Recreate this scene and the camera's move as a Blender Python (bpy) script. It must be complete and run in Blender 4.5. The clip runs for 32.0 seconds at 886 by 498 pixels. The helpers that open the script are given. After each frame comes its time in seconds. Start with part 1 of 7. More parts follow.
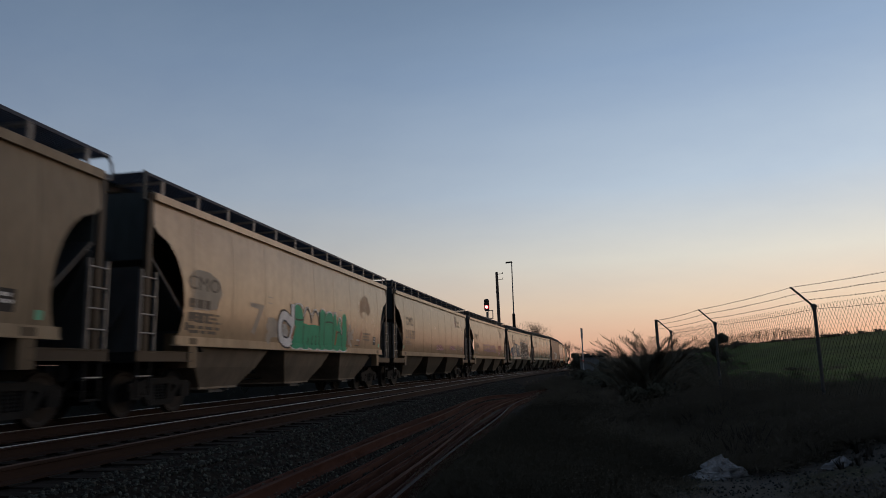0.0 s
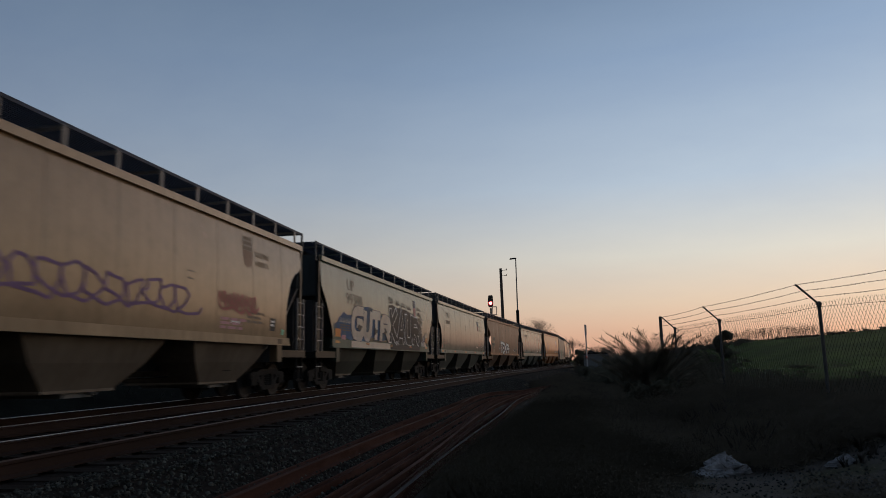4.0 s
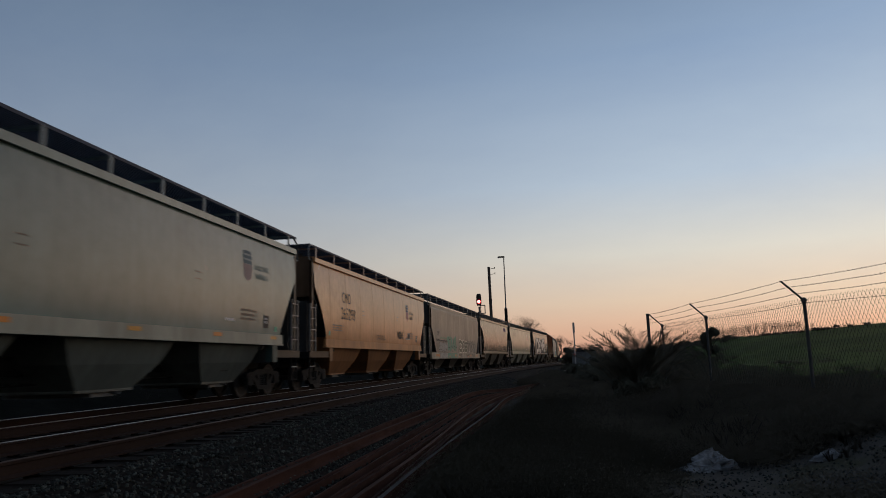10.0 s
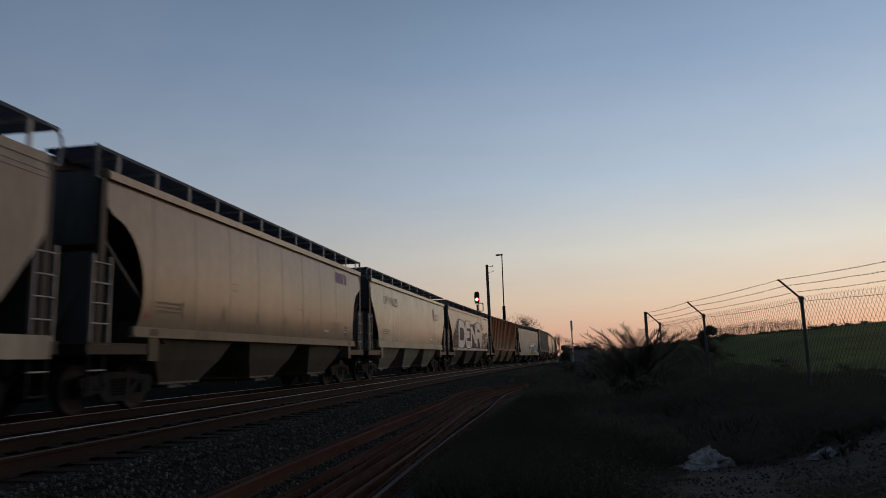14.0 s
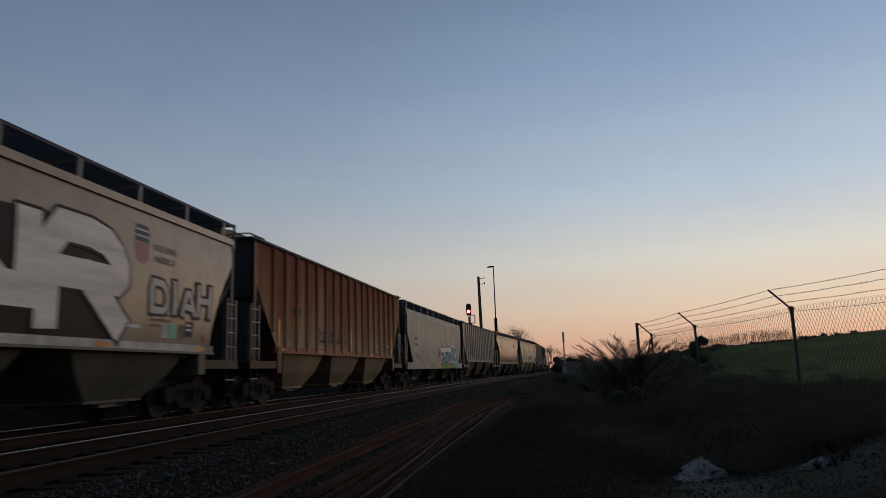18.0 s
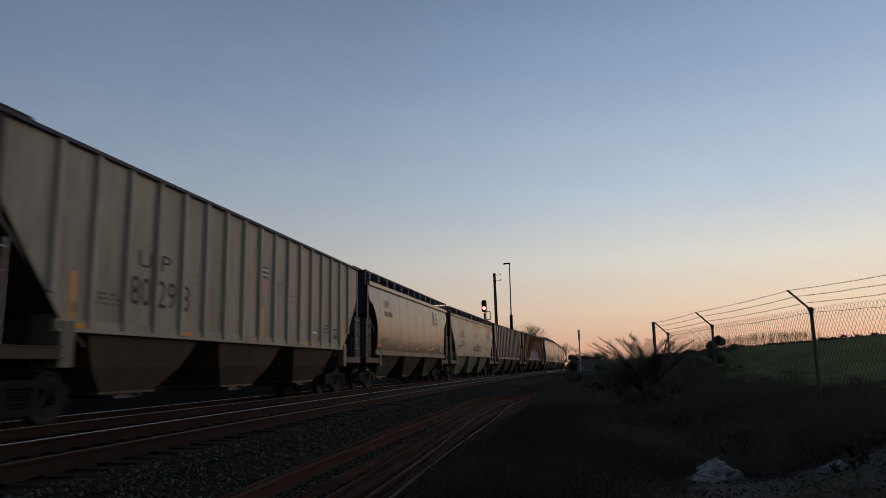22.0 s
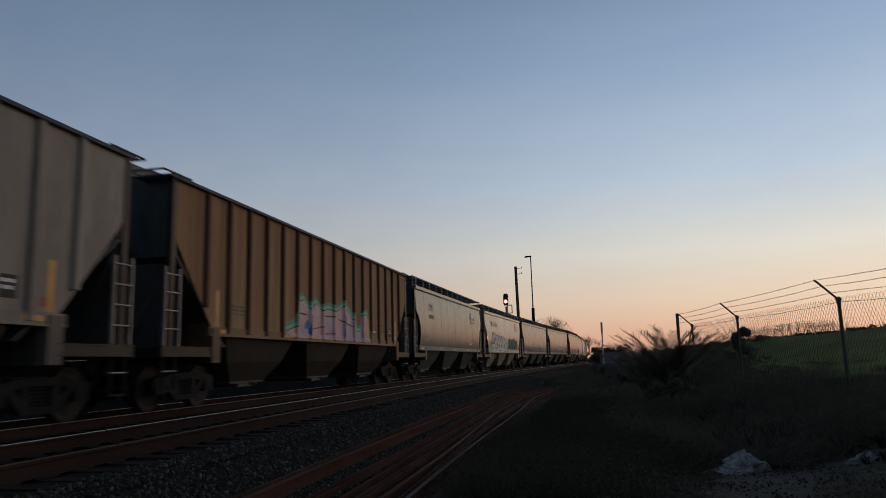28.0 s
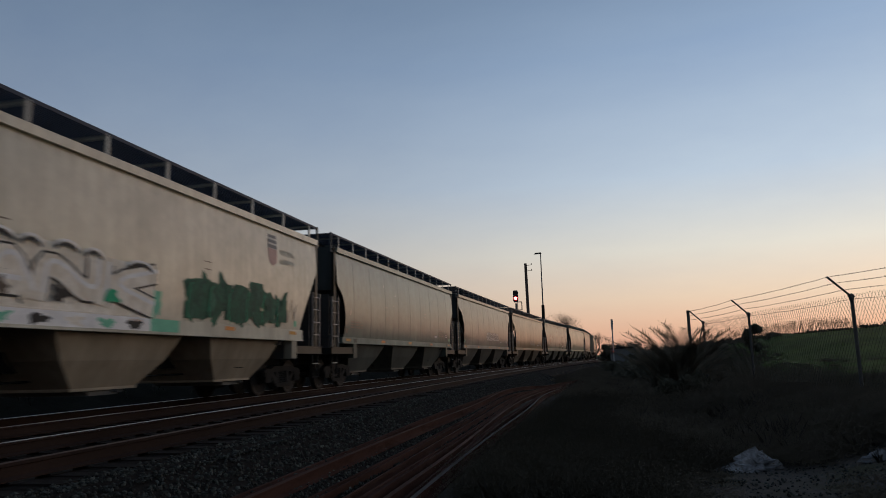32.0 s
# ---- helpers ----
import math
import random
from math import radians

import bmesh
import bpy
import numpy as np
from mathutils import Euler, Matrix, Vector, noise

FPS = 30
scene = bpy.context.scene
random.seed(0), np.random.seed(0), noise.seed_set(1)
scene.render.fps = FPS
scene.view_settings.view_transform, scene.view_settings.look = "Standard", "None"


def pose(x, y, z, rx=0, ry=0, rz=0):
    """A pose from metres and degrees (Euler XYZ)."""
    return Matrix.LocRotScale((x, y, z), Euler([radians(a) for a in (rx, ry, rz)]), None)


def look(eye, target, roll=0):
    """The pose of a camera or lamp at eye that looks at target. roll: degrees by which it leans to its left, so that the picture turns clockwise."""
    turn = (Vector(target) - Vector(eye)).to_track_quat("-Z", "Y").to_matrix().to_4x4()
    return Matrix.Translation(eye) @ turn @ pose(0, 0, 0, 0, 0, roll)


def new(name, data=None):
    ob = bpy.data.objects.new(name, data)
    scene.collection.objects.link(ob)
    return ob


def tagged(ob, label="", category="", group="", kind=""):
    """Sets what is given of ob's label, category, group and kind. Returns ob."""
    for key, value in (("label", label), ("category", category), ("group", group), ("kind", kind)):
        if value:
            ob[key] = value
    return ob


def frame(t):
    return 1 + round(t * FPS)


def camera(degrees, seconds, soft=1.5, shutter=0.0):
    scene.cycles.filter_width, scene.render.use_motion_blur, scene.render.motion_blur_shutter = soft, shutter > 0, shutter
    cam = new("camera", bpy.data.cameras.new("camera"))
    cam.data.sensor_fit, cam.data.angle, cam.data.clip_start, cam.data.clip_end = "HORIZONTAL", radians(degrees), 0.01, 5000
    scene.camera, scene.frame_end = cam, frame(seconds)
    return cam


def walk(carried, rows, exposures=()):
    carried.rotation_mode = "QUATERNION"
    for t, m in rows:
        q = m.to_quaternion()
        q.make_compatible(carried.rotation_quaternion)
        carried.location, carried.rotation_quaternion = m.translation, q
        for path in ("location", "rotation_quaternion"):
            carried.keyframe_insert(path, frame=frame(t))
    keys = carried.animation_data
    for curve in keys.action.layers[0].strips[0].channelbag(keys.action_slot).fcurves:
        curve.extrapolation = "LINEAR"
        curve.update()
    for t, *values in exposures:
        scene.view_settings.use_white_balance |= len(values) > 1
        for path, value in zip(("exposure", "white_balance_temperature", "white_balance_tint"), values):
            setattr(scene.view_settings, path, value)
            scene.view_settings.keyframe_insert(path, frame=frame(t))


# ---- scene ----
cam = camera(65.0, 32.0, soft=0.8, shutter=0.4)
EYE = (0.0, 0.0, 0.84)          # z = 0 is the top of the rails
# seconds, pitch, roll, yaw of the hand-held camera
PATH = [
    (0, 9.60, 1.41, 9.11), (0.5, 9.54, 1.38, 9.16), (1, 9.69, 1.53, 9.16), (1.5, 9.55, 1.49, 9.16), (2, 9.36, 1.20, 9.01),
    (2.5, 9.33, 1.26, 9.01), (4.5, 9.27, 1.13, 9.47), (5, 9.71, 1.51, 8.57), (5.5, 9.64, 1.23, 8.84), (6, 9.45, 1.12, 8.70),
    (6.5, 9.29, 1.26, 8.64), (7, 9.21, 1.22, 8.55), (7.5, 9.18, 1.31, 8.48), (8, 9.22, 1.24, 8.49), (8.5, 9.33, 1.39, 8.44),
    (9, 9.25, 1.45, 8.49), (9.5, 9.18, 1.48, 8.49), (10, 9.16, 1.64, 8.49), (10.5, 9.27, 1.66, 8.58), (11, 9.05, 1.48, 8.49),
    (11.5, 9.01, 1.56, 8.46), (12, 8.99, 1.47, 8.29), (12.5, 8.93, 1.33, 8.30), (13, 8.79, 1.39, 8.59), (13.5, 8.97, 1.39, 8.40),
    (14, 8.97, 1.53, 8.32), (14.5, 9.13, 1.15, 8.15), (16.5, 10.25, 1.87, 7.81), (17, 10.31, 1.90, 7.56), (17.5, 10.27, 1.89, 7.63),
    (18, 9.95, 1.92, 7.67), (18.5, 9.59, 1.45, 7.84), (19, 9.61, 1.26, 8.09), (19.5, 9.60, 1.26, 8.06), (20, 9.58, 1.21, 8.10),
    (20.5, 9.71, 1.19, 8.16), (21, 9.77, 1.33, 8.25), (21.5, 9.68, 1.23, 8.42), (22, 9.66, 1.04, 8.87), (22.5, 9.63, 1.24, 8.91),
    (23, 9.72, 1.39, 8.87), (23.5, 9.70, 1.37, 8.90), (24, 9.64, 1.21, 9.20), (24.5, 9.65, 1.26, 9.44), (25, 9.57, 1.31, 9.83),
    (25.5, 9.47, 1.49, 10.07), (26, 9.36, 1.47, 10.15), (26.5, 9.34, 1.51, 10.27), (28.5, 9.16, 1.53, 10.75), (29, 9.12, 1.52, 10.77),
    (29.5, 9.07, 1.45, 11.11), (30, 9.04, 1.38, 11.39), (30.5, 9.03, 1.35, 11.33), (31, 9.02, 1.37, 11.34), (31.5, 8.99, 1.37, 11.40),
    (32, 8.97, 1.45, 11.49),
]
walk(cam, [(t, pose(*EYE, 90 + p, r, w)) for t, p, r, w in PATH], exposures=[(0.0, 0.08), (5.0, 0.05), (12.0, 0.03), (17.0, -0.02), (20.0, -0.01), (21.0, -0.03), (22.0, 0.05), (26.0, 0.07), (30.0, 0.12), (32.0, 0.15)])

# ---- dusk sky: the sun has just set ahead and to the right ----
SUN_AZ = 38.0                    # degrees right of the track's direction (+y)
world = bpy.data.worlds.new("dusk")
scene.world = world
world.use_nodes = True


class Nodes:
    """Short hand for node trees."""

    def __init__(self, tree):
        self.t = tree
        tree.nodes.clear()

    def add(self, kind, ins=(), **props):
        n = self.t.nodes.new(kind)
        for k, v in props.items():
            setattr(n, k, v)
        for k, v in dict(ins).items():
            if isinstance(v, bpy.types.NodeSocket):
                self.t.links.new(v, n.inputs[k])
            else:
                n.inputs[k].default_value = v
        return n

    def ramp(self, fac, stops, ease="LINEAR"):
        n = self.add("ShaderNodeValToRGB", {0: fac})
        n.color_ramp.interpolation = ease
        e = n.color_ramp.elements
        while len(e) < len(stops):
            e.new(0.5)
        for el, (pos, col) in zip(e, stops):
            el.position = pos
            el.color = (*col, 1) if len(col) == 3 else col
        return n.outputs[0]

    def maths(self, op, a, b=0.0, clamp=False):
        return self.add("ShaderNodeMath", {0: a, 1: b}, operation=op, use_clamp=clamp).outputs[0]

    def mix(self, fac, a, b, blend="MIX"):
        return self.add("ShaderNodeMix", {0: fac, 6: a, 7: b}, data_type="RGBA", blend_type=blend).outputs[2]

    def noise(self, vec, scale, detail=4.0, rough=0.55):
        return self.add("ShaderNodeTexNoise", {"Vector": vec, "Scale": scale, "Detail": detail, "Roughness": rough}).outputs["Fac"]


def grey(v):
    return (v, v, v, 1)


w = Nodes(world.node_tree)
direction = w.add("ShaderNodeTexCoord").outputs["Generated"]
sep = w.add("ShaderNodeSeparateXYZ", {0: direction})
height = w.maths("MAXIMUM", sep.outputs[2], 0.0)
side = Vector((math.sin(radians(SUN_AZ)), math.cos(radians(SUN_AZ)), 0))
toward = w.add("ShaderNodeVectorMath", {0: direction, 1: side}, operation="DOT_PRODUCT").outputs["Value"]
toward = w.maths("MULTIPLY_ADD", toward, 0.5)
w.t.nodes[-1].inputs[2].default_value = 0.5
glow_side = w.ramp(height, [(0.0, (0.71, 0.35, 0.235)), (0.03, (0.76, 0.455, 0.31)), (0.075, (0.78, 0.605, 0.45)), (0.14, (0.71, 0.685, 0.61)), (0.24, (0.485, 0.58, 0.685)), (0.40, (0.285, 0.392, 0.555)), (0.50, (0.205, 0.293, 0.43)), (0.7, (0.09, 0.13, 0.21)), (1.0, (0.045, 0.07, 0.12))])
away_side = w.ramp(height, [(0.0, (0.19, 0.14, 0.135)), (0.05, (0.255, 0.18, 0.165)), (0.10, (0.25, 0.215, 0.22)), (0.18, (0.192, 0.21, 0.25)), (0.32, (0.124, 0.168, 0.248)), (0.48, (0.09, 0.133, 0.203)), (0.7, (0.06, 0.085, 0.13)), (1.0, (0.04, 0.06, 0.10))])
blend = w.ramp(toward, [(0.10, (0, 0, 0)), (0.45, (0.12, 0.12, 0.12)), (0.78, (0.51, 0.51, 0.51)), (0.93, (0.87, 0.87, 0.87)), (1.0, (1, 1, 1))])
sky_colour = w.mix(blend, away_side, glow_side)
nishita = w.add("ShaderNodeTexSky", sky_type="NISHITA", sun_disc=False, sun_elevation=radians(1.0), sun_rotation=radians(SUN_AZ), air_density=1.0, dust_density=1.0)
sky_colour = w.mix(1.0, sky_colour, w.mix(1.0, nishita.outputs[0], (0.008, 0.008, 0.008, 1), "MULTIPLY"), "ADD")
# the thinnest veil of high cloud, in long slanting streaks
veil_at = w.add("ShaderNodeMapping", {"Vector": direction, "Rotation": (0.5, 0.35, 0.6), "Scale": (2.2, 9.0, 9.0)}).outputs[0]
veil = w.ramp(w.noise(veil_at, 1.6, 6.0, 0.62), [(0.32, (0.965, 0.97, 0.985)), (0.52, (1.0, 1.0, 1.0)), (0.72, (1.035, 1.025, 1.015))])
sky_colour = w.mix(1.0, sky_colour, veil, "MULTIPLY")
back = w.add("ShaderNodeBackground", {"Color": sky_colour, "Strength": 1.0})
w.add("ShaderNodeOutputWorld", {"Surface": back.outputs[0]})
# the last glow under the horizon's haze: broad, weak, warm
sun = new("sun", bpy.data.lights.new("sun", "SUN"))
sun.data.energy, sun.data.angle, sun.data.color = 0.28, radians(30), (1.0, 0.62, 0.36)
sun.matrix_world = look((60 * side.x, 60 * side.y, 9), (0, 0, 0))

# ---- materials ----
def material(name, colour, rough=0.7, metal=0.0, var=0.25, scale=3.0, fine=40.0, bump=0.15, stain=None, stain_amount=0.4, tint=False, spec=0.5, depth=0.01, stretch=(1, 1, 1), islands=0.0, upright=0.0):
    """Two scales of variation, optional stains, fine relief. tint: colour from the object, rust amount from its alpha."""
    m = bpy.data.materials.new(name)
    m.use_nodes = True
    n = Nodes(m.node_tree)
    info = n.add("ShaderNodeObjectInfo")
    where = n.add("ShaderNodeTexCoord").outputs["Object"]
    shift = n.add("ShaderNodeVectorMath", {0: where, 1: n.add("ShaderNodeCombineXYZ", {0: n.maths("MULTIPLY", info.outputs["Random"], 37.0), 1: n.maths("MULTIPLY", info.outputs["Random"], 91.0)}).outputs[0]}, operation="ADD").outputs[0]
    vec = n.add("ShaderNodeVectorMath", {0: shift, 1: stretch}, operation="MULTIPLY").outputs[0]
    big = n.noise(vec, scale, 5.0, 0.6)
    small = n.noise(vec, fine, 6.0, 0.65)
    base = info.outputs["Color"] if tint else (*colour, 1)
    lo = n.mix(1.0, base, grey(1 - var), "MULTIPLY")
    hi = n.mix(1.0, base, grey(1 + var * 0.6), "MULTIPLY")
    c = n.mix(n.ramp(big, [(0.3, (0, 0, 0)), (0.7, (1, 1, 1))]), lo, hi)
    c = n.mix(n.ramp(small, [(0.35, (0.35, 0.35, 0.35)), (0.6, (0, 0, 0))]), c, n.mix(1.0, c, grey(0.72), "MULTIPLY"))
    if islands:
        pick = n.add("ShaderNodeNewGeometry").outputs["Random Per Island"]
        c = n.mix(islands, c, n.ramp(pick, [(0.0, (0.30, 0.28, 0.25)), (0.55, (0.75, 0.72, 0.66)), (0.85, (1.25, 1.25, 1.15)), (1.0, (1.9, 1.9, 1.8))]), "MULTIPLY")
    if tint:
        run = n.noise(n.add("ShaderNodeVectorMath", {0: shift, 1: (1, 1, 0.06)}, operation="MULTIPLY").outputs[0], 4.5, 5.0, 0.62)
        c = n.mix(n.ramp(run, [(0.40, (0.30, 0.30, 0.30)), (0.58, (0, 0, 0))]), c, n.mix(1.0, c, (0.66, 0.62, 0.58, 1), "MULTIPLY"))
    rough_socket = rough
    if stain:
        patch = n.noise(vec, scale * 1.7 + 0.13, 7.0, 0.7)
        amount = info.outputs["Alpha"] if tint else stain_amount
        cut = n.maths("MULTIPLY_ADD", amount, -0.42)
        n.t.nodes[-1].inputs[2].default_value = 0.72
        mask = n.maths("MULTIPLY", n.maths("SUBTRACT", patch, cut), 7.0, True)
        mask = n.maths("MULTIPLY", mask, 0.85)
        c = n.mix(mask, c, (*stain, 1))
        rough_socket = n.maths("MULTIPLY_ADD", mask, 0.3)
        n.t.nodes[-1].inputs[2].default_value = rough
    bumped = n.add("ShaderNodeBump", {"Strength": bump, "Distance": depth, "Height": n.maths("ADD", n.maths("MULTIPLY", small, 0.6), big)})
    normal = bumped.outputs[0]
    if upright:
        # blades and leaves share the light of the sward they belong to
        own = n.add("ShaderNodeVectorMath", {0: normal, 1: (1 - upright, 1 - upright, 1 - upright)}, operation="MULTIPLY").outputs[0]
        normal = n.add("ShaderNodeVectorMath", {0: n.add("ShaderNodeVectorMath", {0: own, 1: (0, 0, upright)}, operation="ADD").outputs[0]}, operation="NORMALIZE").outputs[0]
    b = n.add("ShaderNodeBsdfPrincipled", {"Base Color": c, "Roughness": rough_socket, "Metallic": metal, "Specular IOR Level": spec, "Normal": normal})
    n.add("ShaderNodeOutputMaterial", {0: b.outputs[0]})
    return m


PAINT = material("car_paint", (0.4, 0.36, 0.3), 0.45, 0.0, 0.30, 0.75, 6.0, 0.12, stain=(0.24, 0.10, 0.04), tint=True, spec=0.13, depth=0.006, stretch=(1, 1, 0.35))
GLOSS = material("glossy_car_paint", (0.4, 0.36, 0.3), 0.24, 0.0, 0.22, 0.75, 6.0, 0.10, stain=(0.24, 0.10, 0.04), tint=True, spec=0.28, depth=0.006, stretch=(1, 0.6, 0.6))
RUNG = material("bare_rung_steel", (0.27, 0.27, 0.26), 0.5, 0.3, 0.3, 6.0, 40.0, 0.1)
LADDER = material("ladder_steel", (0.115, 0.118, 0.11), 0.65, 0.1, 0.3, 6.0, 40.0, 0.1, spec=0.3)
# dark paint; on the car ends its near-black holds the shade there
DARK_PAINT = material("dark_end_shade_paint", (0.045, 0.05, 0.052), 0.6, 0.0, 0.4, 1.0, 18.0, 0.2, stain=(0.10, 0.05, 0.03), stain_amount=0.35)
STEEL = material("grimy_steel", (0.017, 0.018, 0.018), 0.75, 0.0, 0.4, 3.0, 30.0, 0.3, stain=(0.026, 0.017, 0.012), stain_amount=0.3, spec=0.1)
GALV = material("galvanised_steel", (0.17, 0.175, 0.175), 0.6, 0.25, 0.25, 4.0, 50.0, 0.1)
GRATE = material("roofwalk_steel", (0.028, 0.042, 0.072), 0.7, 0.0, 0.3, 3.0, 40.0, 0.1)
WHEEL = material("wheel_steel", (0.020, 0.018, 0.017), 0.7, 0.1, 0.35, 5.0, 40.0, 0.2, spec=0.2)
RAIL = material("rusty_rail_steel", (0.034, 0.020, 0.015), 0.85, 0.0, 0.35, 2.0, 60.0, 0.4, stretch=(1, 0.2, 1), spec=0.1)
# worn steel; the near-white base stands in for the sky's glint
RAIL_TOP = material("worn_rail_head", (0.95, 0.92, 0.88), 0.42, 0.35, 0.15, 2.0, 60.0, 0.05, stretch=(1, 0.1, 1))
# dimmer copy of the worn head, for the train's dark reflection
MAIN_HEAD = material("rail_head_under_train", (0.75, 0.73, 0.70), 0.4, 0.5, 0.2, 2.0, 60.0, 0.05, stretch=(1, 0.1, 1))
OLD_RAIL = material("old_rail_rust", (0.080, 0.039, 0.029), 0.9, 0.0, 0.4, 1.5, 40.0, 0.4, stain=(0.045, 0.022, 0.016), stain_amount=0.5, spec=0.04, stretch=(1, 0.25, 1))
RAIL_DULL = material("dull_rail_head", (0.11, 0.062, 0.042), 0.5, 0.5, 0.25, 2.0, 60.0, 0.1, stretch=(1, 0.1, 1))
TIE = material("creosoted_tie", (0.028, 0.023, 0.02), 0.9, 0.0, 0.45, 3.0, 40.0, 0.6, stretch=(0.3, 2, 1), spec=0.1)
BALLAST = material("ballast_grit", (0.032, 0.027, 0.023), 0.95, 0.0, 0.5, 6.0, 45.0, 0.9, depth=0.03, spec=0.02)
STONE = material("ballast_stone", (0.060, 0.064, 0.057), 0.8, 0.0, 0.5, 9.0, 60.0, 0.5, spec=0.25, islands=1.0)
DIRT = material("dirt", (0.112, 0.096, 0.080), 0.95, 0.0, 0.5, 0.35, 8.0, 0.8, stain=(0.085, 0.08, 0.045), stain_amount=0.55, depth=0.05, spec=0.05)
# far bank's weedy ground, its colour darkened to hold back the light on it
SLOPE = material("shaded_weedy_slope", (0.016, 0.016, 0.012), 0.95, 0.0, 0.5, 0.5, 8.0, 0.8, depth=0.05, spec=0.03)
GRASS = material("meadow_grass", (0.088, 0.125, 0.030), 0.9, 0.0, 0.4, 0.25, 6.0, 0.4, stain=(0.07, 0.075, 0.03), stain_amount=0.5, depth=0.03, spec=0.03, upright=0.7)
PALE_POST = material("pale_painted_steel", (0.55, 0.52, 0.48), 0.6, 0.0, 0.2, 3.0, 30.0, 0.05)
WOOD = material("weathered_pole_wood", (0.10, 0.08, 0.065), 0.9, 0.0, 0.4, 2.0, 30.0, 0.4, stretch=(4, 4, 0.4))
BARK = material("bark", (0.07, 0.055, 0.045), 0.95, 0.0, 0.4, 3.0, 25.0, 0.5)
LEAF = material("scrub_leaf", (0.15, 0.135, 0.09), 0.85, 0.0, 0.4, 2.0, 20.0, 0.1, spec=0.03, upright=0.85)
DRY = material("dry_weed", (0.115, 0.098, 0.077), 0.95, 0.0, 0.4, 0.6, 20.0, 0.1, spec=0.02, upright=0.92)
FAR_LEAF = material("far_trees", (0.035, 0.04, 0.025), 0.95, 0.0, 0.5, 0.2, 2.0, 0.2)
BLACK = material("black_paint", (0.02, 0.02, 0.02), 0.5, 0.0, 0.2, 3.0, 30.0, 0.05)
SCRUB = material("brown_scrub", (0.215, 0.174, 0.122), 0.95, 0.0, 0.25, 0.4, 20.0, 0.1, spec=0.0, upright=0.92)
DARK_SCRUB = material("darker_low_scrub", (0.125, 0.105, 0.073), 0.95, 0.0, 0.25, 0.4, 20.0, 0.1, spec=0.0, upright=0.92)
TWIG = material("bare_twigs", (0.11, 0.08, 0.066), 0.9, 0.0, 0.4, 1.0, 20.0, 0.2, spec=0.05)
FENCE_STEEL = material("weathered_fence_steel", (0.075, 0.075, 0.07), 0.7, 0.1, 0.3, 4.0, 50.0, 0.1)
WIRE = material("dull_fence_wire", (0.10, 0.108, 0.07), 0.85, 0.0, 0.3, 4.0, 50.0, 0.1, spec=0.15)
# strip colours for the highlights along the old rails' heads
HEAD_HIGHLIGHT = material("rail_rust_highlight", (0.115, 0.060, 0.045), 0.85, 0.0, 0.4, 1.5, 40.0, 0.3, stretch=(1, 0.2, 1), spec=0.06)
GREY_HIGHLIGHT = material("grey_head_highlight", (0.066, 0.052, 0.046), 0.85, 0.0, 0.5, 1.5, 40.0, 0.2, stretch=(1, 0.3, 1))
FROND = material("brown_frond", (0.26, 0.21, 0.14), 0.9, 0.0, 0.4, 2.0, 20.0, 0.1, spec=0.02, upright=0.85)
BAG = material("white_sacking", (0.27, 0.265, 0.26), 0.7, 0.0, 0.8, 7.0, 30.0, 0.3)


def flat_paint(name, colour, rough=0.6, var=0.14):
    return material(name, colour, rough, 0.0, var, 2.5, 20.0, 0.05, spec=0.2)


def mixed_paint(name, colours, scale=1.3, stretch=(1, 1, 1), rough=0.6, lift=None):
    """Several colours running into each other in soft patches; lift: share by which the last colour gives way with height."""
    m = bpy.data.materials.new(name)
    m.use_nodes = True
    n = Nodes(m.node_tree)
    where = n.add("ShaderNodeTexCoord").outputs["Object"]
    vec = n.add("ShaderNodeVectorMath", {0: where, 1: stretch}, operation="MULTIPLY").outputs[0]
    big = n.noise(vec, scale, 5.0, 0.6)
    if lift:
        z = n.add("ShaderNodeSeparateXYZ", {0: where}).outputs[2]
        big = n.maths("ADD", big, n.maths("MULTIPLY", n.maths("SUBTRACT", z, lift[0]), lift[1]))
    k = len(colours)
    c = n.ramp(big, [(0.30 + 0.40 * i / (k - 1), colours[i]) for i in range(k)])
    fine = n.noise(where, 22.0, 6.0, 0.65)
    c = n.mix(n.ramp(fine, [(0.35, (0.4, 0.4, 0.4)), (0.6, (0, 0, 0))]), c, n.mix(1.0, c, grey(0.7), "MULTIPLY"))
    bumped = n.add("ShaderNodeBump", {"Strength": 0.08, "Distance": 0.005, "Height": fine})
    b = n.add("ShaderNodeBsdfPrincipled", {"Base Color": c, "Roughness": rough, "Specular IOR Level": 0.15, "Normal": bumped.outputs[0]})
    n.add("ShaderNodeOutputMaterial", {0: b.outputs[0]})
    return m


TAWNY_STREAK = mixed_paint("tawny_streaked_paint", [(0.42, 0.28, 0.135), (0.35, 0.22, 0.11), (0.29, 0.16, 0.08), (0.20, 0.105, 0.058)], 1.5, (1.0, 1.3, 0.10), 0.7, (3.1, 0.04))
RUST_BAND = mixed_paint("rust_banded_cream_paint", [(0.39, 0.40, 0.285), (0.42, 0.43, 0.305), (0.40, 0.415, 0.295), (0.42, 0.42, 0.30), (0.43, 0.33, 0.20), (0.40, 0.19, 0.095), (0.34, 0.14, 0.07)], 0.85, (1.0, 0.42, 0.95), 0.4, (3.2, 0.13))
# rusty brown of the sheet, darkened for the shading on the ribs
SHADED_RIB_RUST = material("shaded_rib_rust", (0.10, 0.05, 0.032), 0.75, 0.0, 0.4, 2.0, 20.0, 0.2, stretch=(1, 1, 0.2), spec=0.1)
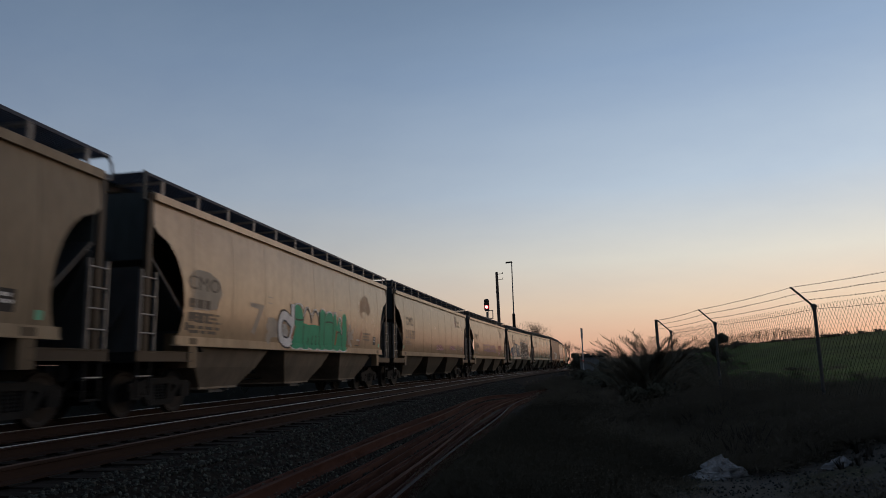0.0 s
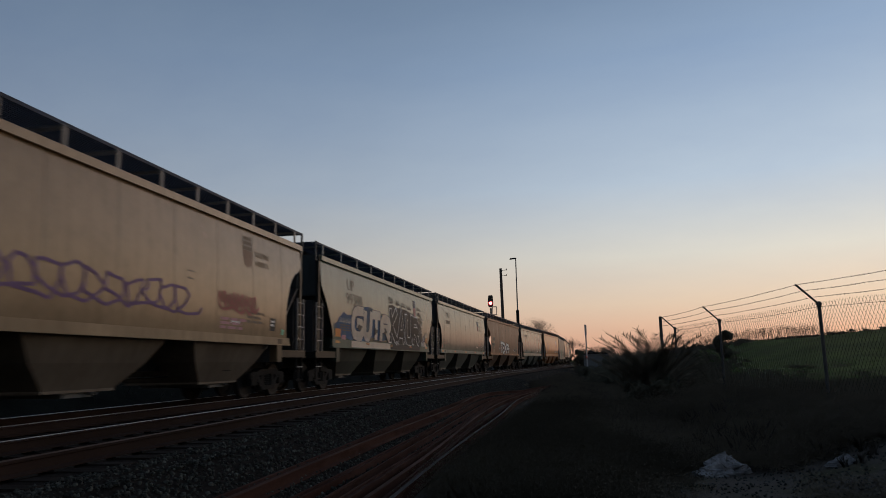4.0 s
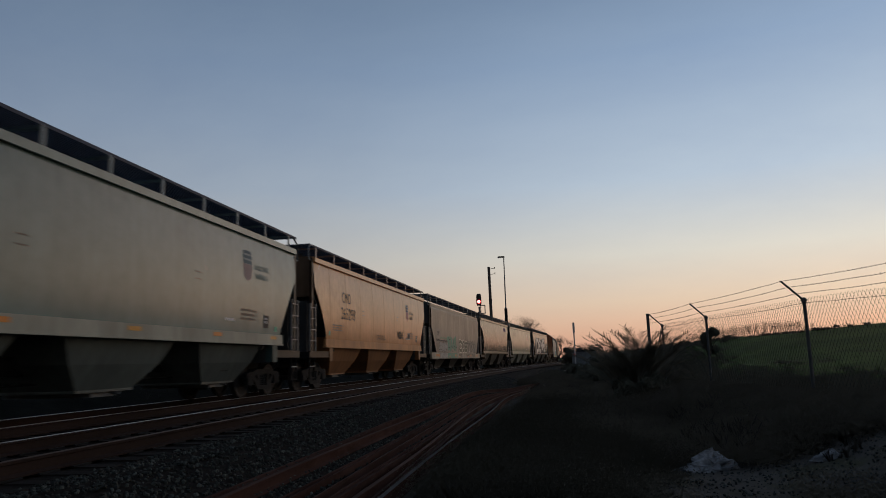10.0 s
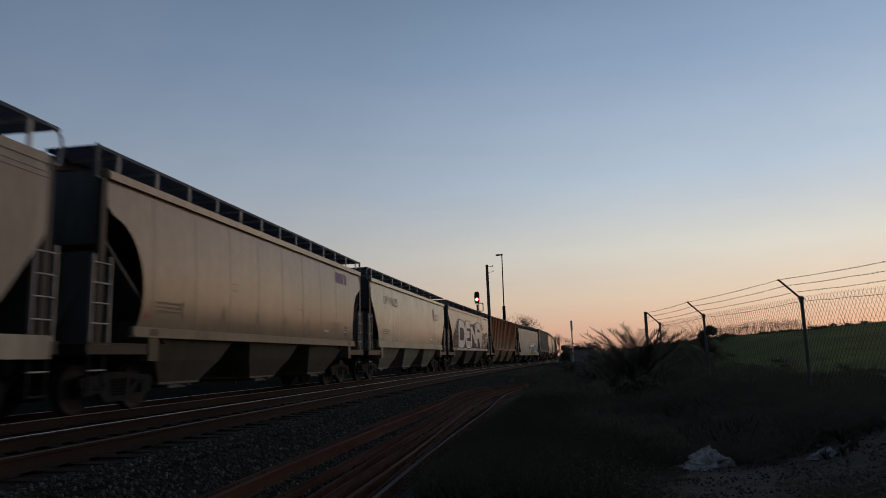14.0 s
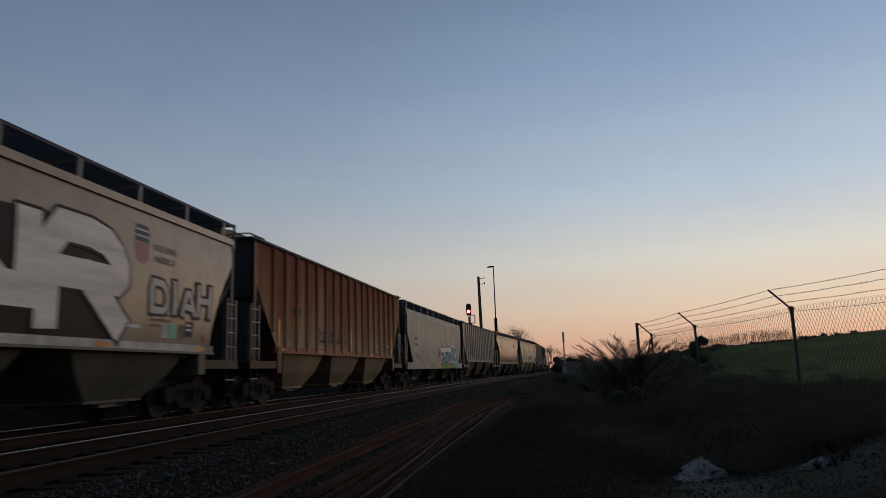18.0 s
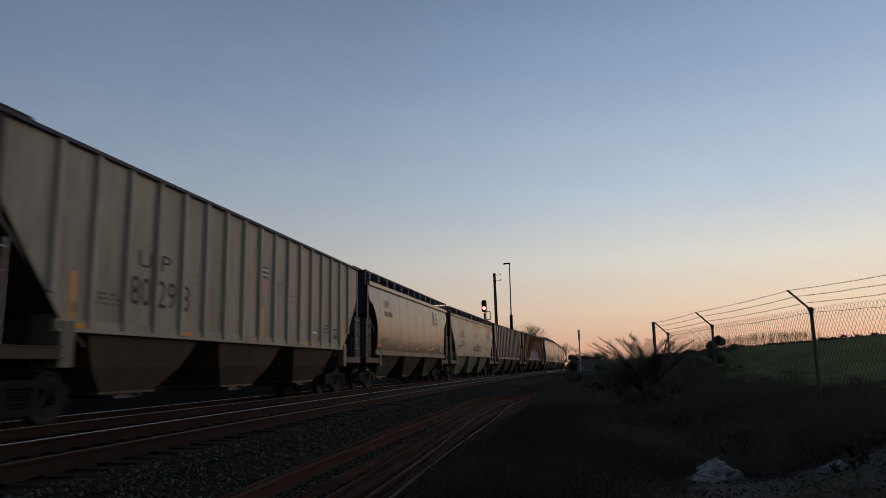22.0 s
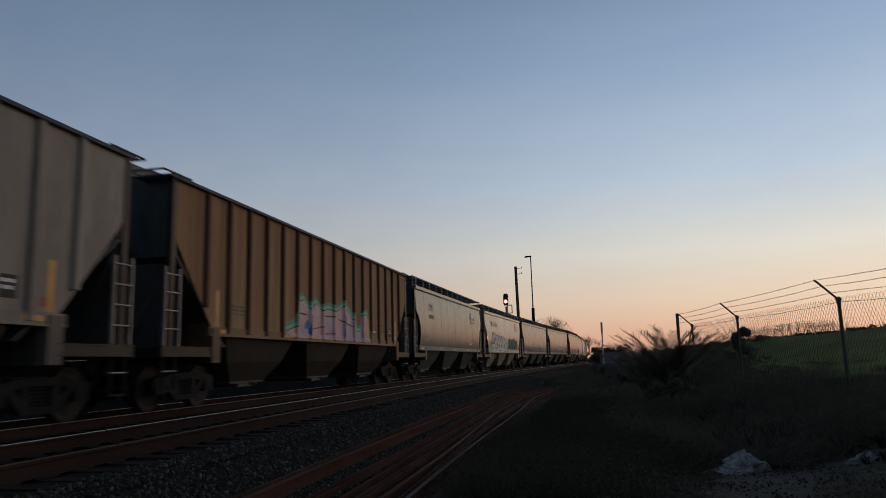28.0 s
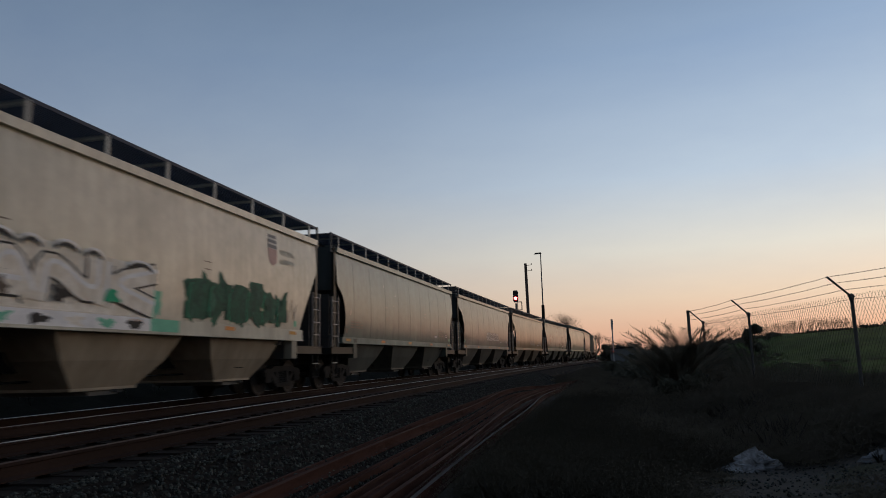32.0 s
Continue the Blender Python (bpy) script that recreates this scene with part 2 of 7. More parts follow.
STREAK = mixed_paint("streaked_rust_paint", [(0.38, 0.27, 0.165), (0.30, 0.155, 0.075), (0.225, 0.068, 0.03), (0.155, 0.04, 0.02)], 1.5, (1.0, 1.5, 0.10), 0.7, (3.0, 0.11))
BROWN_STREAK = mixed_paint("weathered_brown_paint", [(0.17, 0.14, 0.10), (0.265, 0.145, 0.090), (0.285, 0.160, 0.102), (0.37, 0.265, 0.185)], 1.1, (1.0, 0.8, 0.4), 0.5)
PASTEL = mixed_paint("pastel_spray", [(0.64, 0.62, 0.60), (0.40, 0.37, 0.47), (0.64, 0.46, 0.51), (0.70, 0.43, 0.34), (0.64, 0.57, 0.57), (0.50, 0.53, 0.51)], 1.6, (1, 1.2, 0.8))
DEEP_GREEN = mixed_paint("forest_green_mix", [(0.012, 0.04, 0.03), (0.03, 0.15, 0.09), (0.02, 0.07, 0.05), (0.06, 0.22, 0.14)], 3.2, (1, 1.2, 0.8))
BEIGE_MIX = mixed_paint("beige_spray", [(0.94, 0.87, 0.74), (0.76, 0.68, 0.54), (0.95, 0.89, 0.77), (0.56, 0.49, 0.38)], 1.6, (1, 1.5, 1.0))
CREAM_MIX = mixed_paint("cream_shaded_spray", [(0.40, 0.34, 0.34), (0.60, 0.50, 0.40), (0.82, 0.70, 0.54), (0.86, 0.76, 0.60)], 0.7, (1, 0.8, 0.6), 0.6, (2.1, 0.20))
BLUE_MIX = mixed_paint("blue_cloud_spray", [(0.10, 0.13, 0.13), (0.06, 0.11, 0.17), (0.04, 0.11, 0.23), (0.09, 0.15, 0.20)], 0.9)
SILVER_MIX = mixed_paint("streaked_silver_spray", [(0.58, 0.56, 0.51), (0.76, 0.73, 0.68), (0.90, 0.87, 0.80)], 1.8, (1, 0.22, 2.4), 0.42)
MINT_MIX = mixed_paint("worn_mint_mix", [(0.36, 0.31, 0.24), (0.30, 0.31, 0.235), (0.18, 0.42, 0.29), (0.27, 0.31, 0.23), (0.15, 0.42, 0.28)], 2.4, (1, 1.2, 0.7))
CHALK = mixed_paint("chalky_white_mix", [(0.33, 0.30, 0.25), (0.52, 0.50, 0.45), (0.36, 0.33, 0.28), (0.62, 0.60, 0.55)], 2.4)
INK = flat_paint("stencil_black", (0.035, 0.035, 0.035))
FADED = flat_paint("faded_stencil", (0.16, 0.13, 0.10))
FAINT = flat_paint("faint_stencil", (0.20, 0.17, 0.135))
WHITE = flat_paint("white_spray", (0.90, 0.89, 0.86))
WORN_WHITE = flat_paint("worn_white_spray", (0.55, 0.53, 0.48), var=0.4)
CREAM_SPRAY = flat_paint("cream_spray", (0.80, 0.67, 0.51))
PALE_PINK = flat_paint("pale_pink_spray", (0.66, 0.52, 0.54))
LAVENDER = flat_paint("lavender_spray", (0.42, 0.36, 0.50))
DEEP_BLUE = flat_paint("deep_blue_spray", (0.05, 0.15, 0.38))
FOREST = flat_paint("forest_green_spray", (0.025, 0.12, 0.075), var=0.5)
SOOT = flat_paint("black_spray", (0.018, 0.018, 0.018))
SILVER = flat_paint("silver_spray", (0.56, 0.54, 0.50), 0.45, 0.25)
GREEN = flat_paint("green_spray", (0.03, 0.42, 0.22))
TEAL = flat_paint("teal_spray", (0.08, 0.34, 0.35), var=0.3)
MINT = flat_paint("mint_spray", (0.20, 0.58, 0.38))
LIME = flat_paint("lime_spray", (0.17, 0.28, 0.06), var=0.3)
PINK = flat_paint("pink_spray", (0.55, 0.30, 0.33))
PURPLE = flat_paint("purple_spray", (0.20, 0.12, 0.24))
BLUE = flat_paint("blue_spray", (0.10, 0.24, 0.45))
ORANGE = flat_paint("orange_reflector", (0.68, 0.23, 0.035), 0.35)
YELLOW = flat_paint("yellow_reflector", (0.62, 0.30, 0.05), 0.35)
ROSE = flat_paint("rose_spray", (0.38, 0.12, 0.11))


def glowing(name, colour, strength):
    m = bpy.data.materials.new(name)
    m.use_nodes = True
    n = Nodes(m.node_tree)
    n.add("ShaderNodeOutputMaterial", {0: n.add("ShaderNodeEmission", {"Color": (*colour, 1), "Strength": strength}).outputs[0]})
    return m


RED_GLOW = glowing("red_signal_lens", (1.0, 0.16, 0.14), 9.0)
RED_RIM = glowing("red_lit_hood", (1.0, 0.03, 0.04), 0.75)


# ---- mesh building ----
class Shape:
    """Vertices and faces of one part."""

    def __init__(self):
        self.v, self.f = [], []

    def add(self, vs, fs):
        o = len(self.v)
        self.v += [tuple(p) for p in vs]
        self.f += [tuple(i + o for i in f) for f in fs]
        return self

    def box(self, x0, x1, y0, y1, z0, z1):
        return self.add([(x0, y0, z0), (x1, y0, z0), (x1, y1, z0), (x0, y1, z0), (x0, y0, z1), (x1, y0, z1), (x1, y1, z1), (x0, y1, z1)],
                        [(3, 2, 1, 0), (4, 5, 6, 7), (0, 1, 5, 4), (1, 2, 6, 5), (2, 3, 7, 6), (3, 0, 4, 7)])

    def tube(self, a, b, r, n=6, r2=None):
        a, b = Vector(a), Vector(b)
        d = (b - a).normalized()
        u = d.orthogonal().normalized()
        w = d.cross(u)
        r2 = r if r2 is None else r2
        vs = [a + (u * math.cos(2 * math.pi * i / n) + w * math.sin(2 * math.pi * i / n)) * r for i in range(n)]
        vs += [b + (u * math.cos(2 * math.pi * i / n) + w * math.sin(2 * math.pi * i / n)) * r2 for i in range(n)]
        fs = [(i, (i + 1) % n, n + (i + 1) % n, n + i) for i in range(n)]
        return self.add(vs, fs + [tuple(range(n - 1, -1, -1)), tuple(range(n, 2 * n))])

    def slab(self, outline, axis, a, b):
        """A plate: outline in the two other axes (in xyz order), thick from a to b along axis."""
        n = len(outline)

        def put(p, q):
            c = list(p)
            c.insert(axis, q)
            return c
        vs = [put(p, a) for p in outline] + [put(p, b) for p in outline]
        fs = [(i, (i + 1) % n, n + (i + 1) % n, n + i) for i in range(n)] + [tuple(range(n - 1, -1, -1)), tuple(range(n, 2 * n))]
        return self.add(vs, fs)

    def loft(self, rings, closed=True, caps=False):
        n = len(rings[0])
        vs = [p for r in rings for p in r]
        fs = []
        for j in range(len(rings) - 1):
            for i in range(n if closed else n - 1):
                k = (i + 1) % n
                fs.append((j * n + i, j * n + k, (j + 1) * n + k, (j + 1) * n + i))
        if caps:
            fs += [tuple(range(n - 1, -1, -1)), tuple(range((len(rings) - 1) * n, len(rings) * n))]
        return self.add(vs, fs)

    def mesh(self, name, mat, smooth=False):
        me = bpy.data.meshes.new(name)
        me.from_pydata(self.v, [], self.f)
        bm = bmesh.new()
        bm.from_mesh(me)
        bmesh.ops.recalc_face_normals(bm, faces=bm.faces)
        bm.to_mesh(me)
        bm.free()
        if smooth:
            me.polygons.foreach_set("use_smooth", [True] * len(me.polygons))
        if mat:
            me.materials.append(mat)
        me.update()
        return me


def part(name, data, material=None, parent=None, label="", smooth=False, at=None):
    """One mesh object under a thing or a part; data is a Shape or a ready mesh."""
    ob = new(name, data.mesh(name, material, smooth) if isinstance(data, Shape) else data)
    ob.parent = parent
    if at is not None:
        ob.matrix_basis = at
    return tagged(ob, label)


def thing(name, label, category, group="", m=None):
    ob = new(name)
    ob.empty_display_size = 0.2
    if m is not None:
        ob.matrix_basis = m
    return tagged(ob, label, category, group)


# ---- the line: a long right-hand curve that straightens far off ----
CURVE = -0.0013
MAIN, NEAR = -9.39, -6.05        # centre lines of the train's track and the near track
LINE = []
x_, y_, a_ = 0.0, 0.0, 0.0
for i_ in range(900):            # from s = 0 on, one row a metre
    LINE.append((x_, y_, a_))
    bend = CURVE if i_ < 97 else 0.0031 if i_ < 120 else 0.00063 if i_ < 160 else 0.0002 if i_ < 220 else 0.0
    a_ += bend
    x_, y_ = x_ - math.sin(a_ - bend / 2), y_ + math.cos(a_ - bend / 2)


def along(s, off=0.0):
    """Place and heading at s metres along the line, off metres to its right."""
    if s < 0:
        a = CURVE * s
        return -(1 - math.cos(a)) / CURVE + off * math.cos(a), math.sin(a) / CURVE + off * math.sin(a), a
    i = min(int(s), len(LINE) - 2)
    t = s - i
    x, y, a = (p + (q - p) * t for p, q in zip(LINE[i], LINE[i + 1]))
    return x + off * math.cos(a), y + off * math.sin(a), a


def on_line(s, off, z=0.0):
    x, y, a = along(s, off)
    return Matrix.Translation((x, y, z)) @ Matrix.Rotation(a, 4, "Z")


# ---- ground ----
def smooth_step(a, b, x):
    t = min(1.0, max(0.0, (x - a) / (b - a)))
    return t * t * (3 - 2 * t)


CENTRE_LINE = np.array([(p[0], p[1]) for p in LINE[::2]])


def offset_of(x, y):
    """How far right of the line a place is (near enough for the ground)."""
    if y < 0:
        return 1 / abs(CURVE) - math.hypot(x - 1 / abs(CURVE), y)
    d = CENTRE_LINE - (x, y)
    j = int(np.argmin((d * d).sum(1)))
    a = LINE[2 * j][2]
    return (x - LINE[2 * j][0]) * math.cos(a) + (y - LINE[2 * j][1]) * math.sin(a)


def bed_height(off):
    """The ballast's surface across the line, right of the near track."""
    return -0.205 if off < -4.44 else max(-0.72, -0.25 - (off + 4.14) * 0.328)


def ground_height(x, y):
    off = offset_of(x, y)
    z = -0.75
    if off < -11.0:
        z += -0.35 * smooth_step(-11.6, -13.0, off) + 2.1 * smooth_step(-13.0, -19.0, off) * (1 - smooth_step(-40.0, -90.0, off))
    if x > 1.5 and off > 0:
        z += 0.72 * smooth_step(2.2, 5.2, x - 0.02 * max(0, 20 - y))
        bank = 1.75 * smooth_step(5.6, 13.0, x) * smooth_step(10, 50, y) + 1.5 * smooth_step(10, 35, x)
        bank *= (1 - 0.85 * smooth_step(100, 200, y)) * (1 - 0.7 * smooth_step(80, 200, x))
        z += bank + 0.10 * bank * noise.noise((x * 0.09, y * 0.09, 3.0))
    z += 0.05 * noise.noise((x * 0.6, y * 0.6, 0.0)) + 0.03 * noise.noise((x * 1.9, y * 1.9, 5.0))
    return z


def spread(lo, hi, near_lo, near_hi, step, grow):
    xs = list(np.arange(near_lo, near_hi, step))
    d, x = step, near_hi
    while x < hi:
        xs.append(x)
        d *= grow
        x += d
    xs.append(hi)
    d, x = step, near_lo
    while x > lo:
        d *= grow
        x -= d
        xs.append(max(x, lo))
    return sorted(set(round(float(v), 3) for v in xs))


gx = spread(-2600, 2600, -14, 30, 0.45, 1.14)
gy = spread(-400, 3600, 0, 45, 0.5, 1.10)
verts = [(x, y, ground_height(x, y)) for y in gy for x in gx]
nx = len(gx)
faces = [(j * nx + i, j * nx + i + 1, (j + 1) * nx + i + 1, (j + 1) * nx + i) for j in range(len(gy) - 1) for i in range(nx - 1)]
me = bpy.data.meshes.new("ground")
me.from_pydata(verts, [], faces)
me.materials.append(DIRT)
me.materials.append(GRASS)
me.materials.append(SLOPE)
for p in me.polygons:
    c = p.center
    edge = 4.9 + 1.1 * noise.noise((c.x * 0.3, c.y * 0.3, 9.0))
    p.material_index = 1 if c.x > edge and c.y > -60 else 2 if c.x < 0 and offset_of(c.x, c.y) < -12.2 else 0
    p.use_smooth = True
tagged(new("ground", me), "dark dirt and weedy ground with a green grass bank", "ground", kind="structure")


# ---- tracks ----
def swept(profile, s0, s1, step, off):
    """A profile of (offset, z) carried along the line."""
    sh = Shape()
    n = max(2, int((s1 - s0) / step) + 1)
    rings = []
    for i in range(n):
        s = s0 + (s1 - s0) * i / (n - 1)
        ring = []
        for o, z in profile:
            x, y, _ = along(s, off + o)
            ring.append((x, y, z))
        rings.append(ring)
    return sh.loft(rings, True, True)


S0, S1 = -26.0, 330.0
bed = swept([(-3.0, -0.85), (-1.7, -0.205), (4.95, -0.205), (5.25, -0.25), (6.5, -0.66), (6.8, -0.9)], S0, S1, 4.0, MAIN)
tagged(part("ballast_bed", bed, BALLAST), "grey crushed-stone ballast bed under two tracks", "ballast", kind="structure")

RAIL_WEB = [(-0.07, -0.172), (0.07, -0.172), (0.07, -0.160), (0.012, -0.135), (0.010, -0.045), (0.034, -0.036), (0.036, -0.006), (-0.036, -0.006), (-0.034, -0.036), (-0.010, -0.045), (-0.012, -0.135), (-0.07, -0.160)]
ROUND_HEAD = [(0.036, -0.014), (0.027, -0.006), (0.016, -0.0015), (0.0, 0.0), (-0.016, -0.0015), (-0.027, -0.006), (-0.036, -0.014)]
RAIL_HEAD = [(-0.036, -0.0055), (0.036, -0.0055), (0.030, 0.0), (-0.030, 0.0)]
tie_mesh = Shape().box(-1.3, 1.3, -0.11, 0.11, -0.36, -0.185).mesh("tie", TIE)
plate_mesh = Shape().box(-0.10, 0.10, -0.15, 0.15, -0.186, -0.170).mesh("tie_plate", STEEL)
for name, centre, head in (("main_track", MAIN, MAIN_HEAD), ("near_track", NEAR, RAIL_TOP)):
    track = thing(name, "standard-gauge track with worn steel rails on timber ties", "railway track")
    track["kind"] = "structure"
    for k, side_off in enumerate((-0.7525, 0.7525)):
        rail = part("rail", swept(RAIL_WEB, S0, S1, 3.0, centre + side_off), RAIL, track, "rust-brown steel rail")
        dull = name == "near_track" and k == 1
        worn = RAIL_HEAD if dull else ROUND_HEAD
        part("rail_head", swept(worn, S0, S1, 3.0, centre + side_off), RAIL_DULL if dull else head, rail, "rust-filmed running surface" if dull else "bright worn running surface")
    rest = Shape()
    s, count = -24.0, 0
    while s < 300:
        s += 0.51 + random.uniform(-0.025, 0.025)
        shift = random.uniform(-0.06, 0.06)
        if name == "near_track" and 1.0 < s < 62.0:
            m = on_line(s, centre + shift) @ Matrix.Rotation(random.uniform(-0.015, 0.015), 4, "Z") @ Matrix.Translation((0, 0, random.uniform(-0.012, 0.004)))
            part("tie", tie_mesh, None, track, at=m)
            for o in (-0.7525, 0.7525):
                part("tie_plate", plate_mesh, None, track, at=on_line(s, centre + o))
        elif s < 160:
            x, y, a = along(s, centre + shift)
            c, d = math.cos(a), math.sin(a)
            rest.add([(x + c * u - d * v, y + d * u + c * v, z) for z in (-0.36, -0.185) for u, v in ((-1.3, -0.11), (1.3, -0.11), (1.3, 0.11), (-1.3, 0.11))],
                     [(4, 5, 6, 7), (0, 1, 5, 4), (1, 2, 6, 5), (2, 3, 7, 6), (3, 0, 4, 7)])
    tagged(part("tie_rows", rest, TIE, track, "dark timber ties"), kind="stuff")


# crushed stone lying on the bed and its shoulder
def pebbles(name, label, count, place, lo, hi, mat):
    base = bmesh.new()
    bmesh.ops.create_icosphere(base, subdivisions=1, radius=1.0)
    bv = np.array([v.co for v in base.verts])
    bf = np.array([[v.index for v in f.verts] for f in base.faces])
    base.free()
    keep = bv.shape[0]
    rng = np.random.default_rng(7)
    vs, fs = [], []
    for i in range(count):
        x, y, z = place(rng)
        r = rng.uniform(lo, hi)
        v = bv * rng.uniform(0.62, 1.15, (keep, 1)) * r * rng.uniform(0.6, 1.1, 3)
        a = rng.uniform(0, 6.28)
        rot = np.array([[math.cos(a), -math.sin(a), 0], [math.sin(a), math.cos(a), 0], [0, 0, 1]])
        vs.append(v @ rot.T + (x, y, z + 0.25 * r))
        fs.append(bf + i * keep)
    me = bpy.data.meshes.new(name)
    me.from_pydata(np.concatenate(vs).tolist(), [], np.concatenate(fs).tolist())
    me.materials.append(mat)
    return tagged(new(name, me), label, "gravel", kind="stuff")


def shoulder_place(rng):
    s = 3.5 + 42 * rng.random() ** 1.7
    off = rng.uniform(-4.85, -2.6)
    x, y, _ = along(s, off)
    z = -0.21 if off < -4.44 else -0.25 - (off + 4.14) * 0.328 if off > -4.14 else -0.23
    return x, y, max(z, -0.73)


def gravel_place(rng):
    x, y = rng.uniform(-0.9, 4.6), 3.6 + 7.0 * rng.random() ** 1.3
    return x, y, ground_height(x, y)


pebbles("ballast_stones", "pale grey angular ballast stones along the track shoulder", 21000, shoulder_place, 0.012, 0.034, STONE)
pebbles("roadside_gravel", "small grey gravel scattered on the dirt", 8000, gravel_place, 0.008, 0.026, STONE)


# ---- covered hopper cars ----
BODY_Z = {"round": (1.60, 4.40), "flat": (1.70, 4.36), "high": (1.80, 4.37), "cut": (1.60, 4.36), "slim": (1.60, 4.40), "ribbed": (1.72, 4.69), "deep": (1.21, 4.25)}


def side_x(kind, z):
    """How far out the side stands at the height z."""
    lo, hi = BODY_Z[kind]
    t = min(1.0, max(0.0, (z - lo) / (hi - lo)))
    if kind in ("round", "slim"):
        return 1.49 + 0.09 * math.sin(math.pi * min(1, 0.10 + 0.90 * t) ** 0.9) - 0.02 * t
    if kind == "deep":
        return 1.57 - 0.09 * smooth_step(0.90, 1.0, t) ** 1.3
    if kind == "ribbed":
        return 1.49
    return 1.50 + 0.07 * math.sin(math.pi * (0.12 + 0.88 * t)) - 0.02 * t


def end_cut(kind, z, half):
    """Half length of the side sheet at the height z: the ends are cut back above the trucks."""
    lo, hi = BODY_Z[kind]
    top = half - 0.42
    if kind == "deep":
        t = min(1, max(0, (z - lo) / 1.75))
        return top - 0.05 - (1 - t) * 1.35 if t < 1 else top - 0.05
    t = min(1, max(0, (z - lo) / ({"round": 2.05, "slim": 1.55}.get(kind, 1.75))))
    if kind in ("round", "slim"):
        deep = 1.15 if kind == "round" else 0.70
        return top - deep * math.sqrt(max(0.0, 1 - ((t - 0.3) / 0.7) ** 2)) if t > 0.3 else top - deep + 0.14 * ((0.3 - t) / 0.3) ** 2
    if kind == "flat":
        return top - 1.15 * (1 - t ** 1.3)
    if kind == "cut":
        return top - 1.15 * (1 - min(1, max(0, (z - lo) / 2.1)) ** 1.8)
    return top - 1.45 * (1 - t) ** 1.05 if t < 1 else top


def shell(kind, half):
    """Both side sheets, the rounded roof between them."""
    lo, hi = BODY_Z[kind]
    sh = Shape()
    zs = [lo + (hi - lo) * i / 22 for i in range(23)]
    cols = 25
    for sgn in (1, -1):
        rings = []
        for z in zs:
            e = end_cut(kind, z, half)
            rings.append([(sgn * side_x(kind, z), -e + 2 * e * i / cols, z) for i in range(cols + 1)])
        sh.loft(rings, False)
    e = end_cut(kind, hi, half)
    xe = side_x(kind, hi)
    roof = []
    for i in range(13):
        u = -1 + i / 6
        roof.append((u * xe, hi + 0.16 * (1 - u * u)))
    sh.loft([[(x, y, z) for x, z in roof] for y in (-e, e)], False)
    return sh


def end_sheet(kind, half, sgn, upper=True):
    """The end wall above and the sloping sheet under it."""
    lo, hi = BODY_Z[kind]
    xe, e = side_x(kind, hi) - 0.02, half - 0.44
    xl = side_x(kind, lo + 0.3) - 0.05
    deep = 1.25 if kind == "deep" else 1.0
    pts = [(hi + 0.1, e, xe), (hi - 0.05, e, xe), (3.10, e, xe)] if upper else [(3.15, e - 0.01, xe), (2.3, e - 0.95, xl), (1.30, e - 2.15 * deep, xl - 0.05)]
    sh = Shape()
    outer = [[(x, sgn * y, z) for x in (-w_, w_)] for z, y, w_ in pts]
    inner = [[(x, sgn * (y - 0.06), z) for x in (w_, -w_)] for z, y, w_ in pts]
    sh.loft([a + b for a, b in zip(outer, inner)], True, True)
    return sh


def hopper(y, kind, wide):
    """One discharge bay: a plain funnel tucked in under the sill."""
    top = BODY_Z[kind][0] - (0.10 if kind == "deep" else 0.02)
    sh = Shape()
    rings = []
    for z, hx, hy in ((top, 1.44, wide), (0.96, 1.20, wide * 0.74), (0.50, 0.96, wide * 0.45), (0.45, 0.96, wide * 0.45)):
        rings.append([(-hx, y - hy, z), (hx, y - hy, z), (hx, y + hy, z), (-hx, y + hy, z)])
    sh.loft(rings, True, True)
    return sh


def outlet(y):
    sh = Shape().box(-0.86, 0.86, y - 0.46, y + 0.46, 0.43, 0.48).box(-0.90, 0.90, y - 0.36, y + 0.36, 0.36, 0.43)
    sh.tube((-1.05, y + 0.28, 0.42), (1.05, y + 0.28, 0.42), 0.028, 6)
    return sh


def ladder(y0, y1, x, z0, z1):
    sh = Shape()
    for y in (y0, y1):
        sh.box(x - 0.03, x + 0.03, y - 0.016, y + 0.016, z0, z1)
    return sh


def stirrup(ya, yb, x):
    """A bent step under the sill."""
    d = 0.04 if yb > ya else -0.04
    return Shape().slab([(ya, 1.12), (ya, 0.40), (yb, 0.40), (yb, 1.12), (yb - d, 1.12), (yb - d, 0.44), (ya + d, 0.44), (ya + d, 1.12)], 0, x - 0.02, x + 0.02)


def rung_bar(y0, y1, x):
    return Shape().tube((x, y0, 0), (x, y1, 0), 0.016, 6)


def roofwalk(x0, x1, half, z):
    """An open grating: bearing bars along it, cross bars over them."""
    sh = Shape()
    e = half - 0.15
    for i in range(17):
        x = x0 + (x1 - x0) * i / 16
        sh.box(x - 0.006, x + 0.006, -e, e, z - 0.03, z)
    k = int(2 * e / 0.11)
    for i in range(k + 1):
        y = -e + 2 * e * i / k
        sh.box(x0, x1, y - 0.012, y + 0.012, z - 0.026, z - 0.006)
    for x in (x0, x1):
        sh.box(x - 0.012, x + 0.012, -e, e, z - 0.06, z + 0.004)
    return sh


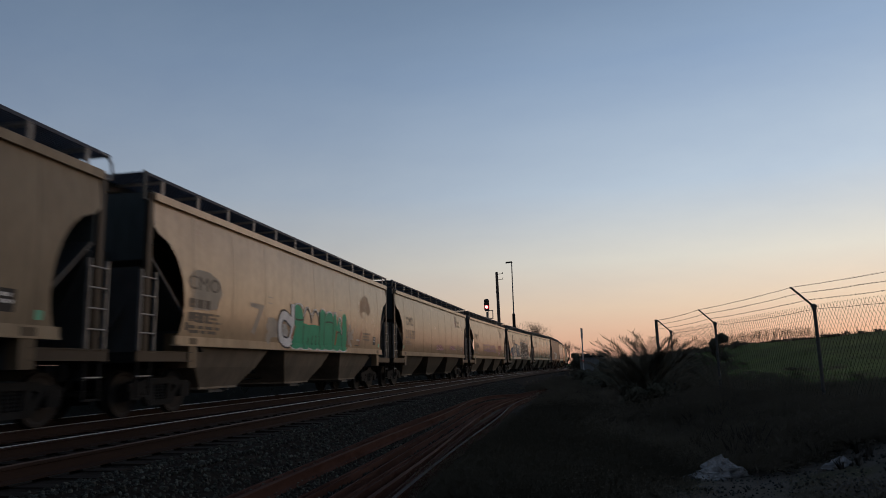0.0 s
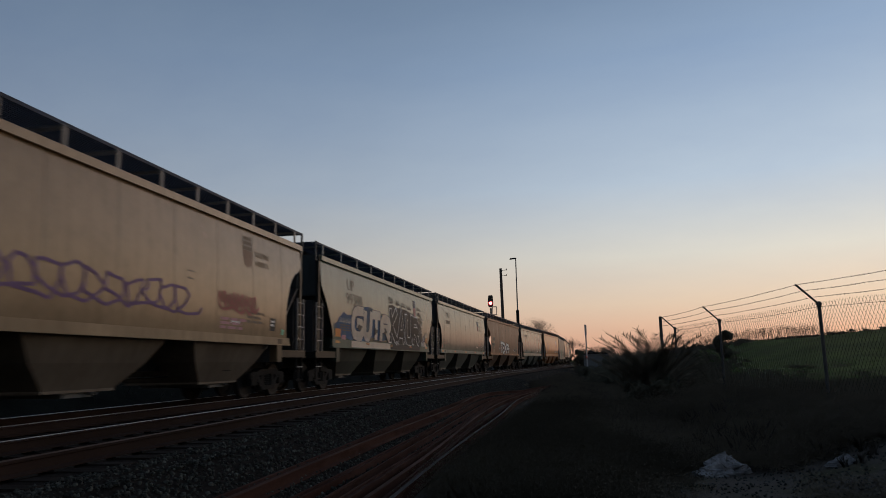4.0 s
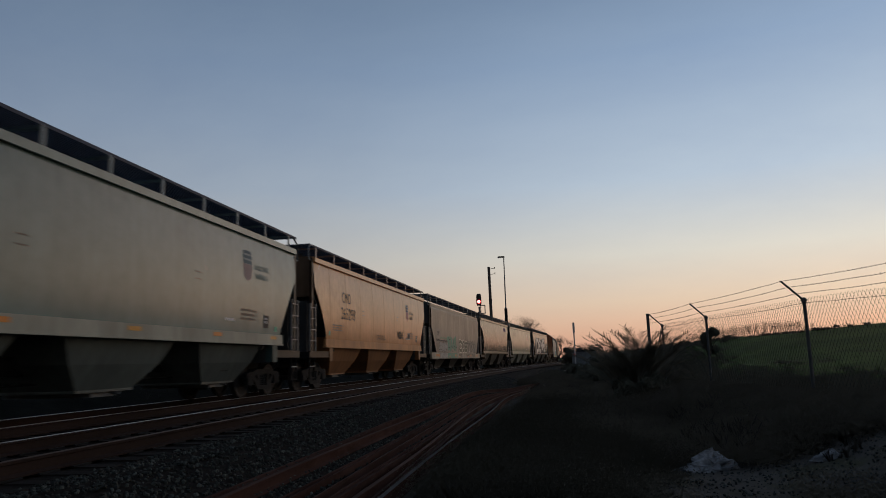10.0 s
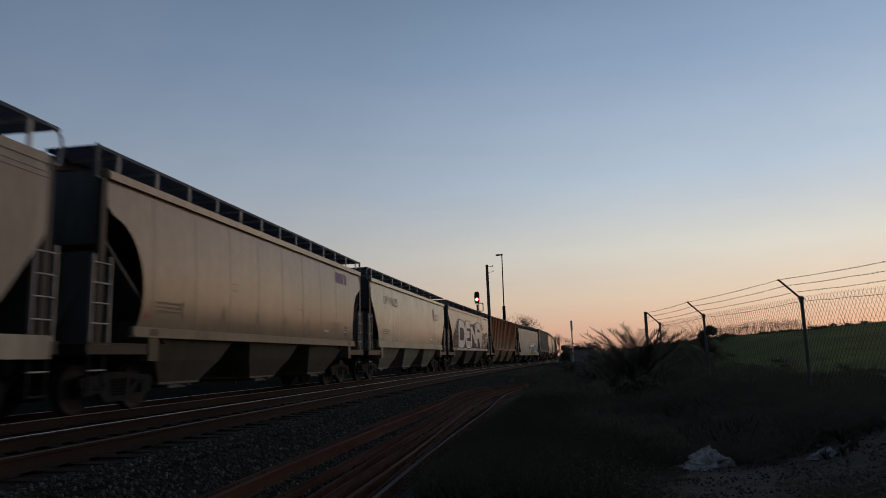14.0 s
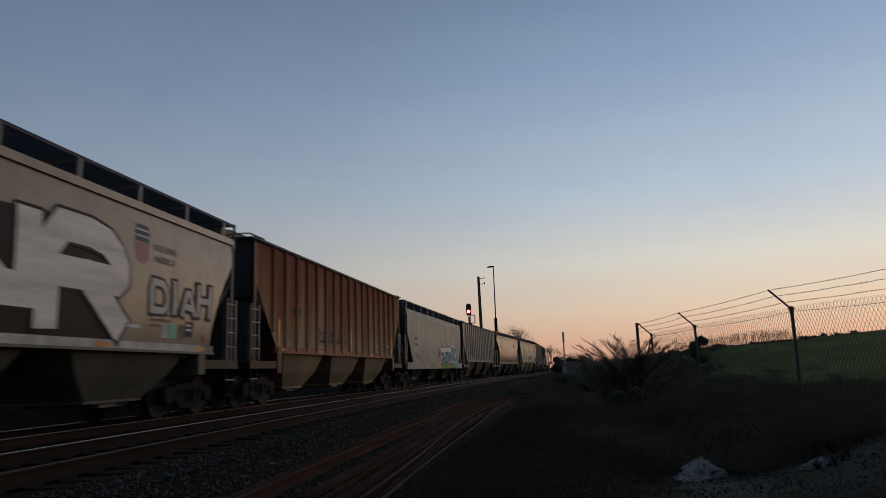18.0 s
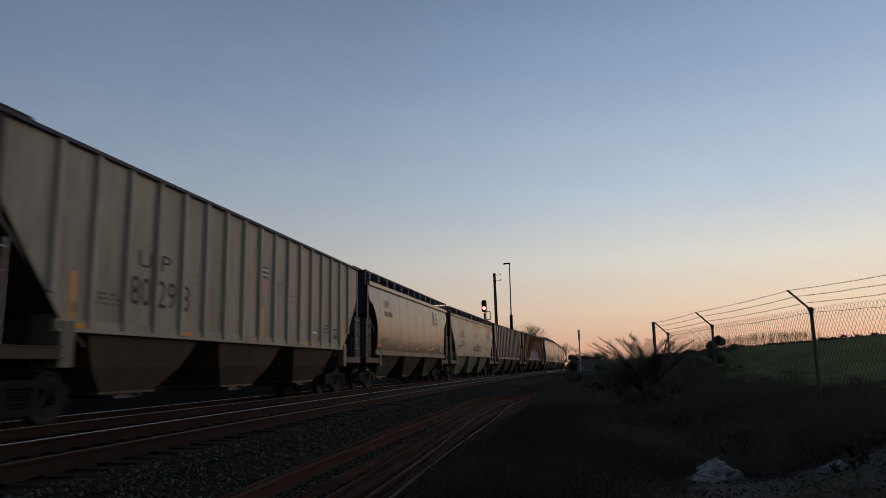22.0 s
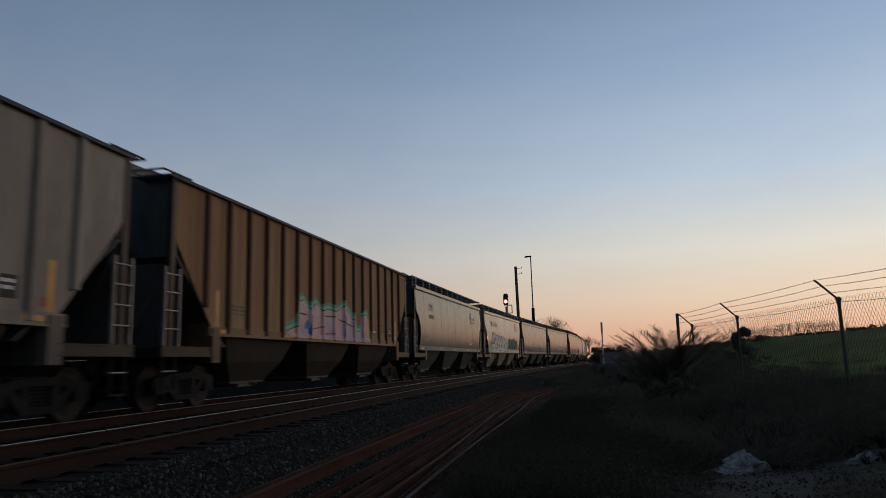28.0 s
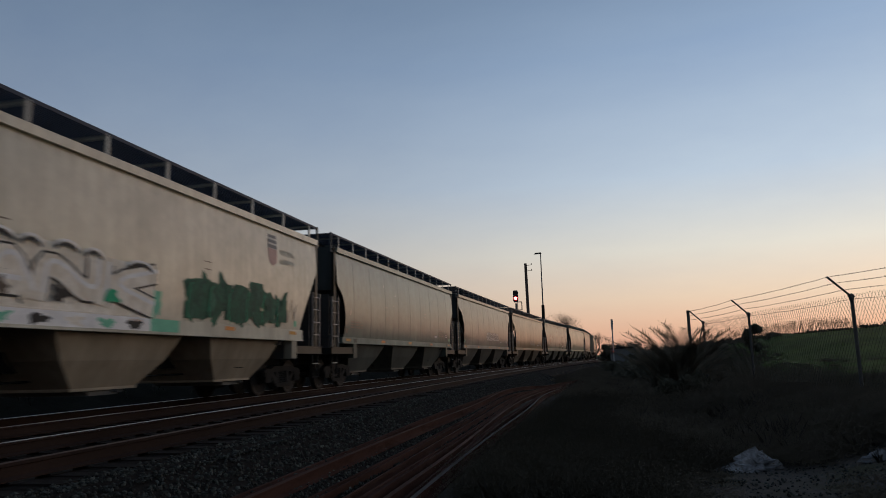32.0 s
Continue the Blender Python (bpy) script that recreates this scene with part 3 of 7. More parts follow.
def truck_frame(x):
    """A cast side frame: arched top chord, drop at the middle, two openings."""
    sh = Shape()
    top = [(-1.12, 0.50), (-1.10, 0.64), (-0.95, 0.70), (-0.72, 0.69), (-0.50, 0.76), (0.50, 0.76), (0.72, 0.69), (0.95, 0.70), (1.10, 0.64), (1.12, 0.50), (0.72, 0.52), (0.42, 0.63), (-0.42, 0.63), (-0.72, 0.52)]
    sh.slab(top, 0, x - 0.07, x + 0.07)
    sh.slab([(-0.42, 0.63), (-0.26, 0.63), (-0.20, 0.28), (-0.33, 0.28)], 0, x - 0.06, x + 0.06)
    sh.slab([(0.26, 0.63), (0.42, 0.63), (0.33, 0.28), (0.20, 0.28)], 0, x - 0.06, x + 0.06)
    sh.slab([(-0.70, 0.55), (-0.55, 0.58), (-0.26, 0.34), (-0.33, 0.22), (-0.45, 0.24)], 0, x - 0.065, x + 0.065)
    sh.slab([(0.55, 0.58), (0.70, 0.55), (0.45, 0.24), (0.33, 0.22), (0.26, 0.34)], 0, x - 0.065, x + 0.065)
    sh.slab([(-0.42, 0.20), (0.42, 0.20), (0.42, 0.31), (-0.42, 0.31)], 0, x - 0.08, x + 0.08)
    for y in (-0.89, 0.89):
        sh.slab([(y - 0.17, 0.34), (y + 0.17, 0.34), (y + 0.17, 0.60), (y - 0.17, 0.60)], 0, x - 0.05, x + 0.09)
    return sh


def coil_spring(x, y):
    """One coil of the spring nest, as a ringed column."""
    sh = Shape()
    rings = []
    for i in range(11):
        r = 0.062 if i % 2 else 0.048
        rings.append([(x + r * math.cos(0.785 * k), y + r * math.sin(0.785 * k), 0.31 + 0.03 * i) for k in range(8)])
    return sh.loft(rings, True, True)


def wheelset():
    """Two flanged wheels with a dished face on one axle; the axle lies along x."""
    sh = Shape()
    n = 28
    prof = [(0.0, 0.09), (0.10, 0.10), (0.10, 0.15), (0.07, 0.17), (0.055, 0.36), (0.07, 0.40), (0.07, 0.452), (-0.045, 0.457), (-0.055, 0.485), (-0.075, 0.48), (-0.075, 0.39), (-0.03, 0.36), (-0.02, 0.17), (-0.075, 0.14), (-0.075, 0.09)]
    for sgn in (1, -1):
        rings = []
        for x, r in prof:
            rings.append([(sgn * (0.7525 + x), r * math.cos(2 * math.pi * i / n), r * math.sin(2 * math.pi * i / n)) for i in range(n)])
        sh.loft(rings, True, False)
    sh.tube((-1.06, 0, 0), (1.06, 0, 0), 0.085, 12)
    for sgn in (1, -1):
        for i in range(3):
            a = i * 2.094
            sh.tube((sgn * 1.055, 0.05 * math.cos(a), 0.05 * math.sin(a)), (sgn * 1.085, 0.05 * math.cos(a), 0.05 * math.sin(a)), 0.018, 6)
    return sh


CACHE = {}


def cached(key, build, mat, smooth=False):
    if key not in CACHE:
        CACHE[key] = build().mesh(key[0], mat, smooth)
    return CACHE[key]


WHEELS = []                      # (wheelset, car number, its place along the car)


def painted(ob, colour, rust):
    ob.color = (*colour, rust)
    return ob


def hopper_car(number, kind, length, colour, rust, label, end_colour=None, ribs=17, bay_colour=None, sill_colour=None, seam_tone=0.62, walk_up=0.0, end_form="square"):
    """A covered hopper car on two trucks; its base is the rail, y along it, +x towards the field side."""
    half = length / 2
    lo, hi = BODY_Z[kind]
    car = thing("hopper_car", label, "hopper car", "cars of the freight train")
    key = (kind, round(length, 2))
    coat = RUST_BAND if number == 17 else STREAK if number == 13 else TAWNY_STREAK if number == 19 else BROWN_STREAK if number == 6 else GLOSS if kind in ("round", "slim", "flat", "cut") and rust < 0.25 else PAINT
    key = (*key, coat.name, walk_up)

    def put(name, build, mat, extra=(), smooth=False, under=None, text="", tint=False, at=None):
        ob = part(name, cached((name, *key, *extra), build, mat, smooth), None, under or car, text, at=at)
        return painted(ob, colour, rust) if tint else ob

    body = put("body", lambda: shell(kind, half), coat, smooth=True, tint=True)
    dark = DARK_PAINT
    for sgn in (1, -1):
        # end colours carry the shade of the narrow gap between cars
        ob = put("end_sheet", lambda: end_sheet(kind, half, sgn), PAINT, (sgn,), text="end wall in a shade-darkened colour")
        put("slope_sheet", lambda: end_sheet(kind, half, sgn, False), DARK_PAINT, (sgn,), text="sloping end sheet coloured black for shade")
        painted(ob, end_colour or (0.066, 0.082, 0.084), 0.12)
        # added black panel that stands for the shade below the end wall
        put("end_bulkhead", lambda: Shape().box(-1.30, 1.30, *sorted((sgn * (half - 0.40), sgn * (half - 0.37))), 1.2, 2.95), DARK_PAINT, (sgn,), text="black panel standing in for shade at the car end")
    # top chord over the side sheets, side sill under them
    e = end_cut(kind, hi, half)
    x_top, x_low = side_x(kind, hi), side_x(kind, lo)
    for sgn in (1, -1):
        def chord():
            sh = Shape()
            if kind == "deep":
                for d in (0.36, 0.27):
                    x = side_x(kind, hi - d)
                    a, b = sorted((sgn * (x - 0.01), sgn * (x + 0.014)))
                    sh.box(a, b, -e, e, hi - d, hi - d + 0.012)
            a, b = sorted((sgn * (x_top - 0.06), sgn * (x_top + (0.09 if kind in ("ribbed", "round", "slim", "flat") else 0.06))))
            return sh.box(a, b, -e - 0.02, e + 0.02, hi - (0.02 if kind == "ribbed" else 0.11), hi + (0.02 if kind == "ribbed" else 0.045))
        # chord is the body colour lightened by 12%, skylight painted in
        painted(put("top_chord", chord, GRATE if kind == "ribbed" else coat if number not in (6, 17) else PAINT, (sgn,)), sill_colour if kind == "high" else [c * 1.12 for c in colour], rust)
        cut = end_cut(kind, lo, half)

        def sill():
            a, b = sorted((sgn * (x_low - 0.05), sgn * (x_low + 0.035)))
            drop = 0.25 if kind == "flat" else 0.16
            sh = Shape().box(a, b, -cut - 0.12, cut + 0.12, lo - drop, lo + 0.015)
            if kind == "deep":
                sh = Shape().box(a, b, -half + 0.25, half - 0.25, lo - 0.21, lo + 0.16)
            else:
                a, b = sorted((sgn * (x_low - 0.10), sgn * (x_low + 0.06)))
                sh.box(a, b, -cut - 0.12, cut + 0.12, lo - drop - 0.03, lo - drop + 0.005)
            return sh
        # round and slim sills: body colour times 1.25 for the sky they catch
        painted(put("side_sill", sill, PAINT, (sgn,)), sill_colour or [c * (1.25 if kind in ("round", "slim") else 1.0) for c in colour], rust)
    bays = 3
    inner = end_cut(kind, lo, half) - 0.35
    pitch = 2 * inner / bays
    for i in range(bays):
        y = -inner + pitch * (i + 0.5)
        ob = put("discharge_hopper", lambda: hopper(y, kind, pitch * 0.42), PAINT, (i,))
        # body colour cut to about 60%: shade under the sill plus dirt
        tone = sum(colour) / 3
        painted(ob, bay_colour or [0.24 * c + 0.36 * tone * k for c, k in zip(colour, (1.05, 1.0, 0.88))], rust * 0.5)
        put("outlet_gate", lambda: outlet(y), LADDER, (i,), under=ob, text="grey steel outlet gate")
    put("centre_sill", lambda: Shape().box(-0.22, 0.22, -half + 0.1, half - 0.1, 0.78, 1.12), STEEL)
    # roof: hatch coaming, two grating walkways with brackets
    put("hatch_coaming", lambda: Shape().box(-0.38, 0.38, -e + 0.05, e - 0.05, hi + 0.10, hi + 0.45), DARK_PAINT)

    cover = cached(("hatch_cover", kind), lambda: Shape().box(-0.40, 0.40, -0.52, 0.52, hi + 0.445, hi + 0.48), DARK_PAINT)
    for i in range(12):
        part("hatch_cover", cover, None, car, at=Matrix.Translation((0, -e + 1.1 + (2 * e - 2.2) * i / 11, 0)))
    zw = hi + (0.065 if kind == "ribbed" else 0.48) + walk_up
    wx0, wx1 = (0.75, 1.52) if kind == "ribbed" else (0.40, 1.45)
    for sgn in (1, -1):
        a, b = sorted((sgn * wx0, sgn * wx1))
        walk_way = put("roofwalk", lambda: roofwalk(a, b, half, zw), GRATE, (sgn,), text="dark steel grating walkway")

        if kind != "ribbed":
            def bracket():
                xa, xb = sorted((sgn * (wx1 - 0.012), sgn * (wx1 + 0.012)))
                sh = Shape().box(xa, xb, -0.045, 0.045, hi + 0.02, zw - 0.03)
                xa, xb = sorted((sgn * wx0, sgn * wx1))
                return sh.box(xa, xb, -0.02, 0.02, zw - 0.10, zw - 0.05)
            count = 13 if kind in ("round", "slim") else 10
            data = cached(("walkway_bracket", kind, sgn, walk_up), bracket, PAINT)
            for i in range(count):
                y = -e + 0.35 + (2 * e - 0.7) * i / (count - 1)
                # brackets paled towards light grey, skylight mixed into their colour
                painted(part("walkway_bracket", data, None, walk_way, at=Matrix.Translation((0, y, 0))), [0.5 * c + 0.26 for c in colour], 0.0)
        else:
            put("walkway_bracket", lambda: Shape().box(a, b, -e, e, hi + 0.02, zw - 0.03), DARK_PAINT, (sgn, "r"), under=walk_way)

        for t in (-1, 1):
            def end_rail():
                sh = Shape()
                y = t * (half - 0.16)
                if kind == "ribbed":
                    for x in (sgn * wx0, sgn * wx1):
                        sh.tube((x, t * (half - 0.9), zw + 0.03), (x, t * (half + 0.10), zw + 0.03), 0.022, 6)
                        sh.tube((x, t * (half - 0.40), zw + 0.03), (x, t * (half - 0.40), hi - 0.05), 0.02, 6)
                    return sh.tube((sgn * wx0, t * (half + 0.10), zw + 0.03), (sgn * wx1, t * (half + 0.10), zw + 0.03), 0.022, 6)
                if end_form == "square":
                    sh.box(*sorted((sgn * (wx1 - 0.03), sgn * (wx1 + 0.02))), *sorted((t * (half - 0.19), t * (half - 0.13))), hi - 0.12, zw + 0.02)
                    sh.box(*sorted((sgn * (wx1 - 0.03), sgn * (wx1 + 0.02))), *sorted((t * (half - 0.45), t * (half - 0.13))), hi - 0.14, hi - 0.10)
                elif end_form == "slanted":
                    sh.tube((sgn * wx1, t * (half - 0.42), zw - 0.02), (sgn * wx1, t * (half - 0.02), zw - 0.22), 0.026, 6)
                    sh.tube((sgn * wx1, t * (half - 0.02), zw - 0.22), (sgn * wx1, t * (half - 0.02), hi - 0.25), 0.026, 6)
                    sh.tube((sgn * wx1, t * (half - 0.02), hi - 0.25), (sgn * wx1, t * (half - 0.42), hi - 0.25), 0.026, 6)
                else:
                    bend = [(half - 0.45, zw - 0.02), (half - 0.22, zw - 0.04), (half - 0.10, zw - 0.14), (half - 0.06, zw - 0.30), (half - 0.12, hi - 0.02), (half - 0.42, hi - 0.10)]
                    for (ya, za), (yb, zb) in zip(bend, bend[1:]):
                        sh.tube((sgn * wx1, t * ya, za), (sgn * wx1, t * yb, zb), 0.024, 6)
                return sh.tube((sgn * wx0, y, zw - 0.02), (sgn * wx1, y, zw - 0.02), 0.02, 6)
            put("grab_rail", end_rail, RUNG if end_form == "curved" else LADDER, (sgn, t, end_form), under=walk_way)
    # ends: platform, corner posts, ladders, steps, couplers
    for t in (1, -1):
        def platform():
            sh = Shape()
            y0, y1 = sorted((t * (half - 1.95), t * half))
            sh.box(-1.5, 1.5, *sorted((t * (half - 0.14), t * half)), 1.06, 1.25)
            sh.box(-1.5, 1.5, y0, y1, 1.22, 1.26)
            return sh
        put("end_platform", platform, STEEL, (t,))
        for sgn in (1, -1):
            def channel():
                y0, y1 = sorted((t * (half - 1.95), t * (half - 0.02)))
                sh = Shape().box(*sorted((sgn * 1.50, sgn * 1.535)), y0, y1, 1.10, 1.265)
                return sh.box(*sorted((sgn * 1.46, sgn * 1.56)), y0, y1, 1.265, 1.285).box(*sorted((sgn * 1.46, sgn * 1.56)), y0, y1, 1.08, 1.10)
            # near-black copy of the sill paint: the car end's shade is in the colour
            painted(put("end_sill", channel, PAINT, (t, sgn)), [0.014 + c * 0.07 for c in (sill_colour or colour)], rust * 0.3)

        for sgn in (1, -1):
            def pad():
                y = t * (half - 1.98)
                sh = Shape().box(*sorted((sgn * 1.34, sgn * 1.56)), y - 0.16, y + 0.16, 0.95, lo - 0.02)
                return sh.box(*sorted((sgn * 0.9, sgn * 1.45)), y - 0.06, y + 0.06, 0.95, lo + 0.1)
            # body paint at 45%, the shade under the sill put into it
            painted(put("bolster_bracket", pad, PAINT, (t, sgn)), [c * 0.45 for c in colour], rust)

        def struts():
            sh = Shape()
            for x in (-0.45, 0.45):
                sh.box(x - 0.06, x + 0.06, *sorted((t * (half - 0.42), t * (half - 0.30))), 1.15, 3.3)
            sh.tube((-1.4, t * (half - 0.5), 3.0), (-0.4, t * (half - 0.25), 1.2), 0.04, 6)
            sh.tube((1.4, t * (half - 0.5), 3.0), (0.4, t * (half - 0.25), 1.2), 0.04, 6)
            return sh
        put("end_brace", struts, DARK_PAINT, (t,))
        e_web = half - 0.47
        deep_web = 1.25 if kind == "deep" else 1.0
        # added dark plates close the view through, so the recess looks shaded
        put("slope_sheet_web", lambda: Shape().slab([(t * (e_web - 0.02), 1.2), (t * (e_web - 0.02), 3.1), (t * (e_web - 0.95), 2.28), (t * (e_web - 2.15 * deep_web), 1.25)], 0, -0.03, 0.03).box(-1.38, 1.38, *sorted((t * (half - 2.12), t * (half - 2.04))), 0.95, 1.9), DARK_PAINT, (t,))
        for sgn in (1, -1):
            def post():
                x = sgn * 1.46
                sh = Shape().box(x - 0.045, x + 0.045, *sorted((t * (half - 0.42), t * (half - 0.27))), 1.15, hi + 0.02)
                return sh
            # body paint taken almost to black, shade between the cars included
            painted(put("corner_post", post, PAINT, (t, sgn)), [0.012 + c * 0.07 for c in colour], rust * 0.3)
            up = put("ladder", lambda: ladder(t * (half - 0.12), t * (half - 0.60), sgn * 1.50, 1.10, 2.85), RUNG, (t, sgn), text="worn grey steel corner ladder")
            down = put("sill_step", lambda: stirrup(t * (half - 0.14), t * (half - 0.58), sgn * 1.47), STEEL, (t, sgn))
            for i in range(5):
                put("rung", lambda: rung_bar(t * (half - 0.12), t * (half - 0.60), sgn * 1.52), RUNG, (t, sgn), under=up, at=Matrix.Translation((0, 0, 1.26 + 0.3625 * i)))
            for z in (0.80,):
                put("step_bar", lambda: rung_bar(t * (half - 0.14), t * (half - 0.58), sgn * 1.49), RUNG, (t, sgn), under=down, at=Matrix.Translation((0, 0, z)))

        def coupler():
            sh = Shape().box(-0.13, 0.13, *sorted((t * half - t * 0.2, t * (half + 0.22))), 0.80, 0.98)
            sh.box(-0.20, 0.20, *sorted((t * (half + 0.12), t * (half + 0.295))), 0.74, 1.04)
            sh.tube((0.45, t * (half + 0.02), 0.95), (0.25, t * (half + 0.28), 0.55), 0.03, 6)
            return sh
        put("coupler", coupler, STEEL, (t,))
        truck = put("truck", lambda: Shape().box(-0.98, 0.98, -0.22, 0.22, 0.48, 0.74).tube((0, 0, 0.7), (0, 0, 0.82), 0.35, 12), STEEL, ("bolster",), text="cast steel two-axle truck", at=Matrix.Translation((0, t * (half - 1.62), 0)))
        for x in (-1.0, 1.0):
            put("side_frame", lambda: truck_frame(x), STEEL, (x,), under=truck)
            for ys in (-0.13, 0.0, 0.13):
                put("coil_spring", lambda: coil_spring(x, ys), STEEL, (x, ys), under=truck)
        for y in (-0.89, 0.89):
            ob = put("wheelset", wheelset, WHEEL, smooth=False, under=truck, at=Matrix.Translation((0, y, 0.457)))
            WHEELS.append((ob, number, y))
    put("brake_gear", lambda: Shape().tube((1.0, half - 2.9, 0.95), (1.0, half - 3.7, 0.95), 0.17, 10).box(0.75, 1.1, half - 4.3, half - 3.9, 0.75, 1.05).tube((0.3, -half + 3.2, 0.62), (0.3, half - 3.0, 0.66), 0.02, 5), STEEL)
    if kind == "ribbed":
        rib_coat = SHADED_RIB_RUST if number == 19 else coat
        rib = cached(("rib", kind, rib_coat.name), lambda: Shape().loft([[(-0.01, -0.075, z), (0.075, -0.05, z), (0.075, 0.05, z), (-0.01, 0.075, z)] for z in (lo - 0.12, hi - 0.02)], True, True), rib_coat)
        for sgn in (1, -1):
            span = end_cut(kind, hi, half) - 1.15
            for i in range(ribs):
                y = -span + 2 * span * i / (ribs - 1)
                if abs(y) > end_cut(kind, lo + 0.15, half):
                    z0 = next(z for z in np.arange(lo, hi, 0.02) if end_cut(kind, z, half) > abs(y) + 0.05)
                    sh = Shape().loft([[(-0.01, -0.075, z), (0.075, -0.05, z), (0.075, 0.05, z), (-0.01, 0.075, z)] for z in (float(z0), hi - 0.02)], True, True)
                    data = cached(("rib", kind, rib_coat.name, round(float(z0), 2)), lambda: sh, rib_coat)
                else:
                    data = rib
                m = Matrix.Translation((sgn * side_x(kind, lo), y, 0)) @ Matrix.Rotation(0 if sgn > 0 else math.pi, 4, "Z")
                # ribs lightened by 10% to paint in their lit edges
                painted(part("rib", data, None, car, at=m), [c * (0.62 if rust > 0.4 else 1.1) for c in colour], rust)
    elif kind in ("round", "slim") or number == 8:
        for i in range(9):
            y = -half + 1.9 + (length - 3.8) * i / 8

            def seam():
                zs = [z for z in np.linspace(lo, hi - 0.1, 16) if end_cut(kind, z, half) > abs(y) + 0.04]
                return Shape().loft([[(side_x(kind, z) - 0.004, y - 0.05, z), (side_x(kind, z) + 0.005, y - 0.025, z), (side_x(kind, z) + 0.005, y + 0.025, z), (side_x(kind, z) - 0.004, y + 0.05, z)] for z in zs], True, True)
            painted(put("weld_seam", seam, coat, (i,)), [c * seam_tone for c in colour], rust)
    return car


# ---- what is painted on the cars ----
MARK_SHIFT = [0.0]               # lettering is laid out from a point a little behind the middle of the car


def conform(data, kind, y, z, proud, shear=0.0, half=None):
    """Lays a flat mesh (x along, y up) on a car's field side at (y, z); x runs to -y... seen from the field it reads left to right."""
    y -= MARK_SHIFT[0]
    bm = bmesh.new()
    bm.from_mesh(data)
    if kind != "ribbed":
        ys = [v.co.y for v in bm.verts]
        for cut in np.arange(min(ys), max(ys), 0.14):
            bmesh.ops.bisect_plane(bm, geom=bm.verts[:] + bm.edges[:] + bm.faces[:], plane_co=(0, float(cut), 0), plane_no=(0, 1, 0))
    step = BODY_Z[kind][0] + (0.162 if kind == "deep" else 0.017)
    tops = []
    if half:
        span = end_cut(kind, BODY_Z[kind][1], half) - 1.15
        tops = [-span + 2 * span * i / 16 for i in range(17)]
        for r in tops:
            for d in (-0.08, -0.05, 0.05, 0.08):
                bmesh.ops.bisect_plane(bm, geom=bm.verts[:] + bm.edges[:] + bm.faces[:], plane_co=(r + d - y, 0, 0), plane_no=(1, 0, 0))
    if min(v.co.y for v in bm.verts) + z < step - 0.02:
        for d in (0.0, 0.012):
            bmesh.ops.bisect_plane(bm, geom=bm.verts[:] + bm.edges[:] + bm.faces[:], plane_co=(0, step + d - z, 0), plane_no=(0, 1, 0))
    for v in bm.verts:
        zz, yy = z + v.co.y, y + v.co.x + shear * v.co.y
        over = 0.036 if zz < step + 0.003 else 0.0
        for r in tops:
            over = max(over, 0.077 * min(1.0, max(0.0, (0.08 - abs(yy - r)) / 0.028)))
        v.co = Vector((side_x(kind, zz) + proud + over + v.co.z, yy, zz))
    bm.to_mesh(data)
    bm.free()
    return data


def letters(text, size, mat, bold=0.0):
    cu = bpy.data.curves.new("lettering", "FONT")
    cu.body, cu.size, cu.offset, cu.fill_mode = text, size, bold, "FRONT"
    cu.resolution_u = 3
    ob = bpy.data.objects.new("lettering", cu)
    me = bpy.data.meshes.new_from_object(ob)
    bpy.data.objects.remove(ob)
    bpy.data.curves.remove(cu)
    me.materials.clear()
    me.materials.append(mat)
    return me


def letter_by_letter(me, car, label):
    """Each letter of a word becomes a part of its own."""
    faces = {}
    root = list(range(len(me.vertices)))

    def find(i):
        while root[i] != i:
            root[i] = root[root[i]]
            i = root[i]
        return i
    for e in me.edges:
        root[find(e.vertices[0])] = find(e.vertices[1])
    for p in me.polygons:
        faces.setdefault(find(p.vertices[0]), []).append(tuple(p.vertices))
    for fs in faces.values():
        used = sorted({i for f in fs for i in f})
        place = {i: k for k, i in enumerate(used)}
        one = bpy.data.meshes.new("letter")
        one.from_pydata([me.vertices[i].co[:] for i in used], [], [tuple(place[i] for i in f) for f in fs])
        one.materials.append(me.materials[0])
        part("letter", one, None, car, label)
    bpy.data.meshes.remove(me)


def lettering(car, kind, text, y, z, size, mat, label="", bold=0.0):
    letter_by_letter(conform(letters(text, size, mat, bold), kind, y, z, 0.006), car, label)


def patch(car, kind, outline, y, z, mat, label="", proud=0.005, name="painted_patch", half=None):
    me = bpy.data.meshes.new(name)
    bm = bmesh.new()
    bm.faces.new([bm.verts.new((a, b, 0)) for a, b in outline])
    bmesh.ops.triangulate(bm, faces=bm.faces)
    bm.to_mesh(me)
    bm.free()
    me.materials.append(mat)
    return part(name, conform(me, kind, y, z, proud, 0.0, half), None, car, label)


def bars(car, kind, y, z, w_, h_, rows, mat, gap=0.45, name="small_lettering", label="", proud=0.005):
    """Writing too small to read: plain bars."""
    rng = random.Random(int(y * 100) + int(z * 37))
    me = bpy.data.meshes.new(name)
    bm = bmesh.new()
    step = h_ / rows
    for r in range(rows):
        x, end = 0.0, w_ * rng.uniform(0.75, 1.0)
        while x < end:
            d = min(end - x, rng.uniform(0.12, 0.34) * max(0.4, w_))
            bm.faces.new([bm.verts.new(p) for p in ((x, -r * step, 0), (x + d, -r * step, 0), (x + d, -r * step - step * (1 - gap), 0), (x, -r * step - step * (1 - gap), 0))])
            x += d + 0.06 * max(0.5, w_)
    bm.to_mesh(me)
    bm.free()
    me.materials.append(mat)
    return tagged(part(name, conform(me, kind, y, z, proud), None, car, label), kind="stuff")


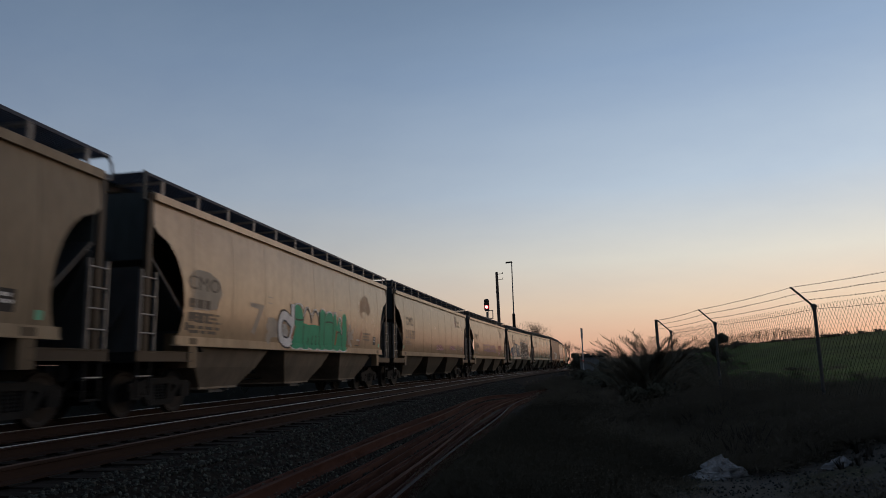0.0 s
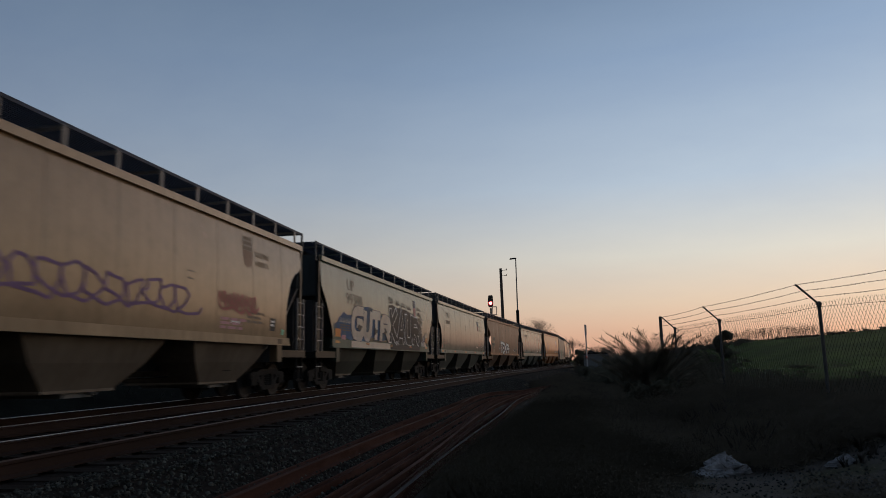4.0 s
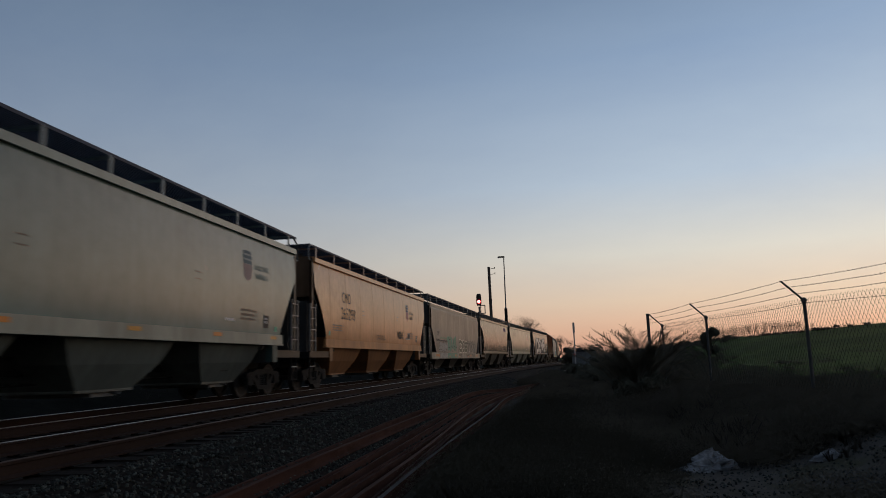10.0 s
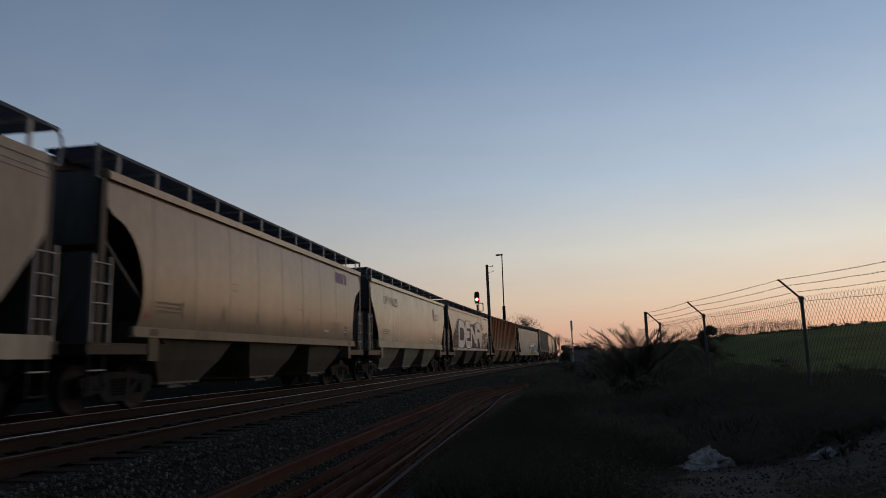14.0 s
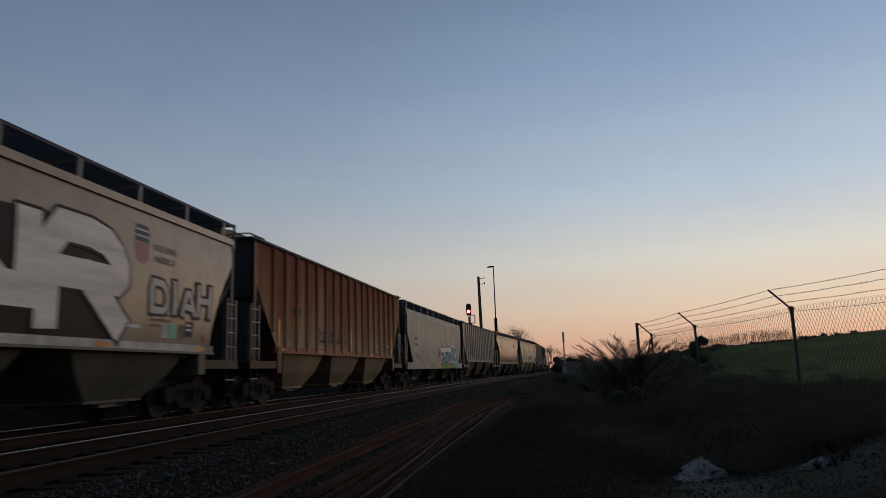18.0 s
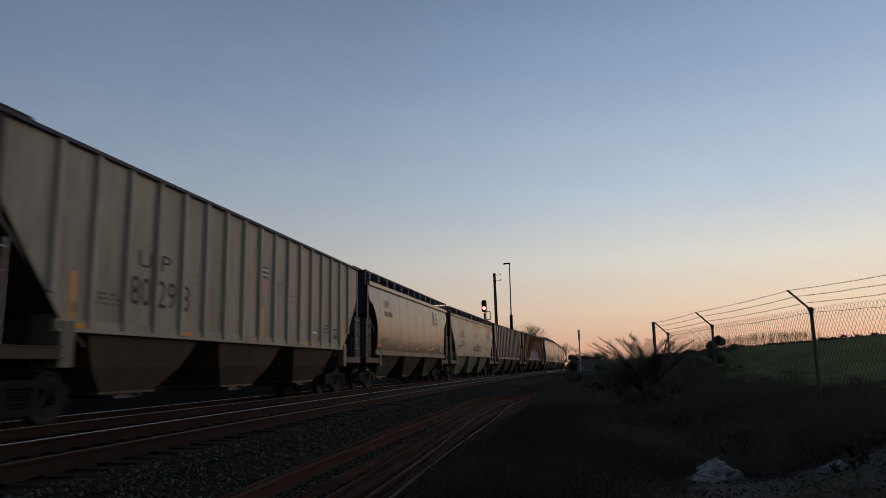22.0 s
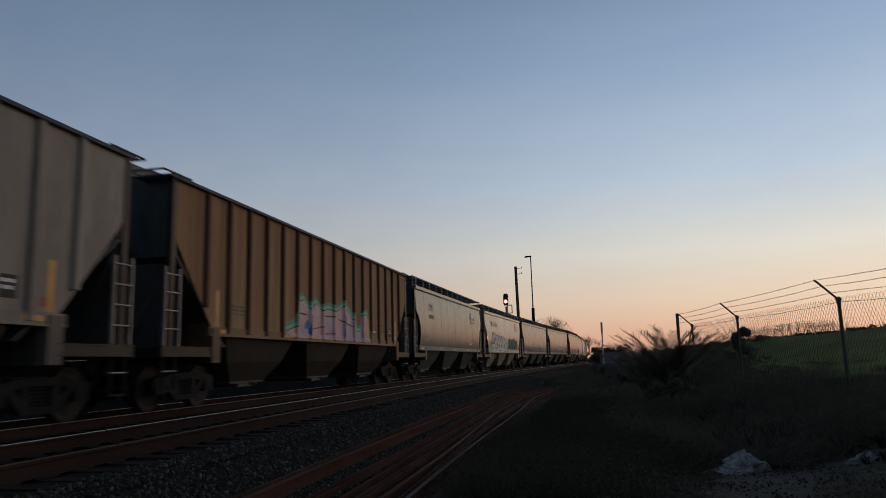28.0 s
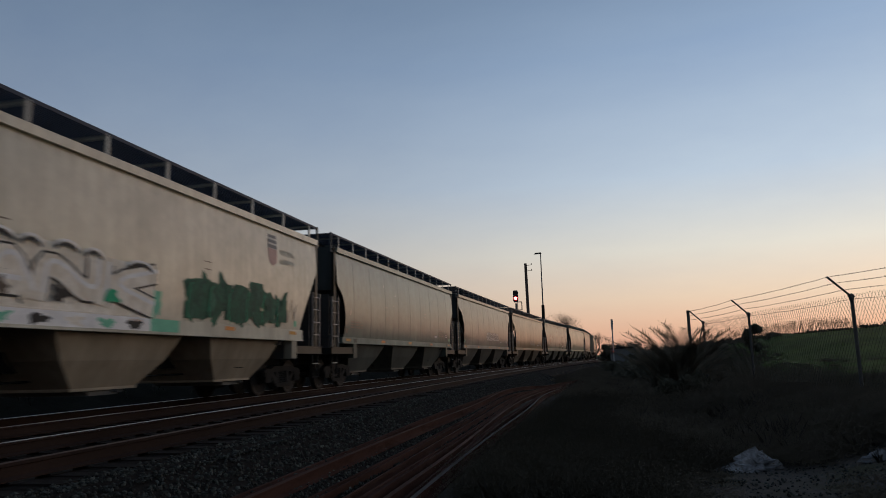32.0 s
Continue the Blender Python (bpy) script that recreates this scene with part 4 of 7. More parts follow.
def rect(w_, h_):
    return [(0, 0), (w_, 0), (w_, h_), (0, h_)]


def blob(w_, h_, seed, n=26, rough=0.18):
    rng = random.Random(seed)
    ph = [rng.uniform(0, 6.28) for _ in range(3)]
    out = []
    for i in range(n):
        a = 2 * math.pi * i / n
        r = 1 + rough * (math.sin(3 * a + ph[0]) + 0.7 * math.sin(5 * a + ph[1]) + 0.5 * math.sin(9 * a + ph[2])) * 0.6
        c, s = math.cos(a), math.sin(a)
        k = 1 / max(abs(c), abs(s)) ** 0.6
        out.append((w_ / 2 + w_ / 2 * c * r * k * 0.8, h_ / 2 + h_ / 2 * s * r * k * 0.8))
    return out


EMBLEMS = {}


def shield(car, kind, y, z, slogan=FAINT, fade=0.0, ground=(0.3, 0.27, 0.2)):
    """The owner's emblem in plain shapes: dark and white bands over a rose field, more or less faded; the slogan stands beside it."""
    def faded(role, colour):
        k = (role, fade, ground)
        if k not in EMBLEMS:
            EMBLEMS[k] = flat_paint(role, [c * (1 - fade) + g * fade for c, g in zip(colour, ground)])
        return EMBLEMS[k]
    rose, white, blue = faded("shield_rose", (0.60, 0.30, 0.28)), faded("shield_white", (0.74, 0.72, 0.68)), faded("shield_blue", (0.07, 0.08, 0.13))
    patch(car, kind, [(0, 0.30), (0.04, 0.10), (0.25, 0), (0.46, 0.10), (0.5, 0.30), (0.5, 0.45), (0, 0.45)], y, z, rose, "rose-red field of an emblem", name="emblem")
    patch(car, kind, rect(0.5, 0.33), y, z + 0.45, white, name="emblem_band", proud=0.005)
    for k, (d, h_) in enumerate(((0.0, 0.09), (0.14, 0.08), (0.27, 0.08))):
        patch(car, kind, rect(0.5 - 0.05 * (k == 2), h_), y + 0.025 * (k == 2), z + 0.46 + d, blue, name="emblem_bar", proud=0.008)
    for i, word_ in enumerate(("BUILDING", "AMERICA")):
        lettering(car, kind, word_, y + 0.68, z + 0.36 - 0.24 * i, 0.20, slogan if fade < 0.3 else faded("slogan", [c * 0.72 for c in ground]), "faded slogan", 0.002)


def usual_marks(car, kind, length, reflect=YELLOW):
    """Reflectors along the sill, data panel, small stencils."""
    lo = BODY_Z[kind][0]
    half = length / 2
    cut = end_cut(kind, lo, half)
    for i, y in enumerate(np.linspace(-cut + 0.15, cut - 0.75, 5) if reflect else ()):
        patch(car, kind, rect(0.42, 0.085), float(y), lo - 0.12, ORANGE if i % 2 else reflect, proud=0.009, name="reflector")
    bars(car, kind, -cut + 0.6, lo + 0.55, 1.2, 0.26, 3, FADED)
    bars(car, kind, cut - 2.6, lo + 0.62, 1.0, 0.34, 3, FADED)
    patch(car, kind, rect(0.34, 0.34), cut - 1.2, lo + 0.18, INK, "black data panel", name="data_panel")
    bars(car, kind, cut - 1.16, lo + 0.46, 0.26, 0.2, 2, WHITE, proud=0.009)
    bars(car, kind, cut - 3.4, lo + 0.34, 0.5, 0.12, 1, WHITE)
    pick = int(length * 10) % 3
    patch(car, kind, rect(0.16, 0.15), cut - 0.42, lo + 0.10, (ROSE, MINT, FADED)[pick], "", 0.006, "paint_mark")
    patch(car, kind, rect(0.13, 0.17), -cut + 0.22, lo + 0.14, (MINT, FADED, ROSE)[pick], "", 0.006, "paint_mark")
    for y, z in ((-cut * 0.45, lo + 1.05), (cut * 0.30, lo + 1.12)):
        patch(car, kind, rect(0.26, 0.025), y, z, FAINT, "", 0.004, "stencil_line")
        patch(car, kind, rect(0.26, 0.025), y, z + 0.16, FAINT, "", 0.004, "stencil_line")


TAN, TAN_GREY, GREY_GREEN, BROWN, ORANGE_TAN = (0.315, 0.23, 0.138), (0.222, 0.190, 0.136), (0.198, 0.23, 0.178), (0.29, 0.15, 0.088), (0.56, 0.262, 0.108)
CREAM, LIGHT_GREY, MID_GREY, RUST_RED, OLD_BROWN, PALE_TAN = (0.42, 0.44, 0.315), (0.322, 0.35, 0.303), (0.225, 0.22, 0.185), (0.25, 0.07, 0.034), (0.235, 0.155, 0.088), (0.605, 0.585, 0.47)
SAGE = (0.138, 0.230, 0.220)
# near end of each car along the line at 0 s, in metres, and its build
ENDS = [-6.53, 11.87, 30.81, 50.65, 69.70, 87.87, 105.52, 124.92, 142.79, 161.45, 180.16, 197.74, 215.71, 234.84, 253.66, 272.51, 291.45, 309.23, 328.18, 346.80, 365.85, 383.70, 401.49, 419.36, 437.90, 456.35, 474.70, 493.05, 511.40, 529.75, 548.10, 566.45, 584.80, 603.15]
FLEET = [
    ("round", (0.27, 0.215, 0.145), 0.25, "dusty tan covered hopper car"),
    ("round", (0.46, 0.335, 0.21), 0.24, "tan covered hopper car with green spray-painted lettering"),
    ("round", (0.238, 0.182, 0.112), 0.20, "tan covered hopper car with a faded slogan"),
    ("round", TAN, 0.22, "tan covered hopper car with red and purple scrawls"),
    ("flat", (0.110, 0.160, 0.127), 0.06, "grey-green hopper car with large white graffiti"),
    ("slim", (0.165, 0.214, 0.176), 0.08, "glossy grey-green covered hopper car"),
    ("round", BROWN, 0.40, "rust-brown hopper car with white graffiti"),
    ("flat", SAGE, 0.10, "grey-green smooth-sided covered hopper car"),
    ("flat", ORANGE_TAN, 0.12, "orange-tan covered hopper car with a shield emblem"),
    ("deep", (0.40, 0.335, 0.255), 0.16, "grey deep-sill hopper car with pale green graffiti"),
    ("round", (0.195, 0.162, 0.112), 0.16, "brownish tan covered hopper car with vertical seams"),
    ("flat", CREAM, 0.08, "cream smooth-sided covered hopper car"),
    ("cut", (0.195, 0.188, 0.15), 0.12, "grey hopper car with huge silver graffiti letters"),
    ("ribbed", RUST_RED, 0.10, "rust-red ribbed hopper car"),
    ("deep", LIGHT_GREY, 0.08, "pale grey deep-sill hopper car with turquoise graffiti"),
    ("ribbed", (0.34, 0.325, 0.265), 0.16, "grey ribbed covered hopper car"),
    ("round", (0.165, 0.148, 0.112), 0.14, "brownish grey covered hopper car with an emblem"),
    ("high", (0.41, 0.425, 0.30), 0.46, "cream hopper car with long rust stains"),
    ("ribbed", (0.27, 0.245, 0.21), 0.25, "weathered grey ribbed hopper car"),
    ("ribbed", OLD_BROWN, 0.42, "brown ribbed hopper car with pastel graffiti"),
    ("slim", (0.118, 0.173, 0.146), 0.10, "grey covered hopper car with a yellow sill stripe"),
    ("flat", PALE_TAN, 0.08, "pale tan hopper car with white and green graffiti"),
    ("slim", (0.17, 0.215, 0.188), 0.12, "dark grey rounded covered hopper car"),
    ("round", MID_GREY, 0.15, "grey covered hopper car with faint scrawls"),
    ("round", TAN, 0.15, "tan rounded covered hopper car"),
    ("flat", GREY_GREEN, 0.15, "grey-green smooth-sided covered hopper car"),
    ("round", CREAM, 0.12, "cream rounded covered hopper car"),
    ("round", TAN_GREY, 0.2, "tan covered hopper car"),
    ("ribbed", MID_GREY, 0.3, "weathered grey ribbed hopper car"),
    ("round", TAN, 0.2, "tan rounded covered hopper car"),
    ("flat", GREY_GREEN, 0.1, "grey-green smooth-sided covered hopper car"),
    ("round", TAN, 0.2, "tan rounded covered hopper car"),
    ("round", MID_GREY, 0.15, "grey rounded covered hopper car"),
]
# hopper colours by car, mostly darkened for the shade beneath the body
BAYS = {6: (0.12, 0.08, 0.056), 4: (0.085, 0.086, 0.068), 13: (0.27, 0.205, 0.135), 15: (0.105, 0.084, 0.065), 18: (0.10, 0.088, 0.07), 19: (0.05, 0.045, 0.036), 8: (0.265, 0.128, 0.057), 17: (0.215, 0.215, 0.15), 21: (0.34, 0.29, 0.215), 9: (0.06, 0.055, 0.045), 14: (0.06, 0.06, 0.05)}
SEAMS = {1: 0.96, 2: 0.94, 3: 0.96, 5: 0.86, 6: 0.95, 8: 0.86, 10: 0.86, 16: 0.55}
# end wall colours by car, each darkened for the shaded gap
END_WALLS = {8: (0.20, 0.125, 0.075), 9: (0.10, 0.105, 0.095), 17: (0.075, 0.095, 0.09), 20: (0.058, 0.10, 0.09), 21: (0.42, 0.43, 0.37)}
ENDINGS = {0: "curved", 6: "curved", 7: "slanted", 8: "curved", 9: "curved", 11: "curved", 14: "slanted", 17: "curved"}
CARS = []
for i, (kind, colour, rust, label) in enumerate(FLEET):
    gap = ENDS[i + 1] - ENDS[i]
    length = round((gap - 0.61) * 5) / 5
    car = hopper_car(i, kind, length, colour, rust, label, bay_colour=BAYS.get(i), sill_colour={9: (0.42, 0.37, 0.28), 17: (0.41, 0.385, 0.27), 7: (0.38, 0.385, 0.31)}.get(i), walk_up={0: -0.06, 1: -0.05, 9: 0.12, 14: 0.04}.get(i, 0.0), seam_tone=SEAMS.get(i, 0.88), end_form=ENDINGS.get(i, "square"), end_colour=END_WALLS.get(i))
    usual_marks(car, kind, length, None if i in (0, 1, 2, 3, 8, 10, 16) else YELLOW)
    CARS.append((car, ENDS[i] + 0.08 + length / 2, kind, length))


# ---- lettering and graffiti, car by car ----
def fitted(text, y0, y1, z0, z1, mat, wobble):
    me = letters(text, 1.0, mat)
    xs, ys = [v.co.x for v in me.vertices], [v.co.y for v in me.vertices]
    a, b, c, d = min(xs), max(xs), min(ys), max(ys)
    for v in me.vertices:
        x = (v.co.x - a) / (b - a) * (y1 - y0)
        z = (v.co.y - c) / (d - c) * (z1 - z0)
        z += wobble * math.sin(x * 2.6 + 1) + wobble * 0.7 * math.sin(x * 6.3 + 2)
        x += wobble * 0.8 * math.sin(z * 5.0 + 1)
        v.co.x, v.co.y = x, z
    return me


def word(n, text, y0, y1, z0, z1, fill, label="", wobble=0.0):
    """A sprayed or stencilled word fitted to its field on a car's side."""
    car, _, kind, _ = CARS[n]
    letter_by_letter(conform(fitted(text, y0, y1, z0, z1, fill, wobble), kind, y0, z0, 0.006), car, label)


GLYPHS = {
    "G": "44 14 03 01 10 40 42 22", "U": "04 01 10 30 41 44", "T": "04 44|24 20", "R": "00 04 34 43 42 32 02|22 40", "K": "00 04|44 02 40",
    "A": "00 24 40|11 31", "D": "00 04 24 34 43 41 30 20 00", "E": "44 04 00 40|02 32", "N": "00 04 40 44", "I": "20 24", "H": "00 04|40 44|02 42",
    "Z": "04 44 00 40", "O": "10 01 03 14 34 43 41 30 10", "M": "00 04 22 44 40", "B": "00 04 34 43 32 02|32 41 30 00", "L": "04 00 40",
    "S": "44 14 03 12 32 41 30 00", "C": "43 34 14 03 01 10 30 41", "X": "00 44|04 40", "d": "44 40 10 01 02 13 42"}


def rounded(line, times):
    """Cuts the corners of a line; a closed one stays closed."""
    for _ in range(times):
        shut = (Vector(line[0]) - Vector(line[-1])).length < 1e-6
        out = [] if shut else [line[0]]
        for (a, b), (c, d) in zip(line, line[1:]):
            out += [(a * 0.75 + c * 0.25, b * 0.75 + d * 0.25), (a * 0.25 + c * 0.75, b * 0.25 + d * 0.75)]
        line = out + [out[0]] if shut else out + [line[-1]]
    return line


def ribbon(lines, width, mat, extend=0.0):
    """Sprayed strokes of even width with mitred corners, as one flat mesh; later strokes lie a hair above earlier ones."""
    sh = Shape()
    for k, line in enumerate(lines):
        pts = [Vector(p) for p in line]
        pts = [p for i, p in enumerate(pts) if i == 0 or (p - pts[i - 1]).length > 1e-4]
        shut = (pts[0] - pts[-1]).length < 1e-3 and len(pts) > 3
        if not shut and extend:
            pts[0] = pts[0] - (pts[1] - pts[0]).normalized() * extend
            pts[-1] = pts[-1] + (pts[-1] - pts[-2]).normalized() * extend
        dirs = [(q - p).normalized() for p, q in zip(pts, pts[1:])]
        vs = []
        for i, p in enumerate(pts):
            a = dirs[i - 1] if i else (dirs[-1] if shut else dirs[0])
            b = dirs[i] if i < len(dirs) else (dirs[0] if shut else dirs[-1])
            m = Vector((-a.y - b.y, a.x + b.x))
            m = m.normalized() if m.length > 0.05 else Vector((-a.y, a.x))
            reach = width / 2 / max(0.55, m.dot(Vector((-a.y, a.x))))
            h = 0.0008 * k + 0.00006 * i
            vs += [(p.x + m.x * reach, p.y + m.y * reach, h), (p.x - m.x * reach, p.y - m.y * reach, h)]
        sh.add(vs, [(2 * i, 2 * i + 1, 2 * i + 3, 2 * i + 2) for i in range(len(pts) - 1)])
    return sh.mesh("graffiti", mat)


def strokes(n, lines, width, mat, label="", proud=0.012, name="graffiti_line", ribs=False):
    car, _, kind, length = CARS[n]
    return part(name, conform(ribbon(lines, width, mat), kind, 0.0, 0.0, proud, 0.0, length / 2 if ribs else None), None, car, label)


def arc(y, z, ry, rz, a0, a1, steps=9):
    return [(y + ry * math.cos(radians(a0 + (a1 - a0) * i / steps)), z + rz * math.sin(radians(a0 + (a1 - a0) * i / steps))) for i in range(steps + 1)]


def piece(n, text, spans, z0, tops, width, fill, outline, edge=0.06, label="", seed=1, proud=0.006, slant=0.0, soft=0, zones=(), core=None, overlap=0.1, shade=None):
    """Spray-can letters, each in a span of its own; zones change the fill colour at given heights, shade is a block shadow behind."""
    car, _, kind, _ = CARS[n]
    rng = random.Random(seed)
    for k, ch in enumerate(text):
        y0, y1 = spans[k], spans[k + 1] + overlap
        z1 = tops[k] if len(tops) > k else tops[-1]
        w_, tall = y1 - y0 - width, z1 - z0 - width
        lean = slant + rng.uniform(-0.05, 0.05)
        lines = []
        for run in GLYPHS[ch].split("|"):
            pts = []
            for p in run.split():
                u, v = int(p[0]) / 4, int(p[1]) / 4
                pts.append((width / 2 + u * w_ + lean * v * tall + rng.uniform(-0.02, 0.02), width / 2 + v * tall + rng.uniform(-0.02, 0.02)))
            lines.append(rounded(pts, soft))
        layers = [("graffiti_outline", outline, width + 2 * edge, 0.0, edge), ("graffiti", fill, width, 0.006, width * 0.3 if soft < 2 else 0.05)]
        if core:
            layers.append(("graffiti_highlight", core, width * 0.22, 0.012, 0.0))
        if shade:
            moved = [[(a + 0.10, b - 0.08) for a, b in line] for line in lines]
            me = conform(ribbon(moved, width + edge, shade, edge), kind, y0, z0, proud - 0.001 + 0.005 * k)
            part("graffiti_shadow", me, None, car)
        for name, mat, wide, up, more in layers:
            put_ = [[(a + 0.22 * width * (name == "graffiti_highlight"), b + 0.2 * width * (name == "graffiti_highlight")) for a, b in line] for line in lines]
            me = conform(ribbon(put_, wide, mat, more + (width * 0.3 if name == "graffiti_outline" and soft < 2 else 0.0)), kind, y0, z0, proud + 0.005 * k + up)
            if zones and name == "graffiti":
                for _, other in zones:
                    me.materials.append(other)
                for p in me.polygons:
                    z = sum(me.vertices[i].co.z for i in p.vertices) / len(p.vertices)
                    for j, (level, _) in enumerate(zones):
                        if z < level:
                            p.material_index = j + 1
            part(name, me, None, car, label if name == "graffiti" else "")


def field(n, outline, mat, label="", proud=0.004, ribs=False):
    car, _, kind, length = CARS[n]
    patch(car, kind, outline, 0.0, 0.0, mat, label, proud, "graffiti_field", length / 2 if ribs else None)


def spray(n, y0, y1, z0, z1, mat, label="", seed=3, rough=0.25, proud=0.004):
    car, _, kind, _ = CARS[n]
    return patch(car, kind, blob(y1 - y0, z1 - z0, seed, 34, rough), y0, z0, mat, label, proud, "graffiti_field")


def scrawl(n, y0, y1, z0, z1, mat, seed=5, label="", width=0.05, loops=7, proud=0.008):
    """An unreadable tag: one looping line."""
    car, _, kind, _ = CARS[n]
    rng = random.Random(seed)
    pts = []
    for i in range(loops * 8 + 1):
        t = i / (loops * 8)
        a = t * loops * 2 * math.pi
        pts.append(((y1 - y0) * (t * 0.86 + 0.07 + 0.06 * math.cos(a + rng.uniform(-0.4, 0.4))), (z1 - z0) * (0.5 + 0.42 * math.sin(a * 1.0 + rng.uniform(-0.5, 0.5)) * rng.uniform(0.55, 1.0))))
    me = bpy.data.meshes.new("graffiti")
    bm = bmesh.new()
    for (a, b), (c, d) in zip(pts, pts[1:]):
        q = Vector((c - a, d - b))
        if q.length < 1e-4:
            continue
        nrm = Vector((-q.y, q.x)).normalized() * width / 2
        bm.faces.new([bm.verts.new((a + nrm.x, b + nrm.y, 0)), bm.verts.new((a - nrm.x, b - nrm.y, 0)), bm.verts.new((c - nrm.x, d - nrm.y, 0)), bm.verts.new((c + nrm.x, d + nrm.y, 0))])
    bm.to_mesh(me)
    bm.free()
    me.materials.append(mat)
    return part("graffiti", conform(me, kind, y0, z0, proud), None, car, label)


def plain_bars(n, y0, z1, w_, h_, rows, mat=FADED):
    car, _, kind, _ = CARS[n]
    bars(car, kind, y0, z1, w_, h_, rows, mat, 0.35)


def emblem(n, y, z, slogan=FAINT, fade=0.0):
    car, _, kind, _ = CARS[n]
    shield(car, kind, y, z, slogan, fade, FLEET[n][1])


MARK_SHIFT[0] = 0.35
# cars are counted from the one that leaves the view first
plain_bars(0, 2.5, 2.35, 2.6, 0.22, 2)
spray(1, -7.25, -5.6, 2.1, 3.2, flat_paint("paler_patch", (0.42, 0.36, 0.28)), "paler repainted patch", 4, 0.12)
word(1, "CMO", -7.16, -5.82, 2.64, 2.95, FADED, label="faded owner's mark")
plain_bars(1, -7.1, 2.44, 1.1, 0.6, 2)
plain_bars(1, -7.05, 1.86, 1.5, 0.2, 2)
PALER = flat_paint("pale_tan_spray", (0.50, 0.43, 0.34), var=0.3)
word(1, "7", -4.19, -3.37, 1.75, 2.55, PALER, "pale sprayed figure", 0.03)
spray(1, -3.3, -2.35, 1.62, 2.3, PALER, "pale sprayed cloud", 8, 0.5)
piece(1, "d", (-2.47, -1.42), 1.52, (2.84,), 0.24, WHITE, INK, 0.05, "white letter with black outline", 3, 0.010, soft=2, overlap=0.08)
spray(1, -2.2, -1.75, 1.7, 2.2, WORN_WHITE, "", 41, 0.3, 0.008)
for outline_, text_ in (([(-1.52, 1.46), (-1.56, 2.0), (-1.42, 2.62), (-1.25, 2.78), (-0.95, 2.76), (-0.72, 2.62), (-0.62, 2.24), (-0.58, 1.46)], "bright green block graffiti"),
                        ([(-0.60, 1.46), (-0.62, 2.25), (-0.2, 2.22), (0.2, 2.25), (0.75, 2.24), (0.78, 1.46)], ""),
                        ([(0.76, 1.46), (0.70, 2.66), (0.9, 2.78), (1.18, 2.76), (1.3, 2.68), (1.6, 2.74), (1.9, 2.72), (2.02, 2.5), (2.06, 1.46)], ""),
                        ([(2.04, 1.46), (2.02, 2.62), (2.14, 2.76), (2.34, 2.68), (2.46, 2.3), (2.6, 2.62), (2.74, 2.6), (2.86, 2.34), (2.98, 2.08), (3.0, 1.46)], ""),
                        ([(2.98, 1.46), (2.96, 2.3), (3.02, 2.72), (3.22, 2.82), (3.42, 2.72), (3.46, 2.34), (3.52, 1.9), (3.44, 1.46)], "")):
    field(1, outline_, GREEN, text_, 0.010)
for k, line in enumerate(([(-1.45, 2.36), (-1.0, 2.32), (-0.64, 2.36)], [(-0.60, 1.5), (-0.63, 2.2)], [(0.77, 1.5), (0.74, 2.66)], [(1.2, 1.6), (1.16, 2.4), (1.22, 2.7)], [(1.3, 2.38), (1.6, 2.42), (1.98, 2.4)], [(2.05, 1.5), (2.04, 2.6)], [(2.4, 2.06), (2.7, 2.14), (2.96, 2.02)], [(2.99, 1.5), (2.98, 2.3)], [(0.1, 1.62), (0.14, 1.9)], [(0.45, 1.62), (0.42, 1.92)], [(-0.25, 1.6), (-0.22, 1.84)], [(3.5, 1.55), (3.58, 2.1), (3.5, 2.6)])):
    strokes(1, [rounded(line, 1)], 0.05, FOREST, "", 0.016 + 0.0002 * k)
for k, line in enumerate((arc(-0.32, 2.28, 0.30, 0.42, 0, 180), arc(0.36, 2.28, 0.32, 0.40, 0, 180))):
    strokes(1, [line], 0.05, INK, "", 0.012)
for k, line in enumerate((arc(-0.34, 2.30, 0.31, 0.46, 30, 160), arc(0.34, 2.30, 0.33, 0.44, 30, 160), arc(-1.05, 2.56, 0.42, 0.26, 25, 165), arc(1.0, 2.62, 0.28, 0.18, 20, 160), arc(1.66, 2.58, 0.36, 0.18, 15, 165), arc(2.2, 2.60, 0.18, 0.18, 15, 165), arc(2.72, 2.46, 0.2, 0.18, 15, 165), [(2.62, 2.54), (2.8, 2.3), (2.95, 2.06)])):
    strokes(1, [line], 0.045, WHITE, "", 0.0185)
for k in range(7):
    strokes(1, [arc(-1.2 + 0.72 * k, 1.52, 0.34, 0.08, 190, 350, 6)], 0.05, WHITE, "", 0.0145)
BURNT = flat_paint("burnt_orange_spray", (0.40, 0.16, 0.06))
strokes(1, [[(-1.5, 1.75), (-1.3, 2.15)]], 0.11, BURNT, "", 0.017)
strokes(1, [[(2.3, 1.66), (2.42, 2.16)]], 0.12, BURNT, "", 0.017)
for k, (a, b, c, d) in enumerate(((3.7, 2.02, 3.9, 2.44), (3.72, 2.0, 4.3, 2.26), (3.7, 1.98, 4.25, 1.98), (3.72, 1.96, 4.1, 1.66), (3.74, 2.0, 3.78, 1.7))):
    strokes(1, [[(a, b), (c, d)]], 0.16, PALER, "pale sprayed star" if k == 0 else "", 0.006 + 0.0006 * k)
strokes(1, [[(5.04, 1.74), (5.33, 2.24)]], 0.07, ROSE, "", 0.008)
strokes(1, [[(4.5, 1.72), (5.0, 1.70)]], 0.03, INK, "", 0.008)
spray(1, 5.0, 6.6, 2.9, 3.7, flat_paint("reddish_stain", (0.39, 0.26, 0.16)), "", 48, 0.3)

